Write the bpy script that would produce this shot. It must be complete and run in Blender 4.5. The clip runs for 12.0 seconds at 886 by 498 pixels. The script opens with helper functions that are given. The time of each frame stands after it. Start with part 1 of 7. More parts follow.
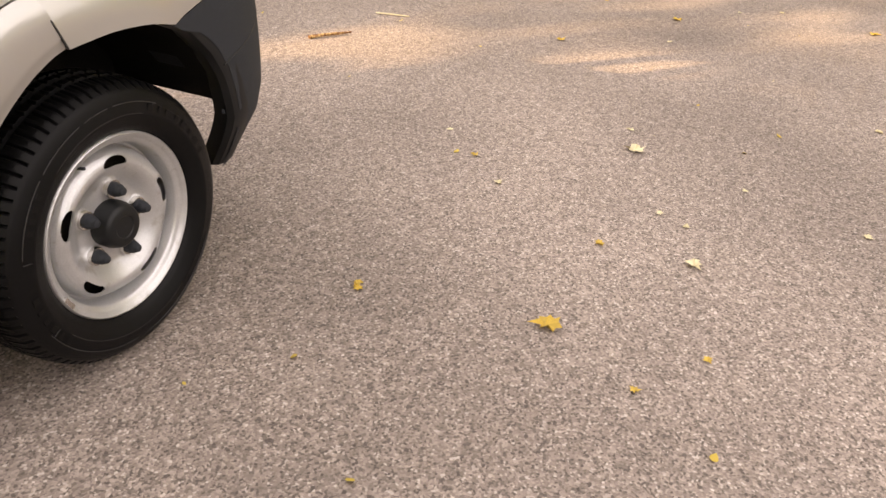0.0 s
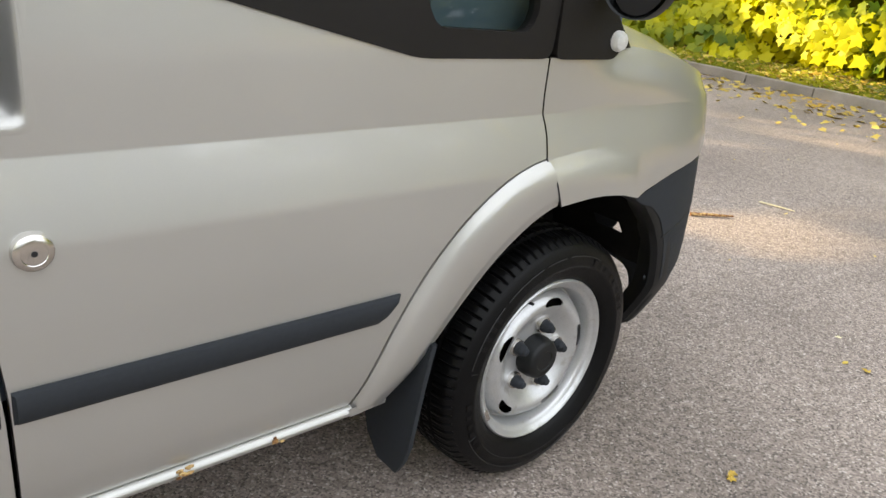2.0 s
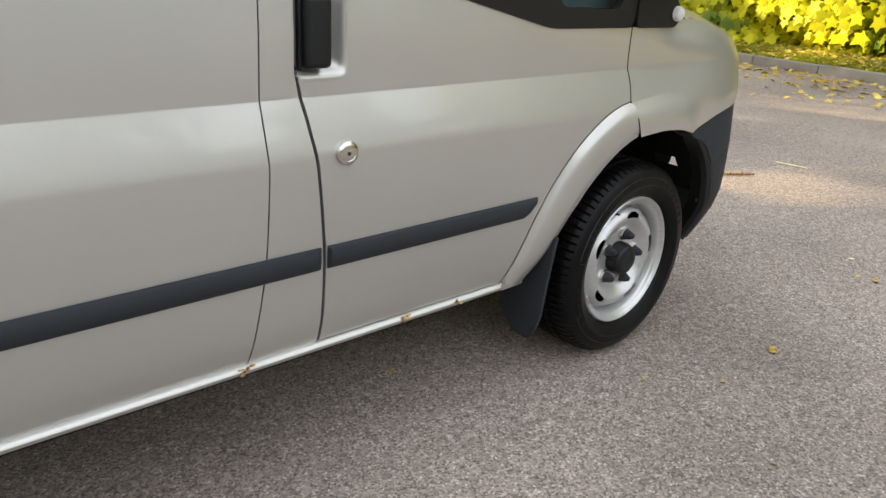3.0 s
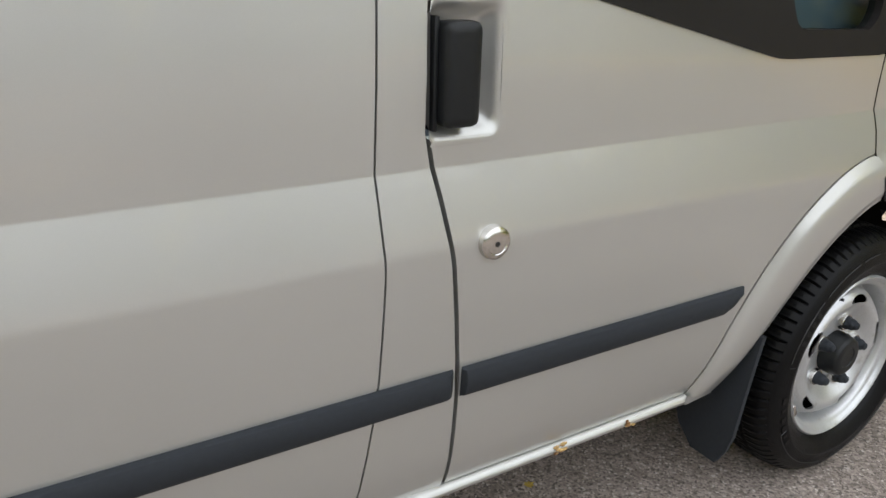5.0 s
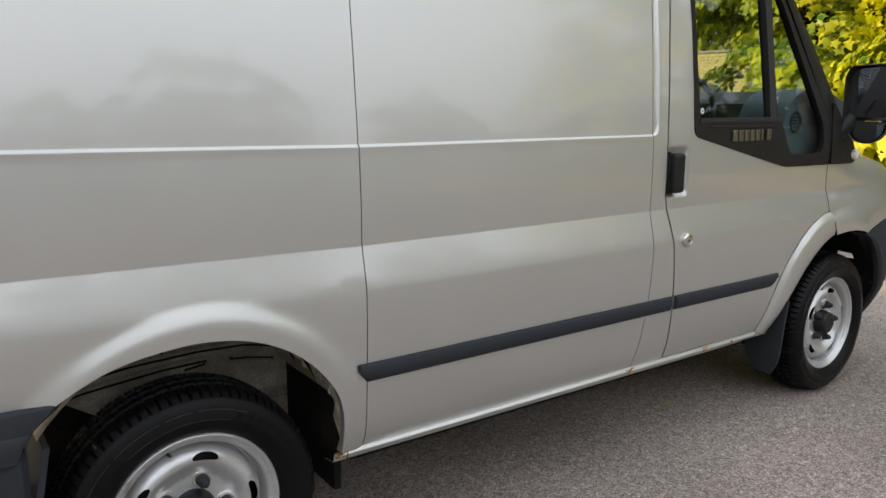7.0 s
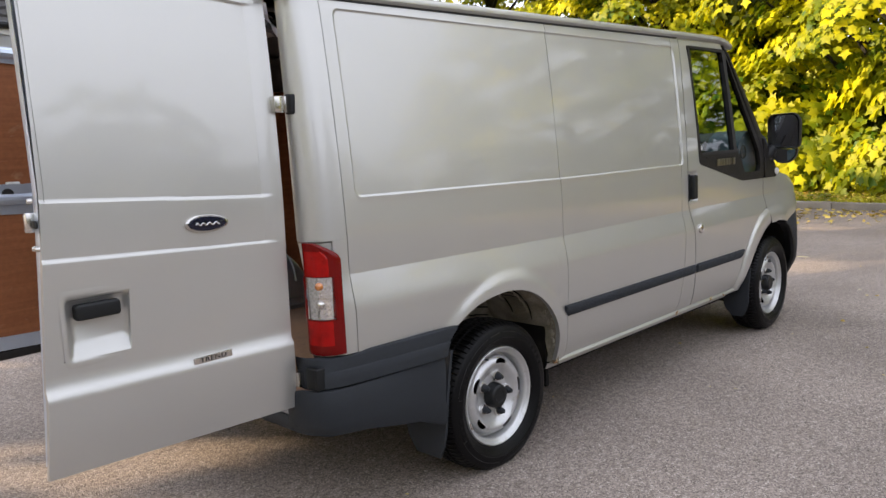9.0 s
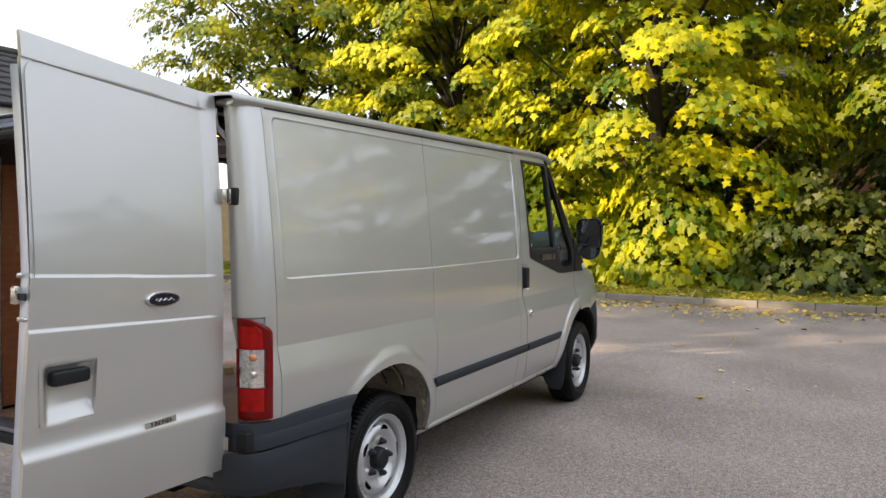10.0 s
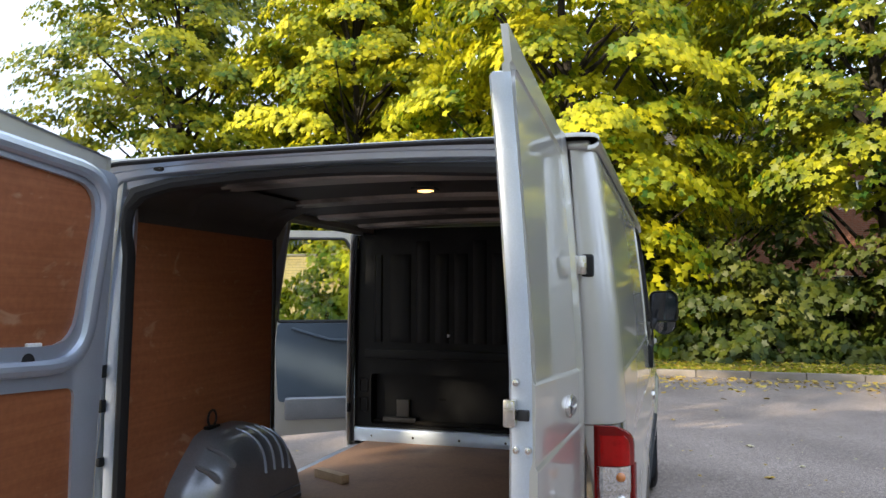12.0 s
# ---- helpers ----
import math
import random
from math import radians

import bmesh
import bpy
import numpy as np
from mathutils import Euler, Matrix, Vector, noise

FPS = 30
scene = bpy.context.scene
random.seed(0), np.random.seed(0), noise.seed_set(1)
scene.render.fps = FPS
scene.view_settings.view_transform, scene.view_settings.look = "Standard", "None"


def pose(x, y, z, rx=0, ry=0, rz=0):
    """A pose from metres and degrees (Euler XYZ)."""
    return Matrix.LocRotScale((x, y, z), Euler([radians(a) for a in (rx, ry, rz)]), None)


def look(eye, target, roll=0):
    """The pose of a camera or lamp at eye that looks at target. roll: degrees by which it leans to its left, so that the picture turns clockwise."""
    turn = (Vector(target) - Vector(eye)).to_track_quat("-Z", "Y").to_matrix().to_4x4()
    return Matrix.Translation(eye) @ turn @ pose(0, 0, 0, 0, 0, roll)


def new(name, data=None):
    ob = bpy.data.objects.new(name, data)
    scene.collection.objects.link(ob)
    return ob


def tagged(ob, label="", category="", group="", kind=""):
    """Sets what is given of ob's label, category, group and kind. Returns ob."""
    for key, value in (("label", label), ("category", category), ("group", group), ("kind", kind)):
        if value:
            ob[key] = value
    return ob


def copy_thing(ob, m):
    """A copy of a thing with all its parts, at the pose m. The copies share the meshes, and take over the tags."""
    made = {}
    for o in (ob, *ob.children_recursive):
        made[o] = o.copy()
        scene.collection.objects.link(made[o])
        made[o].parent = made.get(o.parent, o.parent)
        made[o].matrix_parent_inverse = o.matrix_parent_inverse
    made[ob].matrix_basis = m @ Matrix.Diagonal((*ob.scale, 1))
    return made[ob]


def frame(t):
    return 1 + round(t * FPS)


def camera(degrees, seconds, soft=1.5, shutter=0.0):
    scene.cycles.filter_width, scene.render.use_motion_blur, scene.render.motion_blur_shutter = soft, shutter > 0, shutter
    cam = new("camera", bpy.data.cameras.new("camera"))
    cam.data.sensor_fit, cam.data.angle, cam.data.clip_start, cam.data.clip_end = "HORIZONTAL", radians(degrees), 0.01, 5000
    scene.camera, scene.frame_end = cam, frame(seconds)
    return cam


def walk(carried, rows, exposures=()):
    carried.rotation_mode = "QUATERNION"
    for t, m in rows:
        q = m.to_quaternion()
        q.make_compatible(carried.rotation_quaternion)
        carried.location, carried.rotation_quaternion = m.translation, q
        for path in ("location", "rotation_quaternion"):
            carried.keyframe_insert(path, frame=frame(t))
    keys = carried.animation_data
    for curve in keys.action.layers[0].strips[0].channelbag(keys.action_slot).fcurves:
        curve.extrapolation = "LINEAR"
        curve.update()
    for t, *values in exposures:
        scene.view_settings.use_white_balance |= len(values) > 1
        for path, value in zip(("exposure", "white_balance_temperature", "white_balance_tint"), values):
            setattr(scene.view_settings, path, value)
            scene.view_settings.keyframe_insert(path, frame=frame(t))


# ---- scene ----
EXPOSURES = ((0, 1.34, 9100, 24), (0.5, 1.14, 8900, 20), (1.0, 1.62, 7450, 12), (1.5, 1.60, 7300, 11), (2.2, 1.24, 7350, 11), (3.7, 1.16, 7300, 11), (5.4, 1.26, 7300, 11), (6.0, 1.24, 7300, 12), (6.5, 1.03, 7300, 13), (7.5, 0.80, 7000, 12), (9.3, 0.92, 6950, 17), (10.5, 0.66, 6650, 13), (11.0, 0.58, 6400, 13), (11.5, 0.52, 6250, 12), (12, 0.83, 6100, 12))
cam = camera(60.7, 12.0, shutter=0.0)
PATH = [
    (0, (1.832, -1.206, 1.24), (3.416, -0.575, 0.195), 3.8),
    (0.5, (2.22, -0.841, 1.131), (3.612, 0.079, 0.03), 8.3),
    (1, (2.441, -0.576, 1.04), (3.633, 0.559, -0.097), 7.6),
    (1.5, (2.213, -0.708, 1.139), (3.404, 0.567, 0.161), 7.4),
    (2, (1.586, -1.032, 1.289), (2.836, 0.338, 0.542), 6.4),
    (2.5, (1.066, -1.272, 1.338), (2.311, 0.113, 0.608), 3.8),
    (3, (0.91, -1.33, 1.279), (2.143, 0.059, 0.537), 3.4),
    (3.5, (1.145, -1.007, 1.275), (2.359, 0.4, 0.536), 2.8),
    (3.7, (1.245, -0.88, 1.249), (2.441, 0.538, 0.501), 2.9),
    (5.3, (1.097, -0.874, 1.284), (2.042, 0.746, 0.59), 1.9),
    (5.5, (0.906, -1.003, 1.301), (1.865, 0.639, 0.68), 2.4),
    (6, (0.447, -1.314, 1.314), (1.434, 0.333, 0.755), 3.1),
    (6.5, (-0.048, -1.525, 1.346), (1.067, 0.074, 0.899), 1.9),
    (7, (-0.545, -1.754, 1.366), (0.582, -0.147, 0.98), 0.2),
    (7.5, (-1.03, -1.863, 1.376), (0.109, -0.256, 1.028), -0.5),
    (7.7, (-1.228, -1.89, 1.406), (-0.074, -0.289, 1.081), -0.9),
    (9.3, (-2.712, -2.091, 1.448), (-1.262, -0.743, 1.165), -2.2),
    (9.5, (-2.851, -2.108, 1.454), (-1.365, -0.797, 1.181), -1.5),
    (10, (-3.162, -1.973, 1.498), (-1.404, -1.023, 1.425), 0.2),
    (10.5, (-3.307, -1.646, 1.504), (-1.483, -0.828, 1.511), 0.4),
    (11, (-3.341, -1.123, 1.512), (-1.499, -0.347, 1.573), 0.8),
    (11.5, (-3.393, -0.614, 1.535), (-1.487, -0.015, 1.637), 0.3),
    (12, (-3.268, -0.108, 1.511), (-1.355, 0.464, 1.625), 0.1),
]
walk(cam, [(t, look(eye, target, roll)) for t, eye, target, roll in PATH], EXPOSURES)

# ---- world and sun ----
SUN_AZ, SUN_EL = 138.0, 20.0  # degrees: from behind the van, on its left
world = bpy.data.worlds.new("sky")
scene.world = world
world.use_nodes = True
wn = world.node_tree
sky = wn.nodes.new("ShaderNodeTexSky")
sky.sky_type = "NISHITA"
sky.sun_disc = False
sky.sun_elevation = radians(SUN_EL)
sky.sun_rotation = radians(90 - SUN_AZ)
sky.air_density, sky.dust_density, sky.ozone_density = 1.0, 3.0, 1.0
# thin bright cloud over the whole sky
geo = wn.nodes.new("ShaderNodeTexCoord")
cloud = wn.nodes.new("ShaderNodeTexNoise")
cloud.inputs["Scale"].default_value = 2.6
cloud.inputs["Detail"].default_value = 6.0
cloud.inputs["Distortion"].default_value = 0.5
wn.links.new(geo.outputs["Generated"], cloud.inputs["Vector"])
ramp = wn.nodes.new("ShaderNodeValToRGB")
ramp.color_ramp.elements[0].position, ramp.color_ramp.elements[0].color = 0.36, (0.62, 0.62, 0.62, 1)
ramp.color_ramp.elements[1].position, ramp.color_ramp.elements[1].color = 0.64, (1, 1, 1, 1)
wn.links.new(cloud.outputs["Fac"], ramp.inputs["Fac"])
mix = wn.nodes.new("ShaderNodeMix")
mix.data_type = "RGBA"
wn.links.new(ramp.outputs["Color"], mix.inputs["Factor"])
wn.links.new(sky.outputs["Color"], mix.inputs[6])
mix.inputs[7].default_value = (11.4, 12.8, 14.9, 1)
back = wn.nodes["Background"]
back.inputs["Strength"].default_value = 0.083
wn.links.new(mix.outputs[2], back.inputs["Color"])

sun_data = bpy.data.lights.new("sun", "SUN")
sun_data.energy, sun_data.angle, sun_data.color = 5.0, radians(0.5), (1.0, 0.82, 0.55)
sun = new("sun", sun_data)
sx, sy = math.cos(radians(SUN_AZ)), math.sin(radians(SUN_AZ))
sun.matrix_world = look((sx * 40, sy * 40, 40 * math.tan(radians(SUN_EL))), (0, 0, 0))

# ---- materials ----
def material(name, color, rough=0.5, metal=0.0, vary=0.15, scale=8.0, fine=120.0, bump=0.0, bump_scale=200.0, coat=0.0, spec=0.5,
             second=None, second_at=(0.5, 0.65), second_scale=3.0, island=0.0, random_hue=0.0, rough_vary=0.08):
    """A principled material with a slow and a fine variation of its colour, an optional second colour in patches, and fine relief."""
    m = bpy.data.materials.new(name)
    m.use_nodes = True
    nt = m.node_tree
    p = nt.nodes["Principled BSDF"]
    coord = nt.nodes.new("ShaderNodeTexCoord")
    n1, n2 = nt.nodes.new("ShaderNodeTexNoise"), nt.nodes.new("ShaderNodeTexNoise")
    for n, s, d in ((n1, scale, 4.0), (n2, fine, 2.0)):
        n.inputs["Scale"].default_value, n.inputs["Detail"].default_value = s, d
        nt.links.new(coord.outputs["Object"], n.inputs["Vector"])
    add = nt.nodes.new("ShaderNodeMath")
    add.operation = "ADD"
    nt.links.new(n1.outputs["Fac"], add.inputs[0])
    nt.links.new(n2.outputs["Fac"], add.inputs[1])
    rng = nt.nodes.new("ShaderNodeMapRange")
    rng.inputs["From Min"].default_value, rng.inputs["From Max"].default_value = 0.6, 1.4
    rng.inputs["To Min"].default_value, rng.inputs["To Max"].default_value = 1.0 - vary, 1.0 + vary
    nt.links.new(add.outputs[0], rng.inputs["Value"])
    base = nt.nodes.new("ShaderNodeMix")
    base.data_type, base.blend_type = "RGBA", "MULTIPLY"
    base.inputs["Factor"].default_value = 1.0
    base.inputs[6].default_value = (*color, 1)
    if second:
        n3 = nt.nodes.new("ShaderNodeTexNoise")
        n3.inputs["Scale"].default_value, n3.inputs["Detail"].default_value = second_scale, 6.0
        nt.links.new(coord.outputs["Object"], n3.inputs["Vector"])
        r3 = nt.nodes.new("ShaderNodeMapRange")
        r3.inputs["From Min"].default_value, r3.inputs["From Max"].default_value = second_at
        nt.links.new(n3.outputs["Fac"], r3.inputs["Value"])
        mx = nt.nodes.new("ShaderNodeMix")
        mx.data_type = "RGBA"
        mx.inputs[6].default_value, mx.inputs[7].default_value = (*color, 1), (*second, 1)
        nt.links.new(r3.outputs["Result"], mx.inputs["Factor"])
        nt.links.new(mx.outputs[2], base.inputs[6])
    nt.links.new(rng.outputs["Result"], base.inputs[7])
    out = base.outputs[2]
    if island or random_hue:
        src = nt.nodes.new("ShaderNodeNewGeometry").outputs["Random Per Island"] if island else nt.nodes.new("ShaderNodeObjectInfo").outputs["Random"]
        r4 = nt.nodes.new("ShaderNodeMapRange")
        amount = island or random_hue
        r4.inputs["To Min"].default_value, r4.inputs["To Max"].default_value = 1 - amount, 1 + amount
        nt.links.new(src, r4.inputs["Value"])
        m4 = nt.nodes.new("ShaderNodeMix")
        m4.data_type, m4.blend_type = "RGBA", "MULTIPLY"
        m4.inputs["Factor"].default_value = 1.0
        nt.links.new(out, m4.inputs[6])
        nt.links.new(r4.outputs["Result"], m4.inputs[7])
        out = m4.outputs[2]
    nt.links.new(out, p.inputs["Base Color"])
    rr = nt.nodes.new("ShaderNodeMapRange")
    rr.inputs["To Min"].default_value, rr.inputs["To Max"].default_value = max(rough - rough_vary, 0.02), min(rough + rough_vary, 1.0)
    nt.links.new(n1.outputs["Fac"], rr.inputs["Value"])
    nt.links.new(rr.outputs["Result"], p.inputs["Roughness"])
    p.inputs["Metallic"].default_value = metal
    p.inputs["Coat Weight"].default_value = coat
    p.inputs["Coat Roughness"].default_value = 0.05
    p.inputs["Coat IOR"].default_value = 1.5 + max(0.0, coat - 0.5) * 0.3
    p.inputs["Specular IOR Level"].default_value = spec
    if bump:
        n4 = nt.nodes.new("ShaderNodeTexNoise")
        n4.inputs["Scale"].default_value, n4.inputs["Detail"].default_value = bump_scale, 3.0
        nt.links.new(coord.outputs["Object"], n4.inputs["Vector"])
        b = nt.nodes.new("ShaderNodeBump")
        b.inputs["Strength"].default_value, b.inputs["Distance"].default_value = bump, 0.004
        nt.links.new(n4.outputs["Fac"], b.inputs["Height"])
        nt.links.new(b.outputs["Normal"], p.inputs["Normal"])
    return m


def glass(name, tint=(0.85, 0.92, 0.90), rough=0.0):
    """Thin window glass: clear through, glossy by Fresnel."""
    m = bpy.data.materials.new(name)
    m.use_nodes = True
    nt = m.node_tree
    nt.nodes.remove(nt.nodes["Principled BSDF"])
    clear, shine, mixer, face = (nt.nodes.new(k) for k in ("ShaderNodeBsdfTransparent", "ShaderNodeBsdfGlossy", "ShaderNodeMixShader", "ShaderNodeLayerWeight"))
    steep, fres = nt.nodes.new("ShaderNodeMath"), nt.nodes.new("ShaderNodeMath")
    steep.operation, steep.inputs[1].default_value = "POWER", 5.0
    fres.operation, fres.inputs[1].default_value, fres.inputs[2].default_value = "MULTIPLY_ADD", 0.90, 0.045
    face.inputs["Blend"].default_value = 0.5
    nt.links.new(face.outputs["Facing"], steep.inputs[0])
    nt.links.new(steep.outputs[0], fres.inputs[0])
    clear.inputs["Color"].default_value = (*tint, 1)
    shine.inputs["Roughness"].default_value = rough
    nt.links.new(fres.outputs[0], mixer.inputs[0])
    nt.links.new(clear.outputs[0], mixer.inputs[1])
    nt.links.new(shine.outputs[0], mixer.inputs[2])
    nt.links.new(mixer.outputs[0], nt.nodes["Material Output"].inputs["Surface"])
    return m


def leaf_material(name, dark, light, glow=0.35, patch=(0.38, 0.68)):
    """Leaves: each its own shade between two colours, thin enough to let light through."""
    m = bpy.data.materials.new(name)
    m.use_nodes = True
    nt = m.node_tree
    p = nt.nodes["Principled BSDF"]
    isl = nt.nodes.new("ShaderNodeNewGeometry")
    coord = nt.nodes.new("ShaderNodeTexCoord")
    n = nt.nodes.new("ShaderNodeTexNoise")
    n.inputs["Scale"].default_value, n.inputs["Detail"].default_value = 0.9, 3.0
    nt.links.new(coord.outputs["Object"], n.inputs["Vector"])
    mixf = nt.nodes.new("ShaderNodeMath")
    mixf.operation = "MULTIPLY_ADD"
    mixf.inputs[1].default_value = 0.34
    nt.links.new(isl.outputs["Random Per Island"], mixf.inputs[0])
    r = nt.nodes.new("ShaderNodeMapRange")
    r.inputs["From Min"].default_value, r.inputs["From Max"].default_value = patch
    r.inputs["To Min"].default_value, r.inputs["To Max"].default_value = 0.0, 0.62
    nt.links.new(n.outputs["Fac"], r.inputs["Value"])
    nt.links.new(r.outputs["Result"], mixf.inputs[2])
    mx = nt.nodes.new("ShaderNodeMix")
    mx.data_type = "RGBA"
    mx.inputs[6].default_value, mx.inputs[7].default_value = (*dark, 1), (*light, 1)
    nt.links.new(mixf.outputs[0], mx.inputs["Factor"])
    nt.links.new(mx.outputs[2], p.inputs["Base Color"])
    p.inputs["Roughness"].default_value = 0.5
    p.inputs["Specular IOR Level"].default_value = 0.35
    tr = nt.nodes.new("ShaderNodeBsdfTranslucent")
    nt.links.new(mx.outputs[2], tr.inputs["Color"])
    ms = nt.nodes.new("ShaderNodeMixShader")
    ms.inputs[0].default_value = glow
    nt.links.new(p.outputs[0], ms.inputs[1])
    nt.links.new(tr.outputs[0], ms.inputs[2])
    nt.links.new(ms.outputs[0], nt.nodes["Material Output"].inputs["Surface"])
    return m


def wood_grain(name, dark, light):
    """Plywood: a fine grain drawn out along x, with slow blotches and scuffs."""
    m = material(name, dark, rough=0.55, vary=0.18, scale=2.5, fine=50.0, second=light, second_at=(0.40, 0.66), second_scale=1.0)
    nt = m.node_tree
    p = nt.nodes["Principled BSDF"]
    coord = nt.nodes.new("ShaderNodeTexCoord")
    stretch = nt.nodes.new("ShaderNodeMapping")
    stretch.inputs["Scale"].default_value = (2.2, 2.2, 55.0)
    nt.links.new(coord.outputs["Object"], stretch.inputs["Vector"])
    for n in [n for n in nt.nodes if n.bl_idname == "ShaderNodeTexNoise"]:
        if n.inputs["Scale"].default_value == 1.0:
            nt.links.new(stretch.outputs["Vector"], n.inputs["Vector"])
            n.inputs["Distortion"].default_value = 0.6
    # pale scuffs
    n, r, mx, streak = (nt.nodes.new(k) for k in ("ShaderNodeTexNoise", "ShaderNodeMapRange", "ShaderNodeMix", "ShaderNodeMapping"))
    streak.inputs["Scale"].default_value = (5.0, 5.0, 9.0)
    streak.inputs["Rotation"].default_value = (0.0, 0.5, 0.0)
    nt.links.new(coord.outputs["Object"], streak.inputs["Vector"])
    nt.links.new(streak.outputs["Vector"], n.inputs["Vector"])
    n.inputs["Scale"].default_value, n.inputs["Detail"].default_value, n.inputs["Distortion"].default_value = 1.6, 7.0, 1.2
    r.inputs["From Min"].default_value, r.inputs["From Max"].default_value, r.inputs["To Max"].default_value = 0.63, 0.72, 0.6
    mx.data_type = "RGBA"
    mx.inputs[7].default_value = (0.42, 0.25, 0.15, 1)
    nt.links.new(n.outputs["Fac"], r.inputs["Value"])
    nt.links.new(r.outputs["Result"], mx.inputs["Factor"])
    nt.links.new(p.inputs["Base Color"].links[0].from_socket, mx.inputs[6])
    nt.links.new(mx.outputs[2], p.inputs["Base Color"])
    return m


PAINT = material("silver_paint", (0.495, 0.492, 0.470), rough=0.38, metal=0.66, vary=0.03, scale=3.0, fine=900.0, coat=0.85, rough_vary=0.03)
# silver, with the blue of reflected sky mixed into the base colour
INNER = material("inner_silver", (0.52, 0.59, 0.70), rough=0.33, metal=0.62, vary=0.08, scale=6.0, fine=300.0, coat=0.5)
PLASTIC = material("grey_plastic", (0.022, 0.0255, 0.031), spec=0.28, rough=0.72, vary=0.12, scale=5.0, bump=0.25, bump_scale=900.0)
TRIM = material("black_brown_trim", (0.010, 0.0085, 0.008), spec=0.24, rough=0.5, vary=0.1, scale=5.0, bump=0.15, bump_scale=900.0)
BLACK = material("black_plastic", (0.008, 0.009, 0.010), spec=0.3, rough=0.45, vary=0.15)
RUBBER = material("tyre_rubber", (0.0036, 0.0036, 0.0040), spec=0.15, rough=0.42, vary=0.25, scale=14.0, fine=160.0, bump=0.2, bump_scale=400.0)
SCUFFED = material("scuffed_rubber", (0.020, 0.020, 0.021), rough=0.55, vary=0.4, scale=30.0)
SEAL = material("seal_rubber", (0.012, 0.012, 0.013), rough=0.6, vary=0.2)
DARK = material("underbody", (0.006, 0.0055, 0.005), rough=0.9, spec=0.15, vary=0.4, scale=9.0, second=(0.018, 0.015, 0.012), second_at=(0.52, 0.7), second_scale=5.0)
WELL = material("wheel_well", (0.24, 0.215, 0.17), rough=0.85, vary=0.4, scale=12.0, bump=0.6, bump_scale=40.0, second=(0.40, 0.36, 0.30), second_at=(0.5, 0.68), second_scale=7.0)
INNER_DARK = material("dark_inner_silver", (0.24, 0.255, 0.285), rough=0.36, metal=0.6, vary=0.12, scale=8.0, coat=0.3)
STEEL = material("wheel_silver", (0.53, 0.535, 0.54), rough=0.33, metal=0.60, vary=0.10, scale=30.0, fine=260.0, second=(0.36, 0.34, 0.31), second_at=(0.60, 0.74), second_scale=22.0)
CHROME = material("bright_metal", (0.62, 0.60, 0.57), rough=0.22, metal=1.0, vary=0.08, scale=40.0)
RED_DARK = material("dark_red_lens", (0.15, 0.0025, 0.002), rough=0.14, vary=0.10, scale=30.0, coat=0.12, spec=0.2)
RED = material("red_lens", (0.36, 0.004, 0.003), rough=0.16, vary=0.12, scale=30.0, fine=200.0, coat=0.12, spec=0.2, second=(0.25, 0.003, 0.002), second_at=(0.48, 0.66), second_scale=26.0, bump=0.02, bump_scale=160.0)
CLEAR = material("clear_lens", (0.80, 0.80, 0.79), rough=0.10, metal=0.9, vary=0.15, scale=40.0, coat=1.0, bump=0.0, second=(0.42, 0.42, 0.42), second_at=(0.48, 0.62), second_scale=150.0)
AMBER = material("amber_lens", (0.55, 0.17, 0.02), rough=0.2, coat=1.0)
PLY = wood_grain("plywood_lining", (0.255, 0.086, 0.033), (0.300, 0.108, 0.043))
PLYFLOOR = material("plywood_floor", (0.27, 0.155, 0.090), rough=0.7, vary=0.2, scale=3.0, fine=60.0, second=(0.17, 0.095, 0.06), second_at=(0.50, 0.70), second_scale=2.5)
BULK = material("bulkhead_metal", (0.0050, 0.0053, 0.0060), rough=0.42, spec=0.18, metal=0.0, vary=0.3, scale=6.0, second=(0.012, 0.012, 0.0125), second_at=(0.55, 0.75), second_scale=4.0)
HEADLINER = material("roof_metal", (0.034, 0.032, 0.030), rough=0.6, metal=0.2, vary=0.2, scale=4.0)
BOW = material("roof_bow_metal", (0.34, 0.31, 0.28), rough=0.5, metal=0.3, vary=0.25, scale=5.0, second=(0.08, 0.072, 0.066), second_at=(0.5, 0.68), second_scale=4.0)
TEAL = material("door_trim_blue", (0.072, 0.100, 0.135), rough=0.55, vary=0.08, scale=6.0, bump=0.15, bump_scale=600.0)
RUST = material("rust", (0.20, 0.085, 0.028), rough=0.9, vary=0.5, scale=60.0, second=(0.42, 0.28, 0.12), second_at=(0.45, 0.6), second_scale=60.0)
GLASS = glass("window_glass", (0.66, 0.76, 0.72))
MIRROR = material("mirror_glass", (0.75, 0.77, 0.80), rough=0.03, metal=1.0, vary=0.02, rough_vary=0.01)
SEAT = material("seat_cloth", (0.06, 0.075, 0.10), rough=0.9, vary=0.2, bump=0.3, bump_scale=500.0)
BADGE = material("badge_blue", (0.004, 0.006, 0.020), rough=0.2, coat=0.4, spec=0.3)
GOLD = material("badge_metal", (0.20, 0.185, 0.145), rough=0.3, metal=0.9, vary=0.06)
ROTOR = material("dark_iron", (0.05, 0.04, 0.035), rough=0.7, metal=0.5)
DASH = material("dashboard_plastic", (0.014, 0.016, 0.017), rough=0.6, vary=0.15, bump=0.2, bump_scale=500.0)
WHITE = material("white_plastic", (0.7, 0.7, 0.67), rough=0.35)

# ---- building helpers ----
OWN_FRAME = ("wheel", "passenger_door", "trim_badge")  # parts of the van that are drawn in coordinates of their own


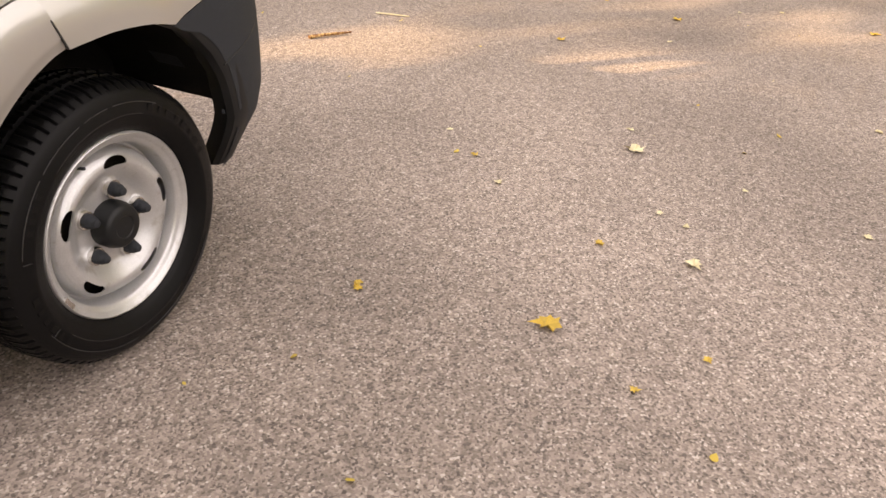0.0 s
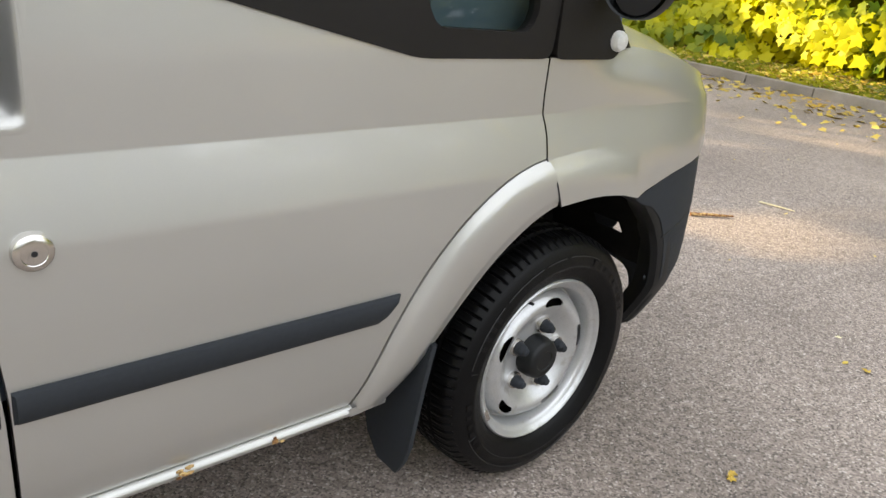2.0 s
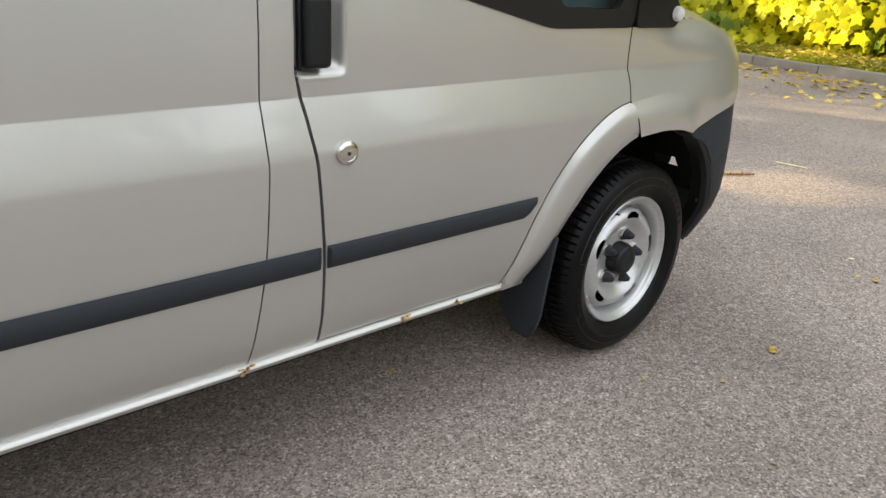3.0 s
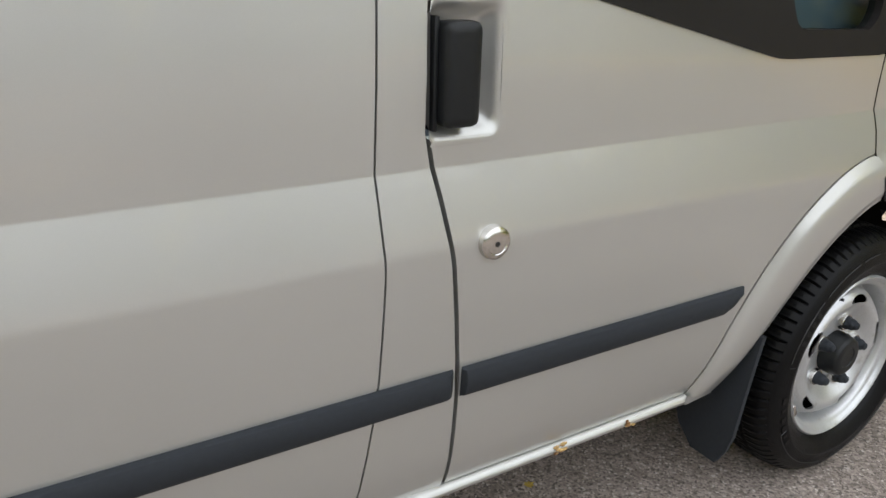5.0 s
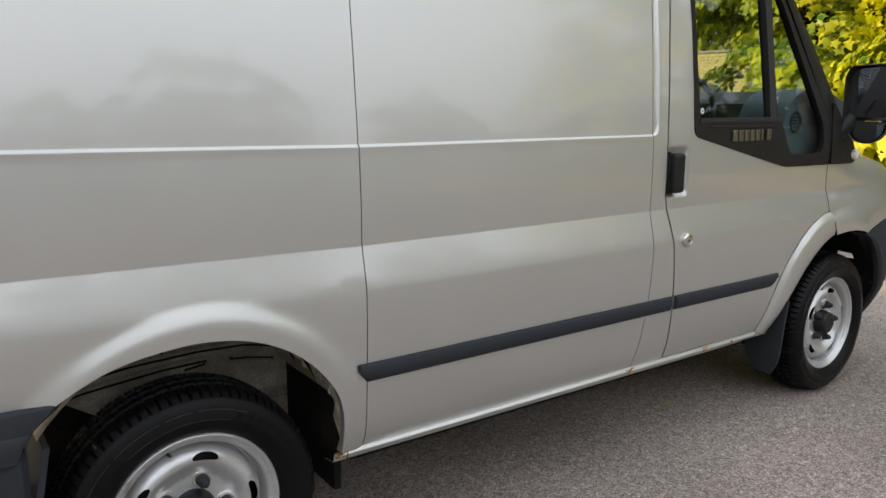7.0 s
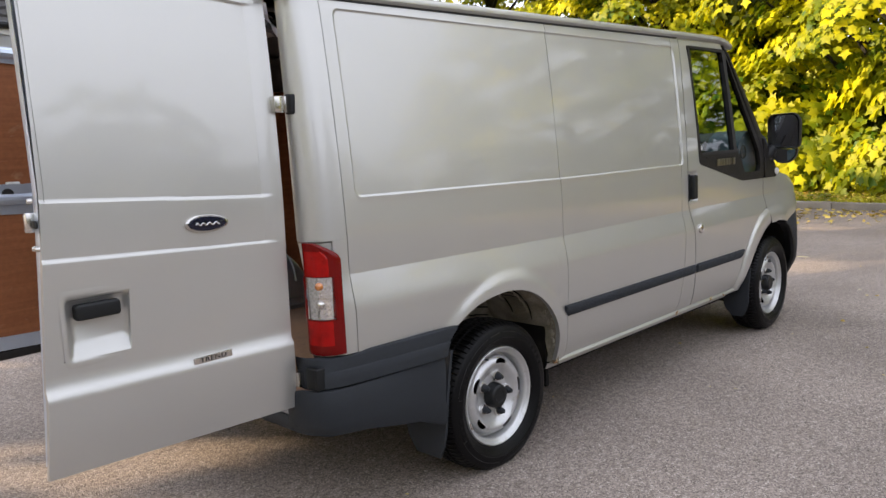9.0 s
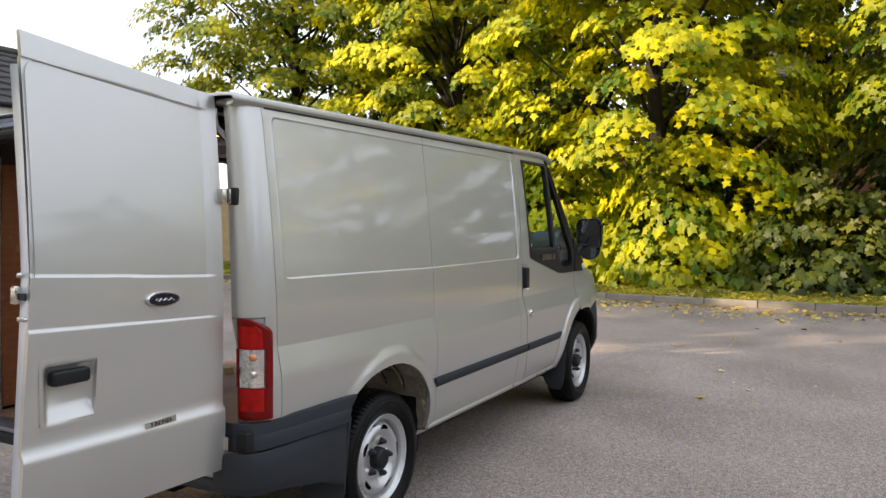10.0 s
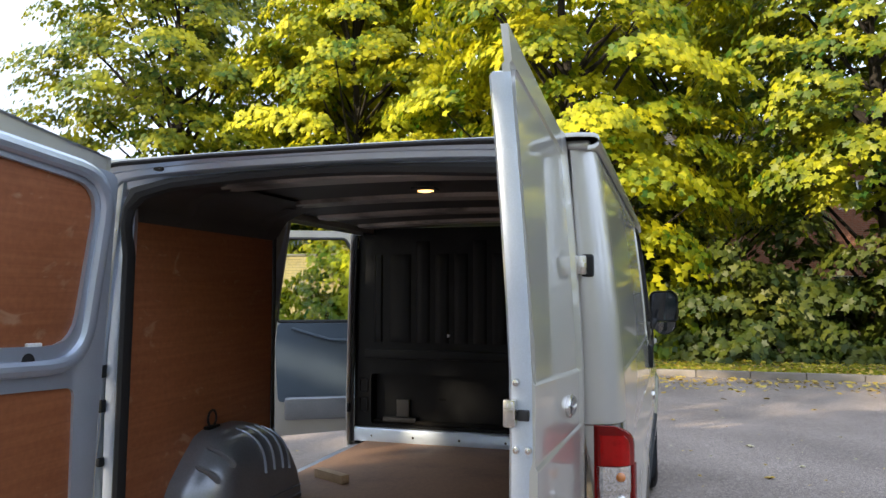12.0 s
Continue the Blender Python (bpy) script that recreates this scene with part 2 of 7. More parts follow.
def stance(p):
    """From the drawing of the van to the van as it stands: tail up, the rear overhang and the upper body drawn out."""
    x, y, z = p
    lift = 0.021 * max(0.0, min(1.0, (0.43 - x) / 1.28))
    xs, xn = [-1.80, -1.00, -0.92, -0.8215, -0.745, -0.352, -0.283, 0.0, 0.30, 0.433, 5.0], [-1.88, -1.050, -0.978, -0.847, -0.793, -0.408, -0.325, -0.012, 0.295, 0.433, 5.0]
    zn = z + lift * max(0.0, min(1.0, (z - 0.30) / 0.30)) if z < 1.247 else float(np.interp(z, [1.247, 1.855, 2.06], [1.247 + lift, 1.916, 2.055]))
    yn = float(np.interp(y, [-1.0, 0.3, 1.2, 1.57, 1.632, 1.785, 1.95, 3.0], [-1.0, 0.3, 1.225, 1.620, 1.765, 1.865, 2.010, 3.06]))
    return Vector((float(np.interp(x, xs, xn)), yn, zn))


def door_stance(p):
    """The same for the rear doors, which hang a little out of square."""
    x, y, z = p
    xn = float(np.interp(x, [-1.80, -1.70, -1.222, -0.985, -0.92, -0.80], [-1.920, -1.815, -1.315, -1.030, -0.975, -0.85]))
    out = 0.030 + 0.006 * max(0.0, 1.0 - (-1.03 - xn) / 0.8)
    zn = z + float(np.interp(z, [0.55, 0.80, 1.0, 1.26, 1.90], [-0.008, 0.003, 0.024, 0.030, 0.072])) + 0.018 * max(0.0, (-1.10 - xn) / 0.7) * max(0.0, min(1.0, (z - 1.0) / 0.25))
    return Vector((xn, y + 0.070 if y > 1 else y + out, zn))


def finish(bm, angle=34):
    bm.normal_update()
    for e in bm.edges:
        e.smooth = not (len(e.link_faces) == 2 and e.calc_face_angle(0.0) > radians(angle))
    for f in bm.faces:
        f.smooth = True


def part(name, bm, mat, parent=None, label="", angle=34, recalc=True):
    """Link a bmesh as one mesh object, under a thing or a part where one is given. Parts of the van's body take its stance."""
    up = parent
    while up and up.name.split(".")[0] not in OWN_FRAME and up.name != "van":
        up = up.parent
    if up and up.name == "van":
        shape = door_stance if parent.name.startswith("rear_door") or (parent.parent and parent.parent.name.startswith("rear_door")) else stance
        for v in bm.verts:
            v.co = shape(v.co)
    if recalc:
        bmesh.ops.recalc_face_normals(bm, faces=bm.faces)
    finish(bm, angle)
    me = bpy.data.meshes.new(name)
    bm.to_mesh(me)
    bm.free()
    me.materials.append(mat)
    ob = new(name, me)
    if parent:
        ob.parent = parent
    if label:
        ob["label"] = label
    return ob


def thing(name, label, category, m=None, group="", kind=""):
    ob = tagged(new(name), label, category, group, kind)
    ob.matrix_basis = m or Matrix()
    return ob


def box(bm, x0, x1, y0, y1, z0, z1, bev=0.0, seg=2):
    """A box, its edges rounded by bev."""
    start = len(bm.verts)
    r = bmesh.ops.create_cube(bm, size=1.0, matrix=Matrix.LocRotScale(((x0 + x1) / 2, (y0 + y1) / 2, (z0 + z1) / 2), None, (x1 - x0, y1 - y0, z1 - z0)))
    if bev:
        edges = list({e for v in r["verts"] for e in v.link_edges})
        bmesh.ops.bevel(bm, geom=edges, offset=bev, segments=seg, affect="EDGES", profile=0.6)
    return bm


def revolve(bm, profile, seg, axis="y", centre=(0, 0, 0), close=False, wave=None):
    """Turn a profile of (radius, along) round an axis. wave(radius_index, angle_index) -> change of the radius."""
    rings = []
    for i, (r, a) in enumerate(profile):
        ring = []
        for k in range(seg):
            t = 2 * math.pi * k / seg
            rr = r + (wave(i, k) if wave else 0.0)
            c, s = rr * math.cos(t), rr * math.sin(t)
            p = {"y": (c, a, s), "x": (a, c, s), "z": (c, s, a)}[axis]
            ring.append(bm.verts.new((p[0] + centre[0], p[1] + centre[1], p[2] + centre[2])))
        rings.append(ring)
    pairs = list(zip(rings, rings[1:])) + ([(rings[-1], rings[0])] if close else [])
    for a, b in pairs:
        for k in range(seg):
            j = (k + 1) % seg
            bm.faces.new((a[k], a[j], b[j], b[k]))
    return rings


def grid(bm, rows):
    """Quads through rows of points."""
    vs = [[bm.verts.new(p) for p in row] for row in rows]
    for a, b in zip(vs, vs[1:]):
        for k in range(len(a) - 1):
            bm.faces.new((a[k], a[k + 1], b[k + 1], b[k]))
    return vs


def hem(bm, way):
    """Turn the open edges inwards, as the folded edge of a panel."""
    edges = [e for e in bm.edges if e.is_boundary]
    r = bmesh.ops.extrude_edge_only(bm, edges=edges)
    bmesh.ops.translate(bm, verts=[v for v in r["geom"] if isinstance(v, bmesh.types.BMVert)], vec=way)


def fill2d(bm, outer, holes, lift):
    """A flat outline with holes, given as (u, v), filled and laid by lift(u, v)."""
    edges = []
    for loop in [outer, *holes]:
        vs = [bm.verts.new((u, 0, v)) for u, v in loop]
        edges += [bm.edges.new((vs[k], vs[(k + 1) % len(vs)])) for k in range(len(vs))]
    bmesh.ops.triangle_fill(bm, edges=edges, use_beauty=True, use_dissolve=False)
    for v in bm.verts:
        v.co = lift(v.co.x, v.co.z)


def rounded(points, r, n=4):
    """The outline with its corners rounded by r."""
    out = []
    m = len(points)
    for i in range(m):
        p, a, b = Vector(points[i]), Vector(points[i - 1]), Vector(points[(i + 1) % m])
        rr = min(r, (a - p).length * 0.45, (b - p).length * 0.45)
        p0, p1 = p + (a - p).normalized() * rr, p + (b - p).normalized() * rr
        for k in range(n + 1):
            t = k / n
            q = p0 * (1 - t) ** 2 + p * 2 * t * (1 - t) + p1 * t * t
            out.append((q.x, q.y))
    return out


def tube(bm, path, r, seg=8):
    """A round bar along a path of points."""
    pts = [Vector(p) for p in path]
    rings = []
    for i, p in enumerate(pts):
        d = (pts[min(i + 1, len(pts) - 1)] - pts[max(i - 1, 0)]).normalized()
        u = d.orthogonal().normalized()
        w = d.cross(u)
        rad = r[i] if isinstance(r, (list, tuple)) else r
        rings.append([bm.verts.new(p + (u * math.cos(2 * math.pi * k / seg) + w * math.sin(2 * math.pi * k / seg)) * rad) for k in range(seg)])
    # keep the rings from twisting
    for a, b in zip(rings, rings[1:]):
        best = min(range(seg), key=lambda s: sum((a[k].co - b[(k + s) % seg].co).length for k in range(0, seg, 2)))
        b[:] = b[best:] + b[:best]
        for k in range(seg):
            j = (k + 1) % seg
            bm.faces.new((a[k], a[j], b[j], b[k]))
    bm.faces.new(rings[0][::-1])
    bm.faces.new(rings[-1])


def steps(a, b, n):
    return [a + (b - a) * k / n for k in range(n + 1)]


def smooth(t):
    t = max(0.0, min(1.0, t))
    return t * t * (3 - 2 * t)


def curve(points, n):
    """A smooth line through points, n steps between each two."""
    pts = [Vector(q) for q in points]
    pts = [pts[0] * 2 - pts[1]] + pts + [pts[-1] * 2 - pts[-2]]
    out = []
    for a, b, c, d in zip(pts, pts[1:], pts[2:], pts[3:]):
        for k in range(n):
            t = k / n
            out.append(tuple(0.5 * (2 * b + (c - a) * t + (2 * a - 5 * b + 4 * c - d) * t * t + (3 * b - a - 3 * c + d) * t ** 3)))
    return out + [tuple(pts[-2])]

# ---- the van: front axle at x = 2.933, rear axle at x = 0, its right flank near y = 0 ----
WIDE = 1.95
van = thing("van", "silver panel van parked on tarmac, rear doors and passenger door open", "van")

PROFILE = [(0.30, 0.075), (0.365, 0.055), (0.385, 0.048), (0.40, 0.0415), (0.42, 0.0342), (0.44, 0.0280), (0.46, 0.0228), (0.52, 0.0135), (0.60, 0.007), (0.75, 0.0), (0.83, 0.0), (0.855, 0.0003), (0.865, 0.0016), (0.90, 0.0082), (0.93, 0.0142),
           (0.9765, 0.0235), (0.9782, 0.0236), (1.10, 0.0235), (1.24, 0.030), (1.40, 0.043), (1.60, 0.064), (1.80, 0.089), (1.92, 0.107)]
PZ, PY = [p[0] for p in PROFILE], [p[1] for p in PROFILE]


def plan(x):
    """How far the flank draws in towards the nose."""
    u = max(0.0, (x - 3.05) / 0.74)
    return 0.9 * (1 - (1 - min(u, 1) ** 3.4) ** (1 / 3.4))


def recess(x, z):
    """The shallow pressed panel of the load bay."""
    dx, dz = min(x + 0.745, 1.640 - x), min(z - 1.247, 1.855 - z)
    r = 0.030  # rounded corners
    d = r - math.hypot(r - dx, r - dz) if dx < r and dz < r else min(dx, dz)
    return 0.0050 * smooth(d / 0.006 + 0.5) - 0.0009 * math.exp(-((d + 0.0055) / 0.003) ** 2)


def flare(x, z):
    """The raised lip round the rear wheel."""
    if z > 0.9 or abs(x) > 0.5:
        return 0.0
    d = math.hypot(x, z - 0.42) - 0.368
    return 0.013 * smooth((0.095 - d) / 0.06)


def flank(x, z, press=True):
    y = float(np.interp(z, PZ, PY)) + plan(x)
    if -0.85 < x < 1.68 and press:
        y += recess(x, z) if z > 1.2 else 0.0
        y -= flare(x, z)
    return y


def levels(lo, hi):
    """Heights at which the flank is cut into rows, dense at its creases."""
    base = [0.385, 0.40, 0.42, 0.44, 0.46, 0.49, 0.53, 0.6, 0.67, 0.74, 0.79, 0.83, 0.85, 0.856, 0.864, 0.885, 0.9, 0.915, 0.93, 0.955, 0.9748, 0.9765, 0.9782, 0.980, 1.03, 1.1, 1.17, 1.215, 1.236, 1.2405, 1.2425, 1.2445, 1.247,
            1.2495, 1.2515, 1.2535, 1.258, 1.27, 1.28, 1.35, 1.45, 1.55, 1.65, 1.75, 1.82, 1.828, 1.834, 1.84, 1.847, 1.851, 1.855, 1.859, 1.863, 1.87, 1.89, 1.915]
    return [lo] + [z for z in base if lo + 0.004 < z < hi - 0.004] + [hi]


ARCH = [(-0.385, 0.585), (-0.36, 0.64), (-0.298, 0.702), (-0.191, 0.761), (-0.052, 0.788), (0.05, 0.784), (0.135, 0.763), (0.215, 0.722), (0.278, 0.668), (0.32, 0.615), (0.344, 0.572),
        (0.358, 0.52), (0.364, 0.45), (0.365, 0.40)]
ARCH = curve(ARCH[:-2], 3) + ARCH[-2:]
AX, AZ = [p[0] for p in ARCH], [p[1] for p in ARCH]
TOP = 1.912


def gutter(x):
    return TOP + 0.014 * (x + 0.9)


def rear_quarter(name, parent, left=False):
    bm = bmesh.new()
    xs = [-0.8205, -0.80, -0.78, -0.76, -0.753, -0.749, -0.745, -0.741, -0.737, -0.733, -0.728, -0.722, -0.716, -0.71, -0.70, -0.68, -0.6, -0.52, -0.45, -0.40] + steps(-0.385, 0.30, 36) + \
        [0.32, 0.335, 0.344, 0.351, 0.358, 0.362, 0.365, 0.3665, 0.39, 0.41, 0.4315]
    rows = []
    for x in xs:
        lo = 0.66 if x < -0.386 else (float(np.interp(x, AX, AZ)) if x < 0.366 else 0.385)
        zs = [lo + (0.905 - lo) * k / 14 for k in range(14)] + [z for z in levels(0.905, gutter(x))]
        rows.append([(x, WIDE - flank(x, z) - 0.05 * smooth((z - 1.0) / 0.9) if left else flank(x, z), z) for z in zs])
    grid(bm, rows)
    hem(bm, (0, -0.022 if left else 0.022, 0))
    return part(name, bm, PAINT, parent)


rear_quarter("quarter_panel", van)
rear_quarter("quarter_panel", van, left=True)


def b_gap(z):
    return float(np.interp(z, [0.38, 0.638, 0.837, 0.98, 1.243, 1.9], [1.567, 1.603, 1.614, 1.608, 1.615, 1.625]))


def door_rear(z):
    return float(np.interp(z, [0.40, 0.639, 0.83, 0.936, 0.975, 1.025, 1.244, 1.9], [1.749, 1.745, 1.728, 1.709, 1.700, 1.690, 1.693, 1.722]))


def sheet(zs, x0, x1, cols, press=True, left=False):
    """A panel of the flank between two edges x0(z) and x1(z)."""
    bm = bmesh.new()
    rows = []
    for z in zs:
        a, b = x0(z), x1(z)
        row = []
        for k in cols:
            x = a + (b - a) * k
            y = flank(x, z, press)
            row.append((x, WIDE - y if left else y, z))
        rows.append(row)
    grid(bm, rows)
    hem(bm, (0, -0.022 if left else 0.022, 0))
    return bm


part("side_panel", sheet(levels(0.385, TOP + 0.018), lambda z: 0.4345, lambda z: b_gap(z) - 0.0018, steps(0, 1, 12)), PAINT, van)
part("pillar_panel", sheet(levels(0.385, TOP + 0.034), lambda z: b_gap(z) + 0.0018, lambda z: door_rear(z) - 0.004,
                           [0, 0.03, 0.08, 0.14, 0.2, 0.26, 0.32, 0.38, 0.44, 0.5, 0.6, 0.8, 1]), PAINT, van)

# ---- driver's door ----
door = tagged(new("driver_door"), "silver driver's door, closed, with black window trim")
door.parent = van
WING_LINE = curve([(2.352, 0.385), (2.388, 0.475), (2.428, 0.569), (2.484, 0.665), (2.549, 0.746), (2.612, 0.802), (2.687, 0.850), (2.752, 0.874), (2.803, 0.884)], 4)
FX = [q[0] for q in WING_LINE] + [2.803, 2.801, 2.786, 2.784, 2.784]
FZ = [q[1] for q in WING_LINE] + [0.900, 0.939, 0.985, 1.03, 1.10]


def door_front(z):
    return float(np.interp(z, FZ, FX))


TRIMX, TRIMZ = [2.44, 2.05, 1.915, 1.872, 1.850, 1.842, 1.832, 1.812], [1.098, 1.191, 1.226, 1.243, 1.262, 1.29, 1.60, 1.885]
low = sorted(set([0.3935, 0.42, 0.45, 0.475, 0.5, 0.525, 0.55, 0.575, 0.6, 0.625, 0.65, 0.675, 0.7, 0.72, 0.74, 0.76, 0.78, 0.795, 0.81, 0.823, 0.835, 0.85, 0.856, 0.864, 0.872, 0.879, 0.884, 0.89, 0.90, 0.915, 0.93, 0.955, 0.9748, 0.9765, 0.9782, 0.980, 1.02, 1.06, 1.093]))
bm = bmesh.new()


def in_pocket(f):
    c = f.calc_center_median()
    return 1.6 < c.x < 1.812 and 1.019 < c.z < 1.204


# the skin below the window, with the pocket of the handle left open
def door_cols(z, x1):
    a, b = door_rear(z) + 0.004, x1
    return [a, 1.812] + [1.812 + (b - 1.812) * k / 14 for k in range(1, 15)]


rows = []
for z in sorted(set(low + [1.019])):
    rows.append([(x, flank(x, z, False), z) for x in door_cols(z, door_front(z) - 0.002)])
rows.append([(x, flank(x, 1.098, False), 1.098) for x in door_cols(1.098, 2.44)])
for z in (1.13, 1.16, 1.204, 1.226, 1.243):
    rows.append([(x, flank(x, z, False), z) for x in door_cols(z, float(np.interp(z, TRIMZ, TRIMX)))])
for z in (1.262, 1.29, 1.4, 1.5, 1.6, 1.7, 1.8, 1.885):
    b = float(np.interp(z, TRIMZ, TRIMX))
    a = door_rear(z) + 0.004
    rows.append([(a + (b - a) * k / 15, flank(a + (b - a) * k / 15, z, False), z) for k in range(16)])
grid(bm, rows)
bmesh.ops.delete(bm, geom=[f for f in bm.faces if in_pocket(f)], context="FACES")
hem(bm, (0, 0.022, 0))
grid(bm, [[(x, flank(x, z, False), z) for x in steps(door_rear(z) + 0.004, 2.305 - (z - 1.885) * 0.5, 6)] for z in (1.885, 1.905, 1.930)])
part("door_skin", bm, PAINT, door)

# handle pocket and handle
bm = bmesh.new()
RIM = rounded([(1.692, 1.019), (1.812, 1.019), (1.812, 1.204), (1.692, 1.204)], 0.02, 4)
loops = []
for inset, depth in ((-0.012, -0.0003), (-0.006, -0.0012), (0.000, 0.0002), (0.005, 0.004), (0.010, 0.011), (0.020, 0.025), (0.030, 0.030)):
    cx, cz = 1.752, 1.1115
    loops.append([bm.verts.new((cx + (u - cx) * (1 - inset / 0.06) if u > 1.70 else u, flank(u, w, False) + depth, cz + (w - cz) * (1 - inset / 0.0925))) for u, w in RIM])
for a, b in zip(loops, loops[1:]):
    for k in range(len(a)):
        j = (k + 1) % len(a)
        bm.faces.new((a[k], a[j], b[j], b[k]))
bm.faces.new(loops[-1])
bmesh.ops.recalc_face_normals(bm, faces=bm.faces)
part("handle_pocket", bm, PAINT, door)
bm = bmesh.new()
box(bm, 1.704, 1.762, -0.004, 0.044, 1.036, 1.180, 0.015, 4)
box(bm, 1.696, 1.704, 0.020, 0.044, 1.030, 1.186, 0.003)
part("door_handle", bm, BLACK, door, "black plastic door handle")

# deadlock fitted to the door
bm = bmesh.new()
revolve(bm, [(0.001, -0.010), (0.003, -0.010), (0.0035, -0.0125), (0.012, -0.0125), (0.0165, -0.0118), (0.0175, -0.013), (0.021, -0.0125), (0.026, -0.009), (0.0275, -0.004), (0.0275, 0.004)], 32, "y", (1.797, 0.001, 0.856))
part("door_lock", bm, CHROME, door, "round bright metal deadlock")
bm = bmesh.new()
revolve(bm, [(0.0005, -0.0132), (0.0042, -0.0132), (0.005, -0.010)], 12, "y", (1.797, 0.001, 0.856))
part("keyhole", bm, SEAL, door)

# rubbing strips
def strip(x0, x1, parent, round_start=False, slant=True):
    bm = bmesh.new()
    rows = []
    xs = [x0, x0 + 0.004] + steps(x0 + 0.03, x1 - 0.05, 8) + [x1 - 0.03, x1 - 0.012, x1]
    for i, x in enumerate(xs):
        top, bot = 0.648, 0.592
        if slant:
            t = max(0.0, (x - (x1 - 0.045)) / 0.045)
            bot = 0.592 + 0.054 * t ** 1.5
        if round_start:
            t = max(0.0, ((x0 + 0.03) - x) / 0.03)
            bot = 0.592 + 0.040 * t ** 2
        f = 0.25 if x in (x0, x1) else 1.0
        h = top - bot
        row = []
        for a, d in ((0.0, 0.0), (0.06, 0.010), (0.2, 0.014), (0.5, 0.0155), (0.8, 0.012), (0.94, 0.007), (1.0, 0.0)):
            z = top - h * a
            row.append((x, flank(x, z, False) - flare(x, z) * (x < 0.5) - d * f, z))
        rows.append(row)
    grid(bm, rows)
    hem(bm, (0, 0.01, 0))
    part("rubbing_strip", bm, PLASTIC, parent, "dark grey plastic rubbing strip")


strip(0.404, b_gap(0.62) + 0.135, van, round_start=True, slant=False)
strip(1.752, 2.432, door)

# window trim and glass
outer = rounded([(1.812, 1.885), (1.832, 1.60), (1.842, 1.238), (2.44, 1.097), (2.784, 1.092), (2.80, 1.25), (2.31, 1.885)], 0.03, 4)
glass_a = rounded([(1.872, 1.292), (2.325, 1.292), (2.272, 1.855), (1.842, 1.865)], 0.02, 3)
glass_b = rounded([(2.372, 1.292), (2.415, 1.27), (2.475, 1.150), (2.71, 1.143), (2.735, 1.18), (2.725, 1.27), (2.325, 1.835)], 0.025, 3)


def on_flank(d):
    return lambda u, w: Vector((u, flank(u, w, False) + d, w))


bm = bmesh.new()
fill2d(bm, outer, [glass_a, glass_b], on_flank(-0.004))
hem(bm, (0, 0.03, 0))
part("window_trim", bm, TRIM, door, "black brown plastic window surround")
for loop, nm in ((glass_a, "side_window"), (glass_b, "quarter_light")):
    bm = bmesh.new()
    fill2d(bm, loop, [], on_flank(0.012))
    pane = part(nm, bm, GLASS, door)
    pane.visible_shadow = False
bm = bmesh.new()
box(bm, 2.318, 2.372, 0.04, 0.055, 1.28, 1.30)
rows = [[(2.322 - 0.050 * t, flank(2.3, 1.29 + 0.57 * t, False) - 0.006, 1.29 + 0.57 * t), (2.362 - 0.050 * t, flank(2.3, 1.29 + 0.57 * t, False) - 0.006, 1.29 + 0.57 * t)] for t in steps(0, 1, 5)]
grid(bm, rows)
hem(bm, (0, 0.03, 0))
part("window_bar", bm, SEAL, door)
bm = bmesh.new()
grid(bm, [[(1.87, flank(1.9, 1.288, False) - 0.007, 1.284), (2.40, flank(1.9, 1.288, False) - 0.007, 1.284)], [(1.87, flank(1.9, 1.3, False) - 0.008, 1.298), (2.40, flank(1.9, 1.3, False) - 0.008, 1.298)]])
hem(bm, (0, 0.02, 0))
part("window_seal", bm, SEAL, door)
bm = bmesh.new()
tube(bm, [(x, flank(x, 1.268, False) - 0.004, 1.268 - 0.006 * (x - 1.93)) for x in steps(1.93, 2.34, 10)], 0.0035, 6)
part("trim_swage", bm, TRIM, door)
# the model badge: raised bars, one for each letter
for k in range(7):
    bm = bmesh.new()
    x = 2.066 + 0.0375 * k
    w = 0.012 if k in (5,) else 0.031
    y = flank(2.18, 1.24, False) - 0.006
    box(bm, x, x + w, y - 0.006, y + 0.001, 1.213, 1.255, 0.003)
    part("badge_bar", bm, GOLD, door)
bm = bmesh.new()
revolve(bm, [(0.004, -0.003), (0.009, -0.003), (0.0105, 0.0)], 16, "y", (1.90, flank(1.9, 1.32, False) + 0.010, 1.322))
part("window_sticker", bm, WHITE, door)

# ---- front wing ----
bm = bmesh.new()
OUT = WING_LINE
INN = curve([(2.449, 0.372), (2.495, 0.440), (2.547, 0.515), (2.595, 0.580), (2.646, 0.640), (2.705, 0.695), (2.766, 0.738), (2.815, 0.762), (2.850, 0.773)], 4)


def wing_y(x, z, t):
    """The wing's lip: proud at the outer line, rounded over into the arch."""
    return flank(x, z, False) - 0.016 * smooth(t / 0.25) + 0.012 * smooth((t - 0.75) / 0.25)


rows = []
for (ox, oz), (ix, iz) in zip(OUT, INN):
    rows.append([(ox + 0.004 + (ix - ox) * t, wing_y(ox + (ix - ox) * t, oz + (iz - oz) * t, t), oz - 0.003 * (t == 0) + (iz - oz) * t) for t in (0, 0.06, 0.14, 0.25, 0.5, 0.75, 0.85, 0.93, 1.0)])
grid(bm, rows)
hem(bm, (0, 0.03, 0))
WING_ROWS = [0.774, 0.80, 0.83, 0.86, 0.882, 0.886, 0.90, 0.915, 0.93, 0.955, 0.9748, 0.9765, 0.9782, 0.980, 1.02, 1.06, 1.094]
FA = [(2.85, 0.774), (2.90, 0.778), (2.978, 0.782), (3.07, 0.774), (3.151, 0.753), (3.22, 0.773), (3.32, 0.80), (3.46, 0.815), (3.62, 0.825), (3.76, 0.83)]
rows = []
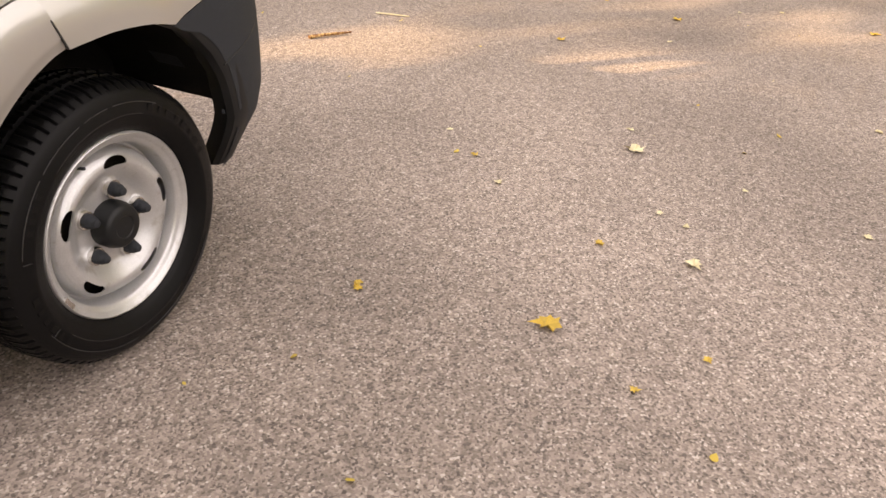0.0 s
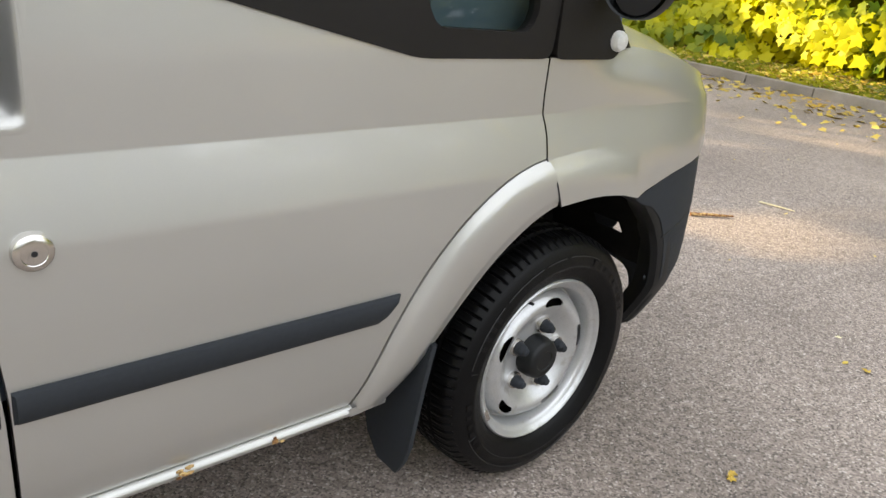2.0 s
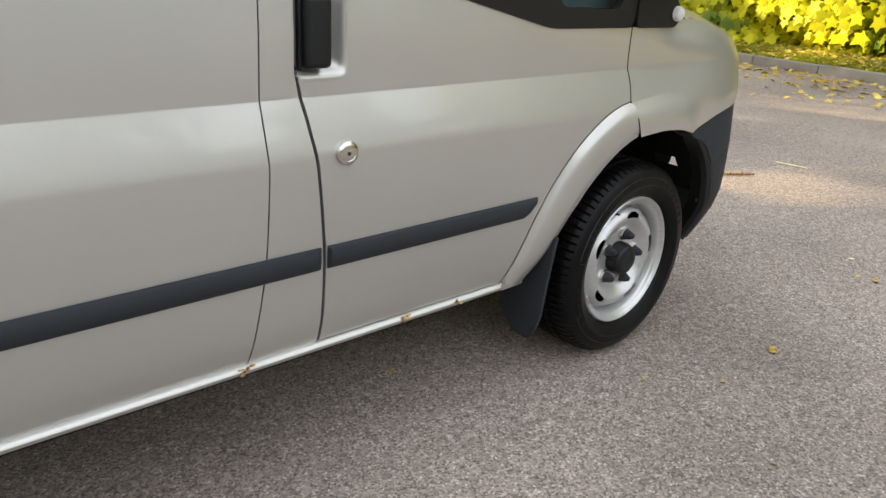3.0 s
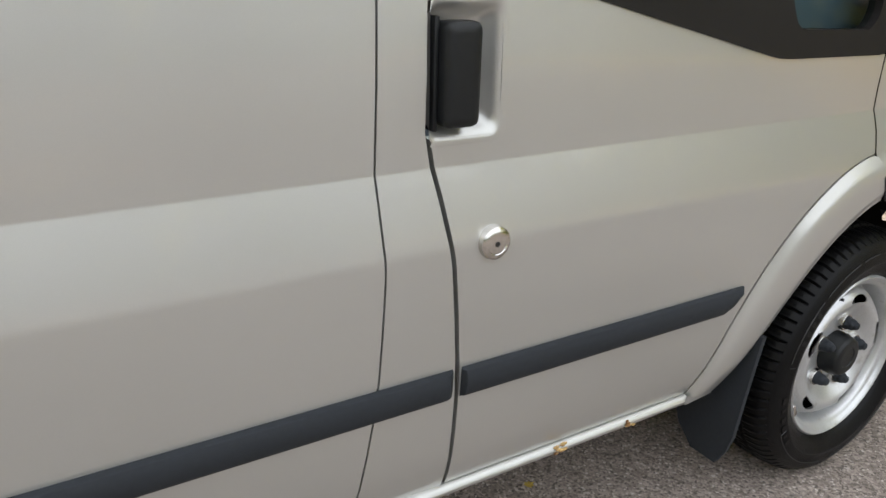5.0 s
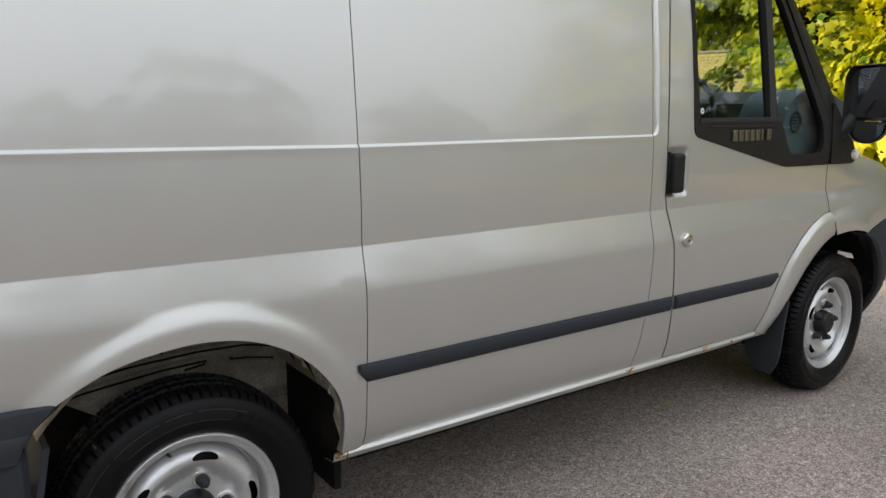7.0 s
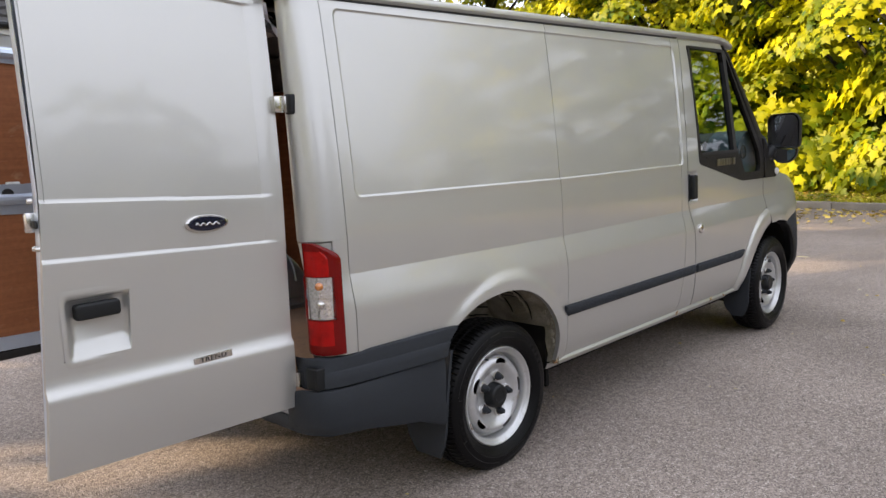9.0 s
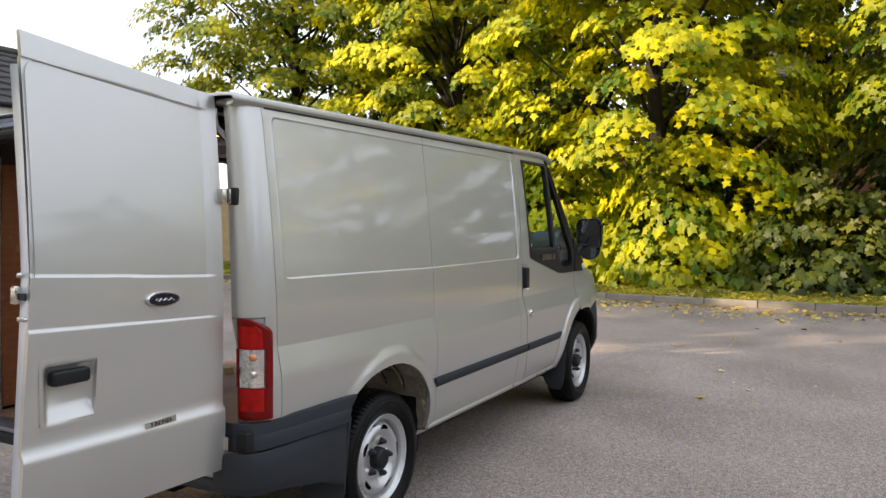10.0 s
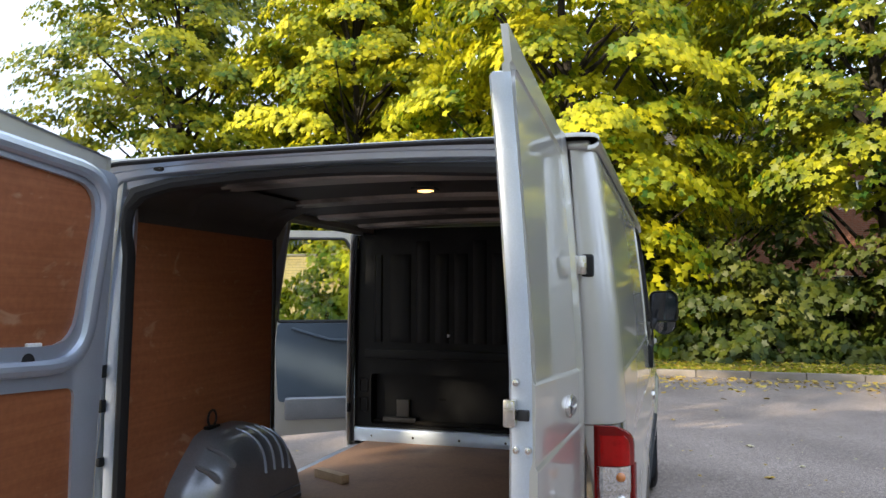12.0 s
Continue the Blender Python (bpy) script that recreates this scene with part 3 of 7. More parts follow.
for x in [2.85, 2.88, 2.92, 2.96, 3.0, 3.04, 3.08, 3.12, 3.151, 3.19, 3.24, 3.30, 3.36, 3.42, 3.48, 3.54, 3.60, 3.65, 3.69, 3.72, 3.745]:
    lo = float(np.interp(x, [p[0] for p in FA], [p[1] for p in FA]))
    hi = 1.094 + 0.02 * smooth((x - 2.82) / 0.2) - 0.17 * max(0, (x - 3.05) / 0.7) ** 1.6
    row = []
    for q in WING_ROWS:
        z = lo + (hi - lo) * (q - 0.774) / 0.32
        y = flank(x, z, False)
        d = math.hypot(x - 2.933, (z - 0.40)) - 0.39
        y -= 0.016 * smooth((0.10 - d) / 0.05) * smooth((3.20 - x) / 0.1)
        y += 0.03 * smooth((z - hi + 0.05) / 0.05) * smooth((x - 2.95) / 0.1)
        row.append((x + 0.002, y, z))
    rows.append(row)
grid(bm, rows)
rows = []
for z in WING_ROWS:
    x0 = 2.854 - (z - 0.773) * 0.047 / 0.108 if z < 0.885 else door_front(z) + 0.003
    row = []
    for t in (0, 0.3, 0.6, 1.0):
        x = x0 + (2.852 - x0) * t
        d = math.hypot(x - 2.933, (z - 0.40)) - 0.39
        row.append((x, flank(x, z, False) - 0.016 * smooth((0.10 - d) / 0.05), z))
    rows.append(row)
grid(bm, rows)
bmesh.ops.remove_doubles(bm, verts=bm.verts, dist=0.0014)
part("front_wing", bm, PAINT, van)
bm = bmesh.new()
rows = [[(x, WIDE - flank(x, z, False), z) for z in levels(0.77, 1.09)] for x in steps(2.45, 3.7, 20)]
grid(bm, rows)
part("front_wing", bm, PAINT, van)

# mirror foot cover and repeater
bm = bmesh.new()
cover = rounded([(2.792, 1.092), (2.985, 1.090), (3.012, 1.125), (2.975, 1.185), (2.80, 1.36)], 0.02, 4)
fill2d(bm, cover, [], lambda u, w: Vector((u, flank(min(u, 2.95), w, False) - 0.010, w)))
hem(bm, (0, 0.05, 0))
part("corner_cover", bm, TRIM, van, "black brown plastic corner cover")
bm = bmesh.new()
revolve(bm, [(0.001, -0.017), (0.010, -0.016), (0.018, -0.012), (0.0225, -0.004), (0.0225, 0.006)], 24, "y", (2.985, 0.012, 1.130))
part("side_repeater", bm, WHITE, van, "small round clear indicator lens")

# bonnet, nose and windscreen
bm = bmesh.new()
rows = []
for x in [2.95, 3.05, 3.15, 3.25, 3.35, 3.45, 3.55, 3.62, 3.68, 3.72, 3.745]:
    e = flank(x, 1.0, False) + 0.03
    hi = 1.114 - 0.17 * max(0, (x - 3.05) / 0.7) ** 1.6
    rows.append([(x, e + (WIDE - 2 * e) * t, hi + 0.12 * (1 - (2 * t - 1) ** 2) ** 0.7 * (1 - smooth((x - 3.45) / 0.4))) for t in steps(0, 1, 16)])
grid(bm, rows)
part("bonnet", bm, PAINT, van)
bm = bmesh.new()
rows = []
for z in steps(0.75, 0.95, 4):
    rows.append([(3.745 + 0.05 * (1 - (2 * t - 1) ** 2), 0.60 + (WIDE - 1.2) * t, z) for t in steps(0, 1, 10)])
grid(bm, rows)
part("nose_panel", bm, PAINT, van)
bm = bmesh.new()
rows = []
for t in steps(0, 1, 8):
    z = 1.16 + (1.925 - 1.16) * t
    y0 = flank(2.6, z, False) + 0.02
    rows.append([(3.02 - 0.67 * t + 0.26 * (1 - abs(2 * s - 1) ** 2.2) * (1 - 0.45 * t), y0 + (WIDE - 2 * y0) * s, z) for s in steps(0, 1, 14)])
grid(bm, rows)
pane = part("windscreen", bm, GLASS, van)
pane.visible_shadow = False
for side in (0, 1):
    bm = bmesh.new()
    rows = []
    for t in steps(0, 1, 10):
        z = 1.11 + (1.925 - 1.11) * t
        x = 2.815 - 0.47 * t if t > 0 else 2.82
        x = 2.80 + (2.315 - 2.80) * max(0.0, (z - 1.25) / 0.665)
        y = flank(x, z, False) - 0.001
        fx = 3.03 + (2.32 - 3.03) * t
        pts = [(x - 0.004, y, z), (x + 0.012, y - 0.003, z), ((x + fx) / 2 + 0.02, y + 0.004, z), (fx + 0.05, y + 0.022, z), (fx + 0.045, y + 0.05, z)]
        rows.append([(a, WIDE - b if side else b, c) for a, b, c in pts])
    grid(bm, rows)
    hem(bm, (0, -0.02 if side else 0.02, 0))
    part("windscreen_pillar", bm, TRIM if not side else PAINT, van)

# structure behind the gap between door and wing
bm = bmesh.new()
box(bm, 2.66, 2.95, 0.045, 0.075, 0.86, 1.10, 0.005)
part("inner_pillar", bm, DARK, van)

# ---- front bumper ----
def bumper_bulge(z):
    return -0.022 + (0.016 if z > 0.56 else 0.030) * (abs(z - 0.56) / 0.26) ** 2 + 0.07 * max(0.0, (0.45 - z) / 0.2)


bm = bmesh.new()
rows = []
EDGE = [(0.752, 3.153), (0.72, 3.225), (0.66, 3.285), (0.58, 3.335), (0.476, 3.366), (0.38, 3.380), (0.296, 3.384)]
ez, ex = [p[0] for p in EDGE][::-1], [p[1] for p in EDGE][::-1]
for s in steps(0, 1, 26):
    row = []
    for t in (0, 0.06, 0.14, 0.25, 0.38, 0.5, 0.62, 0.72, 0.76, 0.80, 0.88, 0.95, 1.0):
        low = 0.285 + 0.055 * smooth((s - 0.30) / 0.3)
        z = low + (0.765 - low) * t
        x0 = float(np.interp(z, ez, ex))
        a = s * 1.0
        x = x0 + (3.80 - x0) * math.sin(a * math.pi / 2) ** 0.9 if s < 1 else 3.80
        top = float(np.interp(x, [p[0] for p in FA[4:]], [p[1] for p in FA[4:]]))
        z = low + (top - 0.004 - low) * t
        bulge = bumper_bulge(z)
        y = plan(min(x, 3.77)) + bulge + 0.012
        if s == 1:
            y = WIDE / 2
        row.append((x - 0.10 * max(0.0, (0.42 - z) / 0.14) * smooth((x - 3.4) / 0.3), y, z))
    rows.append(row)
grid(bm, rows)
half = [[(p[0], WIDE - p[1], p[2]) for p in row] for row in rows]
grid(bm, half)
bmesh.ops.remove_doubles(bm, verts=bm.verts, dist=0.002)
# the open apertures for fog lamps
gone = [f for f in bm.faces if 0.40 < f.calc_center_median().z < 0.50 and (0.30 < f.calc_center_median().y < 0.50 or 1.45 < f.calc_center_median().y < 1.65)]
bmesh.ops.delete(bm, geom=gone, context="FACES")
part("front_bumper", bm, PLASTIC, van, "dark grey plastic front bumper")
bm = bmesh.new()
tube(bm, [(x, plan(x) + bumper_bulge(z) + 0.0125, z) for x, z in [(x, 0.617 + 0.22 * (x - 3.312)) for x in steps(3.312, 3.60, 12)]], 0.0018, 6)
part("bumper_crease", bm, BLACK, van)
# the lip of the bumper inside the arch
bm = bmesh.new()
rows = []
for z in steps(0.296, 0.752, 14):
    x = float(np.interp(z, ez, ex))
    y = plan(x) + bumper_bulge(z) + 0.012
    rows.append([(x + 0.045, y + 0.006, z), (x + 0.004, y + 0.002, z), (x - 0.014, y + 0.006, z), (x - 0.024, y + 0.022, z), (x - 0.020, y + 0.045, z), (x - 0.010, y + 0.075, z)])
grid(bm, rows)
part("arch_lip", bm, BLACK, van)
bm = bmesh.new()
revolve(bm, [(0.001, -0.006), (0.006, -0.005), (0.009, 0.0)], 12, "y", (3.345, 0.042, 0.476))
part("screw", bm, PLASTIC, van)

# ---- sill, underbody and wheel wells ----
bm = bmesh.new()
rows = []
for x in steps(0.37, 2.36, 12):
    rows.append([(x, 0.052, 0.391), (x, 0.041, 0.389), (x, 0.036, 0.3845), (x, 0.034, 0.379), (x, 0.036, 0.373), (x, 0.040, 0.368), (x, 0.09, 0.36), (x, 0.10, 0.33), (x, 0.16, 0.32)])
grid(bm, rows)
part("sill", bm, PAINT, van)
bm = bmesh.new()
grid(bm, [[(2.352, 0.034, 0.391), (2.352, 0.032, 0.372), (2.36, 0.10, 0.36)], [(2.452, 0.044, 0.378), (2.455, 0.050, 0.362), (2.46, 0.12, 0.35)]])
part("wing_foot", bm, PAINT, van)
# rust that has come through along the sill
random.seed(11)
for x0, n, s in ((1.56, 7, 0.009), (2.00, 7, 0.009), (2.19, 6, 0.007), (0.36, 6, 0.009)):
    bm = bmesh.new()
    for k in range(n):
        x = x0 + random.uniform(-0.5, 0.5) * s * n * 0.5
        z = 0.379 + random.uniform(-0.006, 0.010)
        m = Matrix.LocRotScale((x, 0.030 + 0.005 * (z > 0.3845), z), None, (s * random.uniform(0.5, 1.2), 0.003, s * random.uniform(0.3, 0.6)))
        bmesh.ops.create_icosphere(bm, subdivisions=1, radius=1.0, matrix=m)
    part("rust_patch", bm, RUST, van, "brown rust bubbling through the sill")
bm = bmesh.new()
box(bm, 0.42, 2.44, 0.12, WIDE - 0.12, 0.30, 0.44, 0.03)
box(bm, -0.95, -0.42, 0.16, WIDE - 0.16, 0.42, 0.48, 0.01)
box(bm, -0.42, 0.42, 0.42, WIDE - 0.42, 0.42, 0.48, 0.01)
box(bm, 2.44, 3.40, 0.42, WIDE - 0.42, 0.36, 0.75, 0.03)
box(bm, -0.8, 0.4, 0.62, 0.70, 0.30, 0.42, 0.01)
part("underbody", bm, DARK, van)


def well(xc, zc, r, y0, y1, name, mat, a0=-20, a1=200, gap=()):
    bm = bmesh.new()
    rows = []
    for k in range(31):
        a = radians(a0 + (a1 - a0) * k / 30)
        w = 0.008 * math.sin(k * 1.7)
        rows.append([(xc + (r + w * (y > y0 + 0.05)) * math.cos(a), y, zc + (r + w * (y > y0 + 0.05)) * math.sin(a)) for y in (y0, y0 + 0.04, y0 + 0.07, y0 + 0.14, y0 + 0.16, y0 + 0.25, y1)])
    vs = grid(bm, rows)
    if gap:  # a small gap in the liner lets daylight through
        bm.faces.ensure_lookup_table()
        bmesh.ops.delete(bm, geom=[f for f in bm.faces if y0 + 0.07 < f.calc_center_median().y < y0 + 0.15 and 25.5 < math.degrees(math.atan2(f.calc_center_median().z - zc, f.calc_center_median().x - xc)) < 31], context="FACES_ONLY")
    c = bm.verts.new((xc, y1, zc - 0.05))
    for a, b in zip(vs, vs[1:]):
        bm.faces.new((a[-1], b[-1], c))
    part(name, bm, mat, van)


well(0.0, 0.42, 0.385, 0.030, 0.42, "rear_wheel_well", WELL, -8, 150)
# inner wall and front wall of the rear arch
bm = bmesh.new()
box(bm, -0.44, 0.44, 0.425, 0.445, 0.24, 0.82, 0.004)
box(bm, 0.372, 0.395, 0.10, 0.43, 0.24, 0.60, 0.004)
part("inner_arch", bm, DARK, van)
def on_well(deg, y, r=0.381):
    a = radians(deg)
    return (r * math.cos(a), y, 0.42 + r * math.sin(a))


SEAM = [[(a, 0.150 + 0.012 * math.sin(a * 0.11)) for a in steps(24, 150, 24)], [(a, 0.262) for a in steps(28, 84, 12)] + [(84, 0.225), (92, 0.225), (92, 0.262)] + [(a, 0.262) for a in steps(96, 150, 12)]]
SEAM += [[(a, y) for y in steps(0.045, 0.145, 4)] for a in (62, 78, 84, 104, 110, 127)] + [[(a, y) for y in steps(0.165, 0.255, 4)] for a in (47, 52, 70, 118)]
for line in SEAM:
    bm = bmesh.new()
    tube(bm, [on_well(a, y) for a, y in line], 0.0032, 6)
    part("arch_seam", bm, DARK, van)
INNER_SEAM = [[(-0.36, 0.555), (-0.22, 0.590), (-0.08, 0.612), (0.10, 0.624), (0.24, 0.622), (0.33, 0.605)], [(-0.34, 0.520), (-0.20, 0.560), (0.0, 0.586), (0.12, 0.592), (0.20, 0.588)],
              [(0.06, 0.575), (0.12, 0.583), (0.13, 0.603), (0.18, 0.603), (0.195, 0.585), (0.25, 0.580), (0.33, 0.565)]] + [[(x, z0), (x + 0.004, z0 + 0.075)] for x, z0 in ((-0.20, 0.60), (-0.175, 0.605), (-0.03, 0.625), (0.0, 0.628), (0.22, 0.632), (-0.30, 0.49))]
for line in INNER_SEAM:
    bm = bmesh.new()
    tube(bm, [(x, 0.419, z) for x, z in line], 0.0035, 6)
    part("arch_seam", bm, DARK, van)
    if len(line) > 3:
        bm = bmesh.new()
        tube(bm, [(x, 0.420, z + 0.010) for x, z in curve(line[:6], 8)] if len(line) < 7 else [(x, 0.420, z - 0.009) for x, z in line], 0.008, 6)
        part("sealant_bead", bm, WELL, van)
for y, a0, a1, w in ((0.163, 30, 146, 0.008), (0.285, 40, 140, 0.010)):
    bm = bmesh.new()
    tube(bm, [on_well(a, y + 0.004 * math.sin(a * 0.9), 0.379 + 0.003 * math.sin(a * 1.7)) for a in steps(a0, a1, 50)], [w * (0.8 + 0.35 * math.sin(k * 2.3)) for k in range(51)], 6)
    part("sealant_bead", bm, WELL, van)
random.seed(31)
bm = bmesh.new()
for k in range(34):
    a = random.uniform(-4, 34)
    p = on_well(a, random.uniform(0.028, 0.060), 0.378)
    m = Matrix.LocRotScale(p, None, (random.uniform(0.004, 0.010), random.uniform(0.003, 0.008), random.uniform(0.006, 0.020)))
    bmesh.ops.create_icosphere(bm, subdivisions=1, radius=1.0, matrix=m)
part("sealant_crust", bm, WELL, van, "ragged beige sealant along the arch edge")
well(2.94, 0.40, 0.42, 0.055, 0.40, "front_wheel_well", DARK, 14, 200, (2, 3))

# ---- wheels ----
R, RIMR, DISC = 0.341, 0.2165, 1.066


def make_wheel(m, turn, sit, parent=van):
    wheel = tagged(new("wheel"), "silver steel wheel with black hub cap and black tyre")
    wheel.parent = parent
    wheel.matrix_basis = m

    def slot(c):
        """Where a point of the disc lies in the nearest slot: along, across, and below 1 inside it."""
        t, r = math.atan2(c.z, c.x), math.hypot(c.x, c.z)
        s = ((t - radians(82) - turn + radians(36)) % radians(72) - radians(36)) * 0.157
        q = r - 0.1575 + 0.003 * (s / 0.03) ** 2
        return s, q, abs(s / 0.036) ** 2.8 + abs(q / 0.0108) ** 2.2
    # tyre; y from the outer face (0) inwards
    prof = [(RIMR - 0.004, 0.030), (RIMR + 0.006, 0.012), (RIMR + 0.012, 0.004), (RIMR + 0.015, 0.000), (RIMR + 0.024, -0.006), (RIMR + 0.044, -0.014), (RIMR + 0.050, -0.017), (RIMR + 0.055, -0.017),
            (RIMR + 0.060, -0.0155), (RIMR + 0.080, -0.013), (RIMR + 0.094, -0.007), (RIMR + 0.100, -0.004), (RIMR + 0.104, 0.001), (R - 0.014, 0.009), (R - 0.008, 0.017), (R - 0.005, 0.028),
            (R - 0.003, 0.042), (R - 0.002, 0.058), (R - 0.010, 0.060), (R - 0.010, 0.068), (R - 0.001, 0.070), (R, 0.092), (R - 0.010, 0.094), (R - 0.010, 0.106), (R, 0.108),
            (R - 0.001, 0.130), (R - 0.010, 0.132), (R - 0.010, 0.140), (R - 0.002, 0.142), (R - 0.004, 0.165), (R - 0.014, 0.185), (R - 0.06, 0.203), (RIMR + 0.02, 0.195), (RIMR - 0.004, 0.17)]
    seg = 480

    def tread(i, k):
        if 13 <= i <= 17 or 28 <= i <= 30:
            return -0.008 if k % 6 == 0 else (-0.002 if k % 6 == 3 and i >= 15 else 0.0)
        if 20 <= i <= 21 or 24 <= i <= 25:
            return -0.006 if (k + 2 * (i % 2)) % 8 == 0 else (-0.002 if k % 4 == 1 else 0.0)
        return 0.0
    bm = bmesh.new()
    revolve(bm, prof, seg, "y", wave=tread)
    for v in bm.verts:  # the tyre sits a little flat on the ground
        v.co.z = max(v.co.z, -sit)
    part("tyre", bm, RUBBER, wheel, "black rubber tyre", angle=28)
    # raised lines and marks moulded into the side wall
    for a0, a1, rr in ((62, 88, 0.294), (91, 104, 0.294), (107, 131, 0.294), (134, 166, 0.294), (70, 128, 0.268), (205, 262, 0.294), (268, 330, 0.294), (215, 300, 0.268)):
        bm = bmesh.new()
        n = int((a1 - a0) / 2)
        face = -0.0150 if rr > 0.28 else -0.0166
        grid(bm, [[((rr + dr) * math.cos(radians(a)), face + dy, (rr + dr) * math.sin(radians(a))) for dr, dy in ((-0.0012, 0.001), (-0.0006, -0.0008), (0.0006, -0.0008), (0.0012, 0.001))] for a in steps(a0, a1, n)])
        part("side_wall_line", bm, SCUFFED, wheel)
    for a in (64, 168, 207, 332):
        bm = bmesh.new()
        u, w = Vector((math.cos(radians(a)), 0, math.sin(radians(a)))), Vector((-math.sin(radians(a)), 0, math.cos(radians(a))))
        o = Vector((0, -0.0160, 0))
        grid(bm, [[o + u * rr + w * dw + Vector((0, dy, 0)) for dw, dy in ((-0.001, 0.001), (-0.0005, -0.0008), (0.0005, -0.0008), (0.001, 0.001))] for rr in (0.268, 0.281, 0.294)])
        part("side_wall_line", bm, SCUFFED, wheel)
    for a, wd in [(20 + 6.5 * k, (1.0, 1.7, 0.7, 1.4)[k % 4]) for k in range(8)] + [(186 + 6.0 * k, (1.5, 0.8, 1.2)[k % 3]) for k in range(6)] + [(140 + 5.0 * k, 1.1) for k in range(4)]:
        bm = bmesh.new()
        grid(bm, [[((0.281 + dr) * math.cos(radians(a + da)), -0.0158 + dy, (0.281 + dr) * math.sin(radians(a + da))) for dr, dy in ((-0.0095, 0.0015), (-0.008, -0.0012), (0.008, -0.0012), (0.0095, 0.0015))] for da in (-wd - 0.2, -wd, wd, wd + 0.2)])
        part("side_wall_mark", bm, RUBBER, wheel)
    # rim: lip, well and pressed disc with five slots
    bm = bmesh.new()
    nseg = 300
    prof = [(RIMR + 0.004, 0.024), (RIMR + 0.008, 0.012), (RIMR + 0.007, 0.006), (RIMR + 0.003, 0.003), (RIMR - 0.002, 0.005), (RIMR - 0.006, 0.012), (RIMR - 0.011, 0.016), (RIMR - 0.018, 0.018),
            (RIMR - 0.021, 0.024), (RIMR - 0.023, 0.045), (RIMR - 0.028, 0.062), (RIMR - 0.034, 0.064)]
    disc = [(0.171, 0.060), (0.1695, 0.048), (0.166, 0.036), (0.1615, 0.027), (0.156, 0.0205), (0.150, 0.0172), (0.144, 0.0162), (0.138, 0.0172), (0.131, 0.0205), (0.123, 0.026), (0.115, 0.0325), (0.106, 0.040),
            (0.098, 0.046), (0.092, 0.049), (0.086, 0.050), (0.074, 0.050), (0.062, 0.050), (0.052, 0.050), (0.046, 0.048), (0.040, 0.046)]
    fine = []
    for (ra, ya), (rb, yb) in zip(disc, disc[1:]):
        fine += [(ra + (rb - ra) * q / 4, ya + (yb - ya) * q / 4) for q in range(4)] if ra > 0.13 else [(ra, ya)]
    prof = prof + [(r * DISC, a) for r, a in fine + disc[-1:]]
    rings = []
    for i, (r, a) in enumerate(prof):
        ring = []
        for k in range(nseg):
            t = 2 * math.pi * k / nseg
            y = a
            if r < 0.1825:
                r1 = r / DISC
                hump = math.cos(5 * (t - radians(82) - turn))
                y += 0.009 * (0.5 - 0.5 * hump) * math.exp(-((r1 - 0.158) / 0.020) ** 2)
                near = min(abs((t - radians(77) - turn + radians(36)) % radians(72) - radians(36)) * 0.080, 1)
                d = math.hypot(near, r1 - 0.080)
                y -= 0.010 * smooth((0.024 - d) / 0.010)
            ring.append(bm.verts.new((r * math.cos(t), y, r * math.sin(t))))
        rings.append(ring)
    gone = []
    for i, (a, b) in enumerate(zip(rings, rings[1:])):
        for k in range(nseg):
            j = (k + 1) % nseg
            f = bm.faces.new((a[k], a[j], b[j], b[k]))
            c = f.calc_center_median()
            if i > 10 and slot(c)[2] < 1:
                gone.append(f)
    bmesh.ops.delete(bm, geom=gone, context="FACES")
    # the rims of the slots: drawn onto a smooth outline, then turned in
    lip = [e for e in bm.edges if e.is_boundary and 0.13 < math.hypot(e.verts[0].co.x, e.verts[0].co.z) < 0.175 and slot(e.verts[0].co)[2] < 3]
    for v in {v for e in lip for v in e.verts}:
        s, q, val = slot(v.co)
        k = val ** (-1 / 2.3)
        mid = round((math.atan2(v.co.z, v.co.x) - radians(82) - turn) / radians(72)) * radians(72) + radians(82) + turn
        t, r = mid + s * k / 0.157, 0.1575 + q * k - 0.003 * (s * k / 0.03) ** 2
        v.co.x, v.co.z = r * math.cos(t), r * math.sin(t)
    ex = bmesh.ops.extrude_edge_only(bm, edges=lip)
    for v in ex["geom"]:
        if isinstance(v, bmesh.types.BMVert):
            s, q, val = slot(v.co)
            v.co.y += 0.0035
    part("rim", bm, STEEL, wheel, "painted silver steel rim", angle=50)
    # brake behind the slots
    bm = bmesh.new()
    revolve(bm, [(0.02, 0.075), (0.14, 0.075), (0.165, 0.085), (RIMR - 0.02, 0.11), (RIMR - 0.02, 0.19)], 40, "y")
    part("brake", bm, ROTOR, wheel)
    bm = bmesh.new()
    revolve(bm, [(0.001, 0.003), (0.026, 0.003), (0.028, 0.001), (0.044, 0.001), (0.050, 0.005), (0.053, 0.012), (0.0545, 0.022), (0.057, 0.026), (0.057, 0.052)], 40, "y")
    part("hub_cap", bm, BLACK, wheel, "black plastic hub cap")
    for k in range(5):
        a = radians(77 + 72 * k) + turn
        c = (0.0845 * math.cos(a), 0, 0.0845 * math.sin(a))
        bm = bmesh.new()
        revolve(bm, [(0.001, 0.003), (0.006, 0.0035), (0.0095, 0.006), (0.0108, 0.012), (0.0120, 0.0135), (0.0135, 0.015), (0.0152, 0.020), (0.0156, 0.027), (0.0172, 0.029), (0.0178, 0.034), (0.0178, 0.046)], 18, "y", c)
        nut = part("wheel_nut", bm, PLASTIC, wheel, "dark grey nut cap")
        bm = bmesh.new()
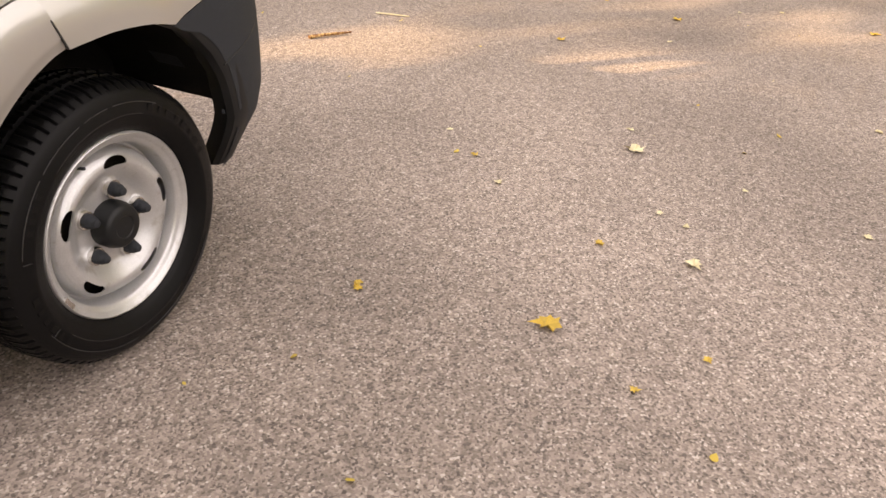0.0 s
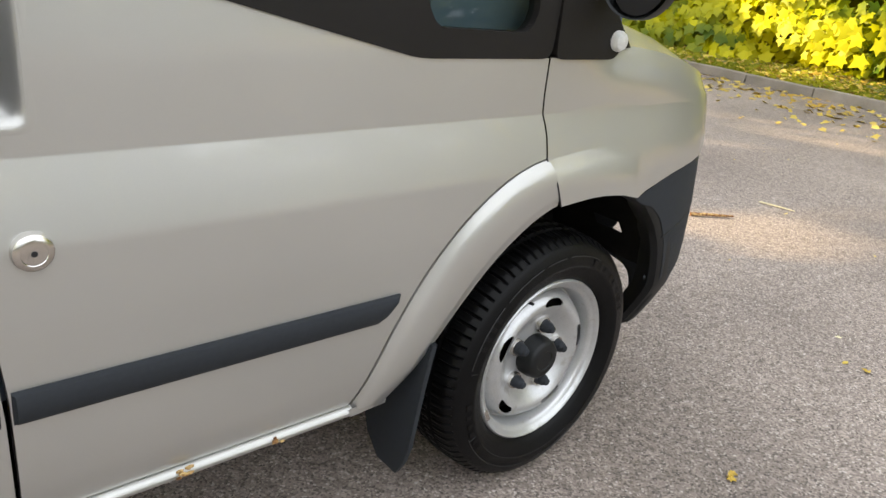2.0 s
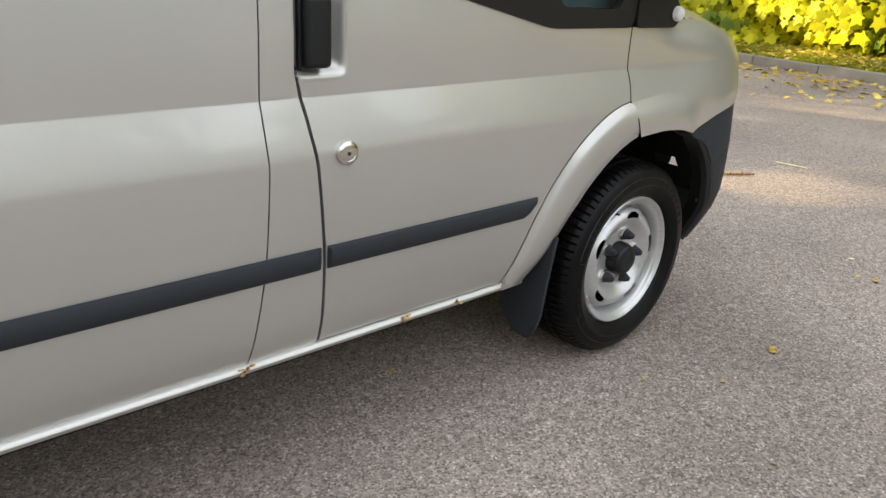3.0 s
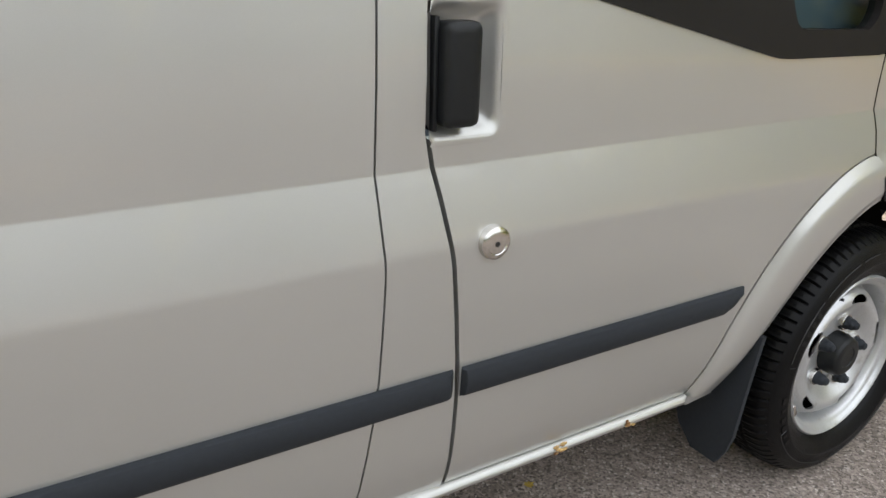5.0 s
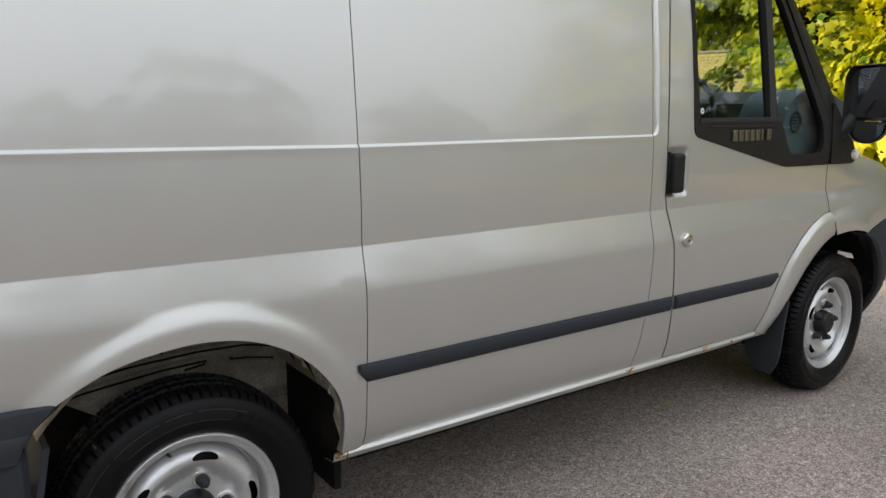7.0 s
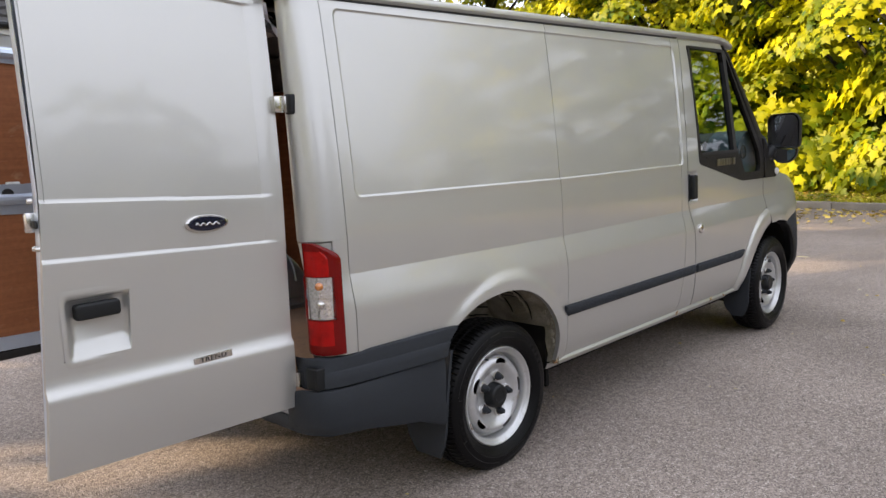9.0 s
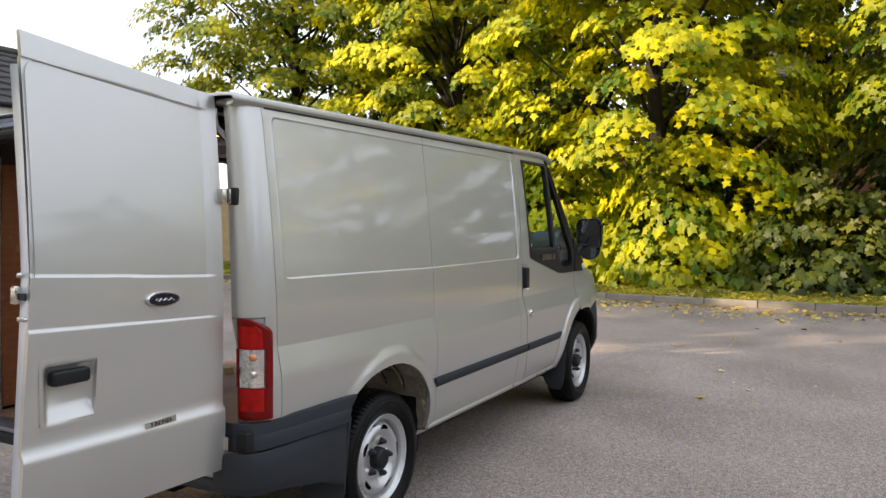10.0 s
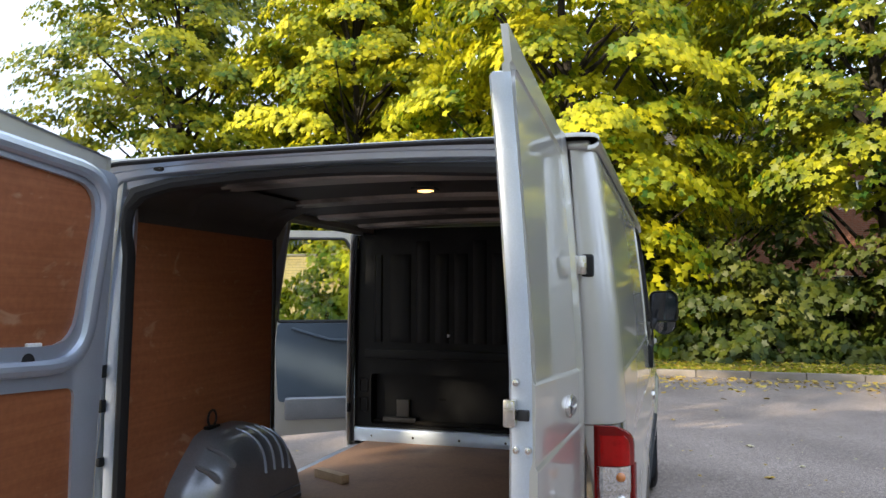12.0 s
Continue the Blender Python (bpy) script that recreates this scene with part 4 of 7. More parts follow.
        revolve(bm, [(0.017, 0.034), (0.0215, 0.034), (0.0225, 0.036), (0.0225, 0.046)], 20, "y", c)
        part("washer", bm, CHROME, nut)
    # valve and balance weight
    bm = bmesh.new()
    a = radians(112) + turn
    tube(bm, [(0.182 * math.cos(a), 0.050, 0.182 * math.sin(a)), (0.188 * math.cos(a), 0.022, 0.188 * math.sin(a)), (0.190 * math.cos(a), 0.012, 0.190 * math.sin(a))], 0.004)
    part("valve", bm, PLASTIC, wheel)
    bm = bmesh.new()
    a = radians(207) + turn
    box(bm, -0.018, 0.018, -0.002, 0.008, -0.006, 0.006, 0.003)
    bmesh.ops.transform(bm, matrix=Matrix.Translation(((RIMR - 0.003) * math.cos(a), 0.004, (RIMR - 0.003) * math.sin(a))) @ Matrix.Rotation(math.pi / 2 - a, 4, "Y"), verts=bm.verts)
    part("balance_weight", bm, CHROME, wheel)
    return wheel


STEER = pose(0, 0.10, 0, 0, 0, 1.5) @ pose(0, -0.10, 0)  # front wheels turned a little
make_wheel(pose(2.936, 0.020, 0.334) @ STEER @ Matrix.Scale(0.99, 4), 0.0, 0.334 / 0.99)
make_wheel(pose(-0.042, 0.040, 0.322) @ Matrix.Scale(0.985, 4), radians(-4), 0.322 / 0.985)
make_wheel(pose(2.936, WIDE + 0.004, 0.334, 0, 0, 180) @ STEER @ Matrix.Scale(0.99, 4), 0.4, 0.334 / 0.99)
make_wheel(pose(-0.042, WIDE - 0.016, 0.322, 0, 0, 180) @ Matrix.Scale(0.985, 4), 0.9, 0.322 / 0.985)


# ---- mud flaps ----
def mudflap(x, y0, y1, z0, z1, lean):
    bm = bmesh.new()
    rows = []
    for t in steps(0, 1, 8):
        z = z1 + (z0 - z1) * t
        inset = 0.10 * (max(0.0, t - 0.72) / 0.28) ** 2
        rows.append([(x - lean * t + 0.02 * (1 - t) ** 2, y0 + inset * 0.3 + (y1 - y0 - inset) * s, z) for s in (0, 0.02, 0.06, 0.3, 0.6, 0.94, 1)])
    grid(bm, rows)
    r = bmesh.ops.extrude_face_region(bm, geom=bm.faces[:])
    bmesh.ops.translate(bm, verts=[v for v in r["geom"] if isinstance(v, bmesh.types.BMVert)], vec=(-0.012, 0, 0))
    part("mud_flap", bm, PLASTIC, van, "dark grey rubber mud flap")


mudflap(2.522, 0.000, 0.17, 0.175, 0.505, 0.025)
mudflap(-0.335, 0.006, 0.24, 0.17, 0.60, 0.035)

# the joint between the arch lip and the wing
bm = bmesh.new()
path = []
for z in steps(0.776, 0.886, 8):
    x = 2.852 - (z - 0.773) * 0.047 / 0.108
    d = math.hypot(x - 2.933, z - 0.40) - 0.39
    path.append((x, flank(x, z, False) - 0.016 * smooth((0.10 - d) / 0.05) + 0.0005, z))
tube(bm, path, 0.0026, 6)
part("wing_joint", bm, SEAL, van)

# ---- rear corners, lamps and rear bumper ----
CORNER = [(-0.823, 0.0), (-0.850, 0.002), (-0.876, 0.009), (-0.898, 0.023), (-0.913, 0.045), (-0.920, 0.075), (-0.920, 0.105), (-0.914, 0.122)]
JAMB = [(-0.905, 0.126), (-0.890, 0.128), (-0.882, 0.134), (-0.876, 0.140), (-0.860, 0.142)]


def flip(p, side):
    return (p[0], WIDE - p[1] - 0.05 * smooth((p[2] - 1.0) / 0.9), p[2]) if side else p


def reach(z):
    """The inner edge of the near pillar stays almost upright while the flank leans in."""
    y0 = flank(-0.78, z, False)
    return (0.152 + 0.38 * (y0 - 0.0235) - y0) / 0.107 if z > 1.0 else 0.98


for side in (0, 1):
    # pillar above the lamp
    bm = bmesh.new()
    rows = []
    for z in [0.70, 0.8, 0.9, 1.0, 1.095, 1.102, 1.14, 1.2, 1.3, 1.4, 1.46, 1.49, 1.50, 1.51, 1.58, 1.59, 1.60, 1.63, 1.7, 1.8, 1.86, 1.90, 1.915]:
        y0 = flank(-0.78, z, False)
        row = []
        for i, (x, d) in enumerate(CORNER if side else CORNER[:-2] + [(-0.919, 0.098), (-0.911, 0.107)]):
            shape = math.sin(math.pi * i / 7)
            d = d if side else d * reach(z)
            row.append(flip((x + 0.010 * shape * smooth((z - 1.5) / 0.1) * 0.4 + 0.006 * (z < 1.1), y0 + d + 0.006 * (z < 1.1), z), side))
        rows.append(row)
    grid(bm, rows)
    part("corner_pillar", bm, PAINT, van)
    # door jamb below and beside, all the way down
    bm = bmesh.new()
    rows = []
    for z in steps(0.50, 1.90, 14):
        y0 = flank(-0.78, max(z, 0.8), False)
        d1 = 0.107 * reach(z)
        rows.append([flip((x, y0 + d, z), side) for x, d in ([CORNER[-1]] + JAMB if side else [(-0.911, d1), (-0.895, d1 + 0.003), (-0.875, d1 + 0.004), (-0.86, d1 + 0.005)])])
    grid(bm, rows)
    part("door_jamb", bm, INNER if side else PAINT, van)
    # strip in front of the lamp
    bm = bmesh.new()
    grid(bm, [[flip((x, flank(-0.78, z, False) + d, z), side) for x, d in ((-0.823, 0.0005), (-0.835, 0.0005), (-0.850, 0.0012), (-0.863, 0.0040), (-0.868, 0.0070), (-0.866, 0.012))] for z in steps(0.70, 1.102, 8)])
    part("lamp_strip", bm, PAINT, van)
    # tail lamp
    lamp = tagged(new("tail_lamp"), "red tail lamp with a clear middle lens")
    lamp.parent = van

    def lamp_band(zs, c0, c1, mat, name, proud, first_band=False, last_band=False, facet=0.0):
        bm = bmesh.new()
        rows = []
        n = 16 if not facet else 14
        for j, z in enumerate(zs):
            row = []
            for k in range(n + 1):
                first = c0 + (0.42 * max(0.0, (z - 1.035) / 0.065) ** 2.2 if z > 1.035 else 0.0)
                t = first + (c1 - first) * k / n
                i = t * (len(CORNER) - 1)
                a, b = CORNER[min(int(i), len(CORNER) - 2)], CORNER[min(int(i), len(CORNER) - 2) + 1]
                f = i - min(int(i), len(CORNER) - 2)
                x, d = a[0] + (b[0] - a[0]) * f, a[1] + (b[1] - a[1]) * f
                edge = min(1.0, min(k, n - k) / 1.5, (j if first_band else 9) + 0.2, (len(zs) - 1 - j if last_band else 9) + 0.2)
                out = proud * edge + facet * ((j + k) % 2)
                row.append(flip((x - out * t, flank(-0.78, 0.9, False) - 0.012 + d - out * (1 - t), z), side))
            rows.append(row)
        grid(bm, rows)
        part(name, bm, mat, lamp, angle=3 if facet else 34)

    TOPZ = [1.100, 1.098, 1.092, 1.082, 1.07, 1.055, 1.04, 1.01, 0.985, 0.982]
    MIDZ = [0.983, 0.977, 0.95, 0.92, 0.89, 0.86, 0.838, 0.832]
    LOWZ = [0.833, 0.829, 0.80, 0.77, 0.745, 0.718, 0.706]
    lamp_band(TOPZ, 0.20, 0.955, RED_DARK, "red_lens", 0.010, first_band=True)
    lamp_band(MIDZ, 0.20, 0.34, RED_DARK, "red_lens", 0.010)
    lamp_band(MIDZ, 0.87, 0.955, RED_DARK, "red_lens", 0.010)
    lamp_band(LOWZ, 0.20, 0.955, RED_DARK, "red_lens", 0.010, last_band=True)
    lamp_band(steps(1.072, 0.985, 10), 0.35, 0.87, RED, "brake_lens", 0.0125)
    lamp_band(steps(0.829, 0.742, 10), 0.33, 0.87, RED, "fog_lens", 0.0125)
    lamp_band(steps(0.981, 0.911, 12), 0.34, 0.87, CLEAR, "clear_lens", 0.0095, facet=0.0035)
    lamp_band(steps(0.907, 0.835, 5), 0.34, 0.87, CLEAR, "clear_lens", 0.0095, facet=0.0008)
    lamp_band([0.912, 0.909, 0.906], 0.34, 0.87, CHROME, "lens_bar", 0.0125)
    # bulbs seen behind the clear lens
    for z, mat in ((0.952, AMBER), (0.888, CHROME)):
        bm = bmesh.new()
        bmesh.ops.create_icosphere(bm, subdivisions=2, radius=0.015, matrix=Matrix.Translation(flip((-0.916, 0.036, z), side)))
        part("bulb", bm, mat, lamp)

# rear bumper: an upper moulding and a deep lower corner on each side, joined by the step
for side in (0, 1):
    bm = bmesh.new()
    rows = []
    path = [(-0.290, 0.000), (-0.304, -0.017), (-0.33, -0.022), (-0.45, -0.022), (-0.60, -0.016), (-0.75, -0.009), (-0.84, -0.004), (-0.89, 0.006), (-0.925, 0.026), (-0.950, 0.056), (-0.960, 0.09), (-0.958, 0.12)]
    for i, (x, y) in enumerate(path):
        t = max(0.0, (x + 0.40) / 0.12)
        top = 0.704 - 0.006 * (i > 5)
        rows.append([flip((x, y + 0.012, top), side), flip((x, y + 0.003, top - 0.004), side), flip((x - 0.006 * t, y, top - 0.012), side), flip((x - 0.052 * t, y - 0.002, 0.652), side), flip((x - 0.056 * t, y - 0.007, 0.646), side),
                     flip((x - 0.075 * t, y - 0.010, 0.62), side), flip((x - 0.088 * t, y - 0.011, 0.596), side), flip((x - 0.090 * t, y + 0.010, 0.588), side)])
    grid(bm, rows)
    hem(bm, (0, -0.03 if side else 0.03, 0))
    part("bumper_moulding", bm, PLASTIC, van, "dark grey plastic moulding")
    bm = bmesh.new()
    rows = []
    path = [(-0.352, 0.016), (-0.366, -0.004), (-0.39, -0.010), (-0.50, -0.016), (-0.65, -0.019), (-0.78, -0.019), (-0.87, -0.013), (-0.92, 0.002), (-0.957, 0.030), (-0.980, 0.070), (-0.990, 0.11), (-0.992, 0.15), (-0.985, 0.185)]
    for i, (x, y) in enumerate(path):
        bot = float(np.interp(x, [-1.05, -0.93, -0.80, -0.5, -0.352], [0.425, 0.425, 0.415, 0.36, 0.30]))
        top = 0.588 if i < 10 else 0.588 - 0.03 * (i - 9) / 3
        tuck = 0.05
        rows.append([flip((x, y + 0.030, top + 0.002), side), flip((x, y + 0.006, top), side), flip((x, y, top - 0.008), side), flip((x, y - 0.002, 0.53), side), flip((x, y + 0.0, 0.47), side),
                     flip((x + 0.006 * (i > 7), y + 0.006, bot + 0.03), side), flip((x + 0.016 * (i > 7), y + 0.018, bot + 0.008), side), flip((x + 0.03 * (i > 7), y + 0.018 + tuck, bot), side)])
    grid(bm, rows)
    part("bumper_corner", bm, PLASTIC, van, "dark grey plastic bumper corner")
bm = bmesh.new()
box(bm, -0.985, -0.90, 0.16, WIDE - 0.16, 0.43, 0.478, 0.02, 3)
part("rear_step", bm, PLASTIC, van, "dark grey plastic rear step")
bm = bmesh.new()
box(bm, -0.972, -0.86, 0.18, WIDE - 0.18, 0.482, 0.503, 0.006)
part("threshold", bm, INNER_DARK, van, "scuffed grey metal sill")
bm = bmesh.new()
box(bm, -0.968, -0.922, 0.022, 0.085, 0.592, 0.672, 0.010, 3)
part("hinge_cover", bm, BLACK, van)

# ---- roof ----
bm = bmesh.new()
rows = []
for i, x in enumerate([-0.965, -0.960, -0.945, -0.90] + steps(-0.8, 2.2, 12) + [2.30, 2.37, 2.41]):
    g = gutter(x) - 0.05 * max(0.0, (x - 2.2) / 0.2) ** 2 - 0.012 * (i == 0)
    half = [(0.118, -0.010), (0.096, -0.006), (0.086, 0.006), (0.084, 0.022), (0.088, 0.036), (0.100, 0.045), (0.15, 0.050), (0.22, 0.049), (0.40, 0.052), (0.60, 0.056), (0.80, 0.058)]
    row = [(x, y, g + h) for y, h in half] + [(x, WIDE / 2, g + 0.059)] + [(x, WIDE - 0.045 - y, g + h) for y, h in reversed(half)]
    rows.append(row)
grid(bm, rows)
hem(bm, (0, 0, -0.008))
part("roof", bm, PAINT, van)
for side in (0, 1):
    bm = bmesh.new()
    grid(bm, [[flip((x, 0.112, gutter(x) - 0.002), side), flip((x, 0.102, gutter(x) + 0.002), side), flip((x, 0.108, gutter(x) + 0.004), side)] for x in steps(-0.93, 2.33, 10)])
    part("gutter_seal", bm, SEAL, van)
    bm = bmesh.new()
    grid(bm, [[flip((x, flank(x, 1.905, False) + d, gutter(x) + h), side) for d, h in ((0.002, -0.019), (-0.003, -0.017), (-0.003, -0.006), (0.002, -0.003))] for x in steps(-0.80, 1.70, 12)])
    part("gutter_channel", bm, SEAL, van)

for side in (0, 1):
    bm = bmesh.new()
    box(bm, -0.928, -0.78, *sorted((flip((0, 0.112, 1.92), side)[1], flip((0, 0.215, 1.92), side)[1])), 1.893, 1.936, 0.018, 4)
    part("pillar_cap", bm, PAINT, van)

# header over the rear opening
bm = bmesh.new()
rows = []
for t in steps(0, 1, 20):
    y = 0.19 + (WIDE - 0.38) * t
    up = 0.032 * (1 - (2 * t - 1) ** 2) - 0.02 * abs(2 * t - 1) ** 6
    drop = 0.10 * max(0.0, abs(2 * t - 1) - 0.86) ** 2 / 0.0196 * 0.6
    rows.append([(-0.955, y, 1.925 + up * 0.9), (-0.950, y, 1.900 + up), (-0.940, y, 1.895 + up), (-0.935, y, 1.868 + up - drop * 0.4), (-0.925, y, 1.860 + up - drop * 0.6), (-0.905, y, 1.858 + up - drop * 0.8),
                 (-0.90, y, 1.835 + up - drop), (-0.86, y, 1.828 + up - drop)])
grid(bm, rows)
part("rear_header", bm, INNER, van)
bm = bmesh.new()
seal = [(-0.832, 0.185, z) for z in steps(0.5, 1.70, 8)] + [(-0.85, 0.20, 1.76), (-0.89, 0.25, 1.81), (-0.9, 0.36, 1.838)] + [(-0.9, 0.41 + (WIDE - 0.82) * t, 1.838 + 0.026 * (1 - (2 * t - 1) ** 2)) for t in steps(0.1, 0.9, 8)]
seal += [(-0.91, WIDE - y, z) for y, z in ((0.41, 1.838), (0.33, 1.81), (0.300, 1.76), (0.284, 1.70))] + [(-0.890, WIDE - 0.236 - 0.040 * (z - 0.5) / 1.1, z) for z in steps(1.6, 0.5, 8)]
tube(bm, seal, 0.024, 8)
part("door_seal", bm, SEAL, van, "black rubber door seal")
bm = bmesh.new()
tube(bm, [(-0.958, 0.22 + (WIDE - 0.44) * t, 1.926 + 0.028 * (1 - (2 * t - 1) ** 2)) for t in steps(0, 1, 20)], 0.008, 6)
part("header_seal", bm, SEAL, van)
bm = bmesh.new()
tube(bm, [(-0.968, 0.20 + (WIDE - 0.45) * t, 1.928 + 0.022 * (1 - (2 * t - 1) ** 4)) for t in steps(0, 1, 24)], 0.013, 8)
part("roof_edge_seal", bm, SEAL, van, "black rubber strip along the roof edge")
for y in (0.36, 1.57):
    bm = bmesh.new()
    revolve(bm, [(0.001, -0.948), (0.011, -0.948), (0.013, -0.943), (0.013, -0.92)], 14, "x", (0, y, 1.902))
    part("rubber_stop", bm, SEAL, van)
# inner reveals beside the opening
for side in (0, 1):
    bm = bmesh.new()
    rows = []
    for z in steps(0.50, 1.80, 10):
        if side:
            rows.append([flip(p, side) for p in ((-0.905, 0.165 + 0.03 * smooth((z - 1.3) / 0.5), z), (-0.905, 0.215 + 0.03 * smooth((z - 1.3) / 0.5), z), (-0.898, 0.24 + 0.02 * smooth((z - 1.3) / 0.5), z),
                                                 (-0.888, 0.243 + 0.02 * smooth((z - 1.3) / 0.5), z), (-0.80, 0.155, z))])
        else:
            rows.append([(-0.880, 0.150, z), (-0.868, 0.165, z), (-0.850, 0.170, z), (-0.80, 0.150, z)])
    grid(bm, rows)
    part("opening_frame", bm, INNER, van)
for z, h in ((1.20, 0.045), (1.075, 0.045), (0.875, 0.032)):
    bm = bmesh.new()
    box(bm, -0.925, -0.895, WIDE - 0.172, WIDE - 0.150, z - h / 2, z + h / 2, 0.006)
    part("stop_block", bm, BLACK, van)
bm = bmesh.new()
box(bm, -1.03, -0.90, WIDE - 0.160, WIDE - 0.140, 1.19, 1.212, 0.005)
part("check_arm", bm, BLACK, van)


# ---- rear doors ----
def door_shape(x, z):
    """How far the outer skin stands off its plane (outwards is minus)."""
    u = -x - 0.955
    s = 0.03 * (u - 0.05)
    y = 0.0
    dx = u - 0.075
    a = min(z - 1.262 - s, dx, 1.842 + 0.07 * u - z)
    y += 0.006 * smooth(a / 0.006 + 0.5)
    b = min(z - 1.112 - s, dx)
    y += 0.005 * smooth(b / 0.006 + 0.5) * (z > 1.0)
    y -= 0.014 * smooth((0.797 + 0.6 * s - z) / 0.022)
    y += 0.016 * smooth((0.70 - z) / 0.2)
    return y


def free_edge(z):
    """The width of the door at a height."""
    return float(np.interp(z, [0.55, 0.75, 1.15, 1.30, 1.90], [0.763, 0.747, 0.719, 0.710, 0.707]))


def top_edge(u):
    return 1.905 + 0.09 * u


def make_rear_door(side):
    rd = tagged(new("rear_door"), "silver rear door swung wide open" if not side else "silver rear door swung open, plywood lined inside")
    rd.parent = van
    bm = bmesh.new()
    us = [0.0, 0.004, 0.02, 0.05, 0.066, 0.070, 0.074, 0.078, 0.082, 0.09] + steps(0.12, 0.48, 6) + [0.5075, 0.57, 0.63, 0.693, 0.715, 0.735, 0.742]
    rows = []
    for u in us:
        s = 0.03 * (u - 0.05)
        lo = 0.552 + 0.024 * u
        hi = top_edge(u)
        zs = [lo, lo + 0.006, lo + 0.05, lo + 0.10, lo + 0.15] + [q + 0.6 * s for q in (0.735, 0.748, 0.762, 0.775, 0.786, 0.797, 0.83)] + [0.872, 0.9, 0.95, 1.0, 1.034, 1.08] + \
            [q + s for q in (1.104, 1.108, 1.112, 1.116, 1.120, 1.17, 1.23, 1.254, 1.258, 1.262, 1.266, 1.270, 1.30, 1.4, 1.5, 1.6, 1.7, 1.79)] + \
            [q + 0.07 * u for q in (1.828, 1.834, 1.838, 1.842, 1.846, 1.852)] + [hi - 0.03, hi - 0.005, hi]
        lean = lambda z: 0.050 * max(0.0, (z - 1.22) / 0.7) ** 1.4
        near = 0.0 if side else 0.017
        wide = lambda z: -0.972 - near + 0.018 * smooth((z - 0.6) / 1.2) - u * (free_edge(z) - near) / 0.742
        rows.append([flip((wide(z), 0.098 + 0.016 * u + door_shape(wide(z), z) + lean(z), z), side) for z in zs])
    vs = grid(bm, rows)
    hole = [f for f in bm.faces if -1.640 < f.calc_center_median().x < -1.467 and 0.875 < f.calc_center_median().z < 1.034] if not side else []
    bmesh.ops.delete(bm, geom=hole, context="FACES")
    hem(bm, (0, -0.016 if side else 0.016, 0))
    part("outer_skin", bm, PAINT, rd)
    # inner frame
    bm = bmesh.new()
    outer = rounded([(-0.968 - 0.024 * (not side), 0.58), (-0.968 - 0.024 * (not side), 1.846), (-1.655, 1.892), (-1.658, 1.30), (-1.670, 1.15), (-1.705, 0.60)], 0.05, 4)
    hole_a = rounded([(-1.065, 1.30), (-1.050, 1.795), (-1.60, 1.825), (-1.60, 1.31)], 0.10, 5)
    hole_b = rounded([(-1.045, 0.64), (-1.045, 1.165), (-1.60, 1.185), (-1.60, 0.66)], 0.03, 3)
    tilt = lambda w: 0.048 * max(0.0, (w - 1.22) / 0.7) ** 1.4
    fill2d(bm, outer, [hole_a, hole_b] if side else [], lambda u, w: Vector(flip((u, 0.165 + tilt(w), w), side)))
    hem(bm, (0, 0.05 if side else -0.05, 0))
    part("inner_frame", bm, INNER if side else PAINT, rd)
    if side:
        for nm, loop, d in (("upper_panel", hole_a, 0.150), ("lower_panel", hole_b, 0.155)):
            bm = bmesh.new()
            fill2d(bm, loop, [], lambda u, w: Vector(flip((u, d + tilt(w), w), side)))
            part(nm, bm, PLY, rd, "brown plywood door lining")
        bm = bmesh.new()  # moulded swage round the upper opening
        big = rounded([(-1.020, 1.235), (-1.010, 1.835), (-1.66, 1.865), (-1.66, 1.245)], 0.14, 6)
        pts = [flip((u, 0.168 + tilt(w), w), side) for u, w in big]
        tube(bm, pts + [pts[0]], 0.024, 10)
        part("frame_swage", bm, INNER, rd)
        # no opening here: a black disc gives the darkness of a hole
        bm = bmesh.new()
        revolve(bm, [(0.001, -0.002), (0.023, -0.002), (0.025, 0.003)], 22, "y", (-1.225, WIDE - 0.1770, 1.262))
        part("dark_hole_disc", bm, SEAL, rd)
        for dz, mat, w in ((0.0, AMBER, 0.012), (-0.03, WHITE, 0.016)):
            bm = bmesh.new()
            box(bm, -1.012 - w, -1.012 + w, WIDE - 0.176, WIDE - 0.166, 1.20 + dz - 0.011, 1.20 + dz + 0.011, 0.002)
            part("door_tag", bm, mat, rd)
        bm = bmesh.new()
        box(bm, -1.69, -0.965, WIDE - 0.165, WIDE - 0.10, 0.545, 0.585, 0.012)
        part("bottom_seal", bm, SEAL, rd)
        for x, z in ((-1.15, 1.84), (-1.20, 1.305)):
            bm = bmesh.new()
            box(bm, x - 0.025, x + 0.025, WIDE - 0.176, WIDE - 0.162, z - 0.008, z + 0.008, 0.003)
            part("white_clip", bm, WHITE, rd)
    else:
        # edge of the door with latch and screws
        bm = bmesh.new()
        rows = []
        for z in [0.60, 0.75, 0.9, 1.05, 1.18, 1.30, 1.45, 1.6, 1.75, 1.87]:
            e = -0.964 - free_edge(z)
            rows.append([(e, 0.120 + tilt(z), z), (e - 0.002, 0.145 + tilt(z), z), (e + 0.002, 0.162 + tilt(z), z), (e + 0.022, 0.170 + tilt(z), z)])
        grid(bm, rows)
        part("door_edge", bm, INNER, rd)
        bm = bmesh.new()
        box(bm, -1.700, -1.672, 0.150, 0.176, 1.205, 1.255, 0.006)
        part("latch", bm, CHROME, rd, "bright metal door latch")
        bm = bmesh.new()
        box(bm, -1.688, -1.678, 0.126, 0.150, 1.216, 1.236, 0.004)
        part("latch_slot", bm, SEAL, rd)
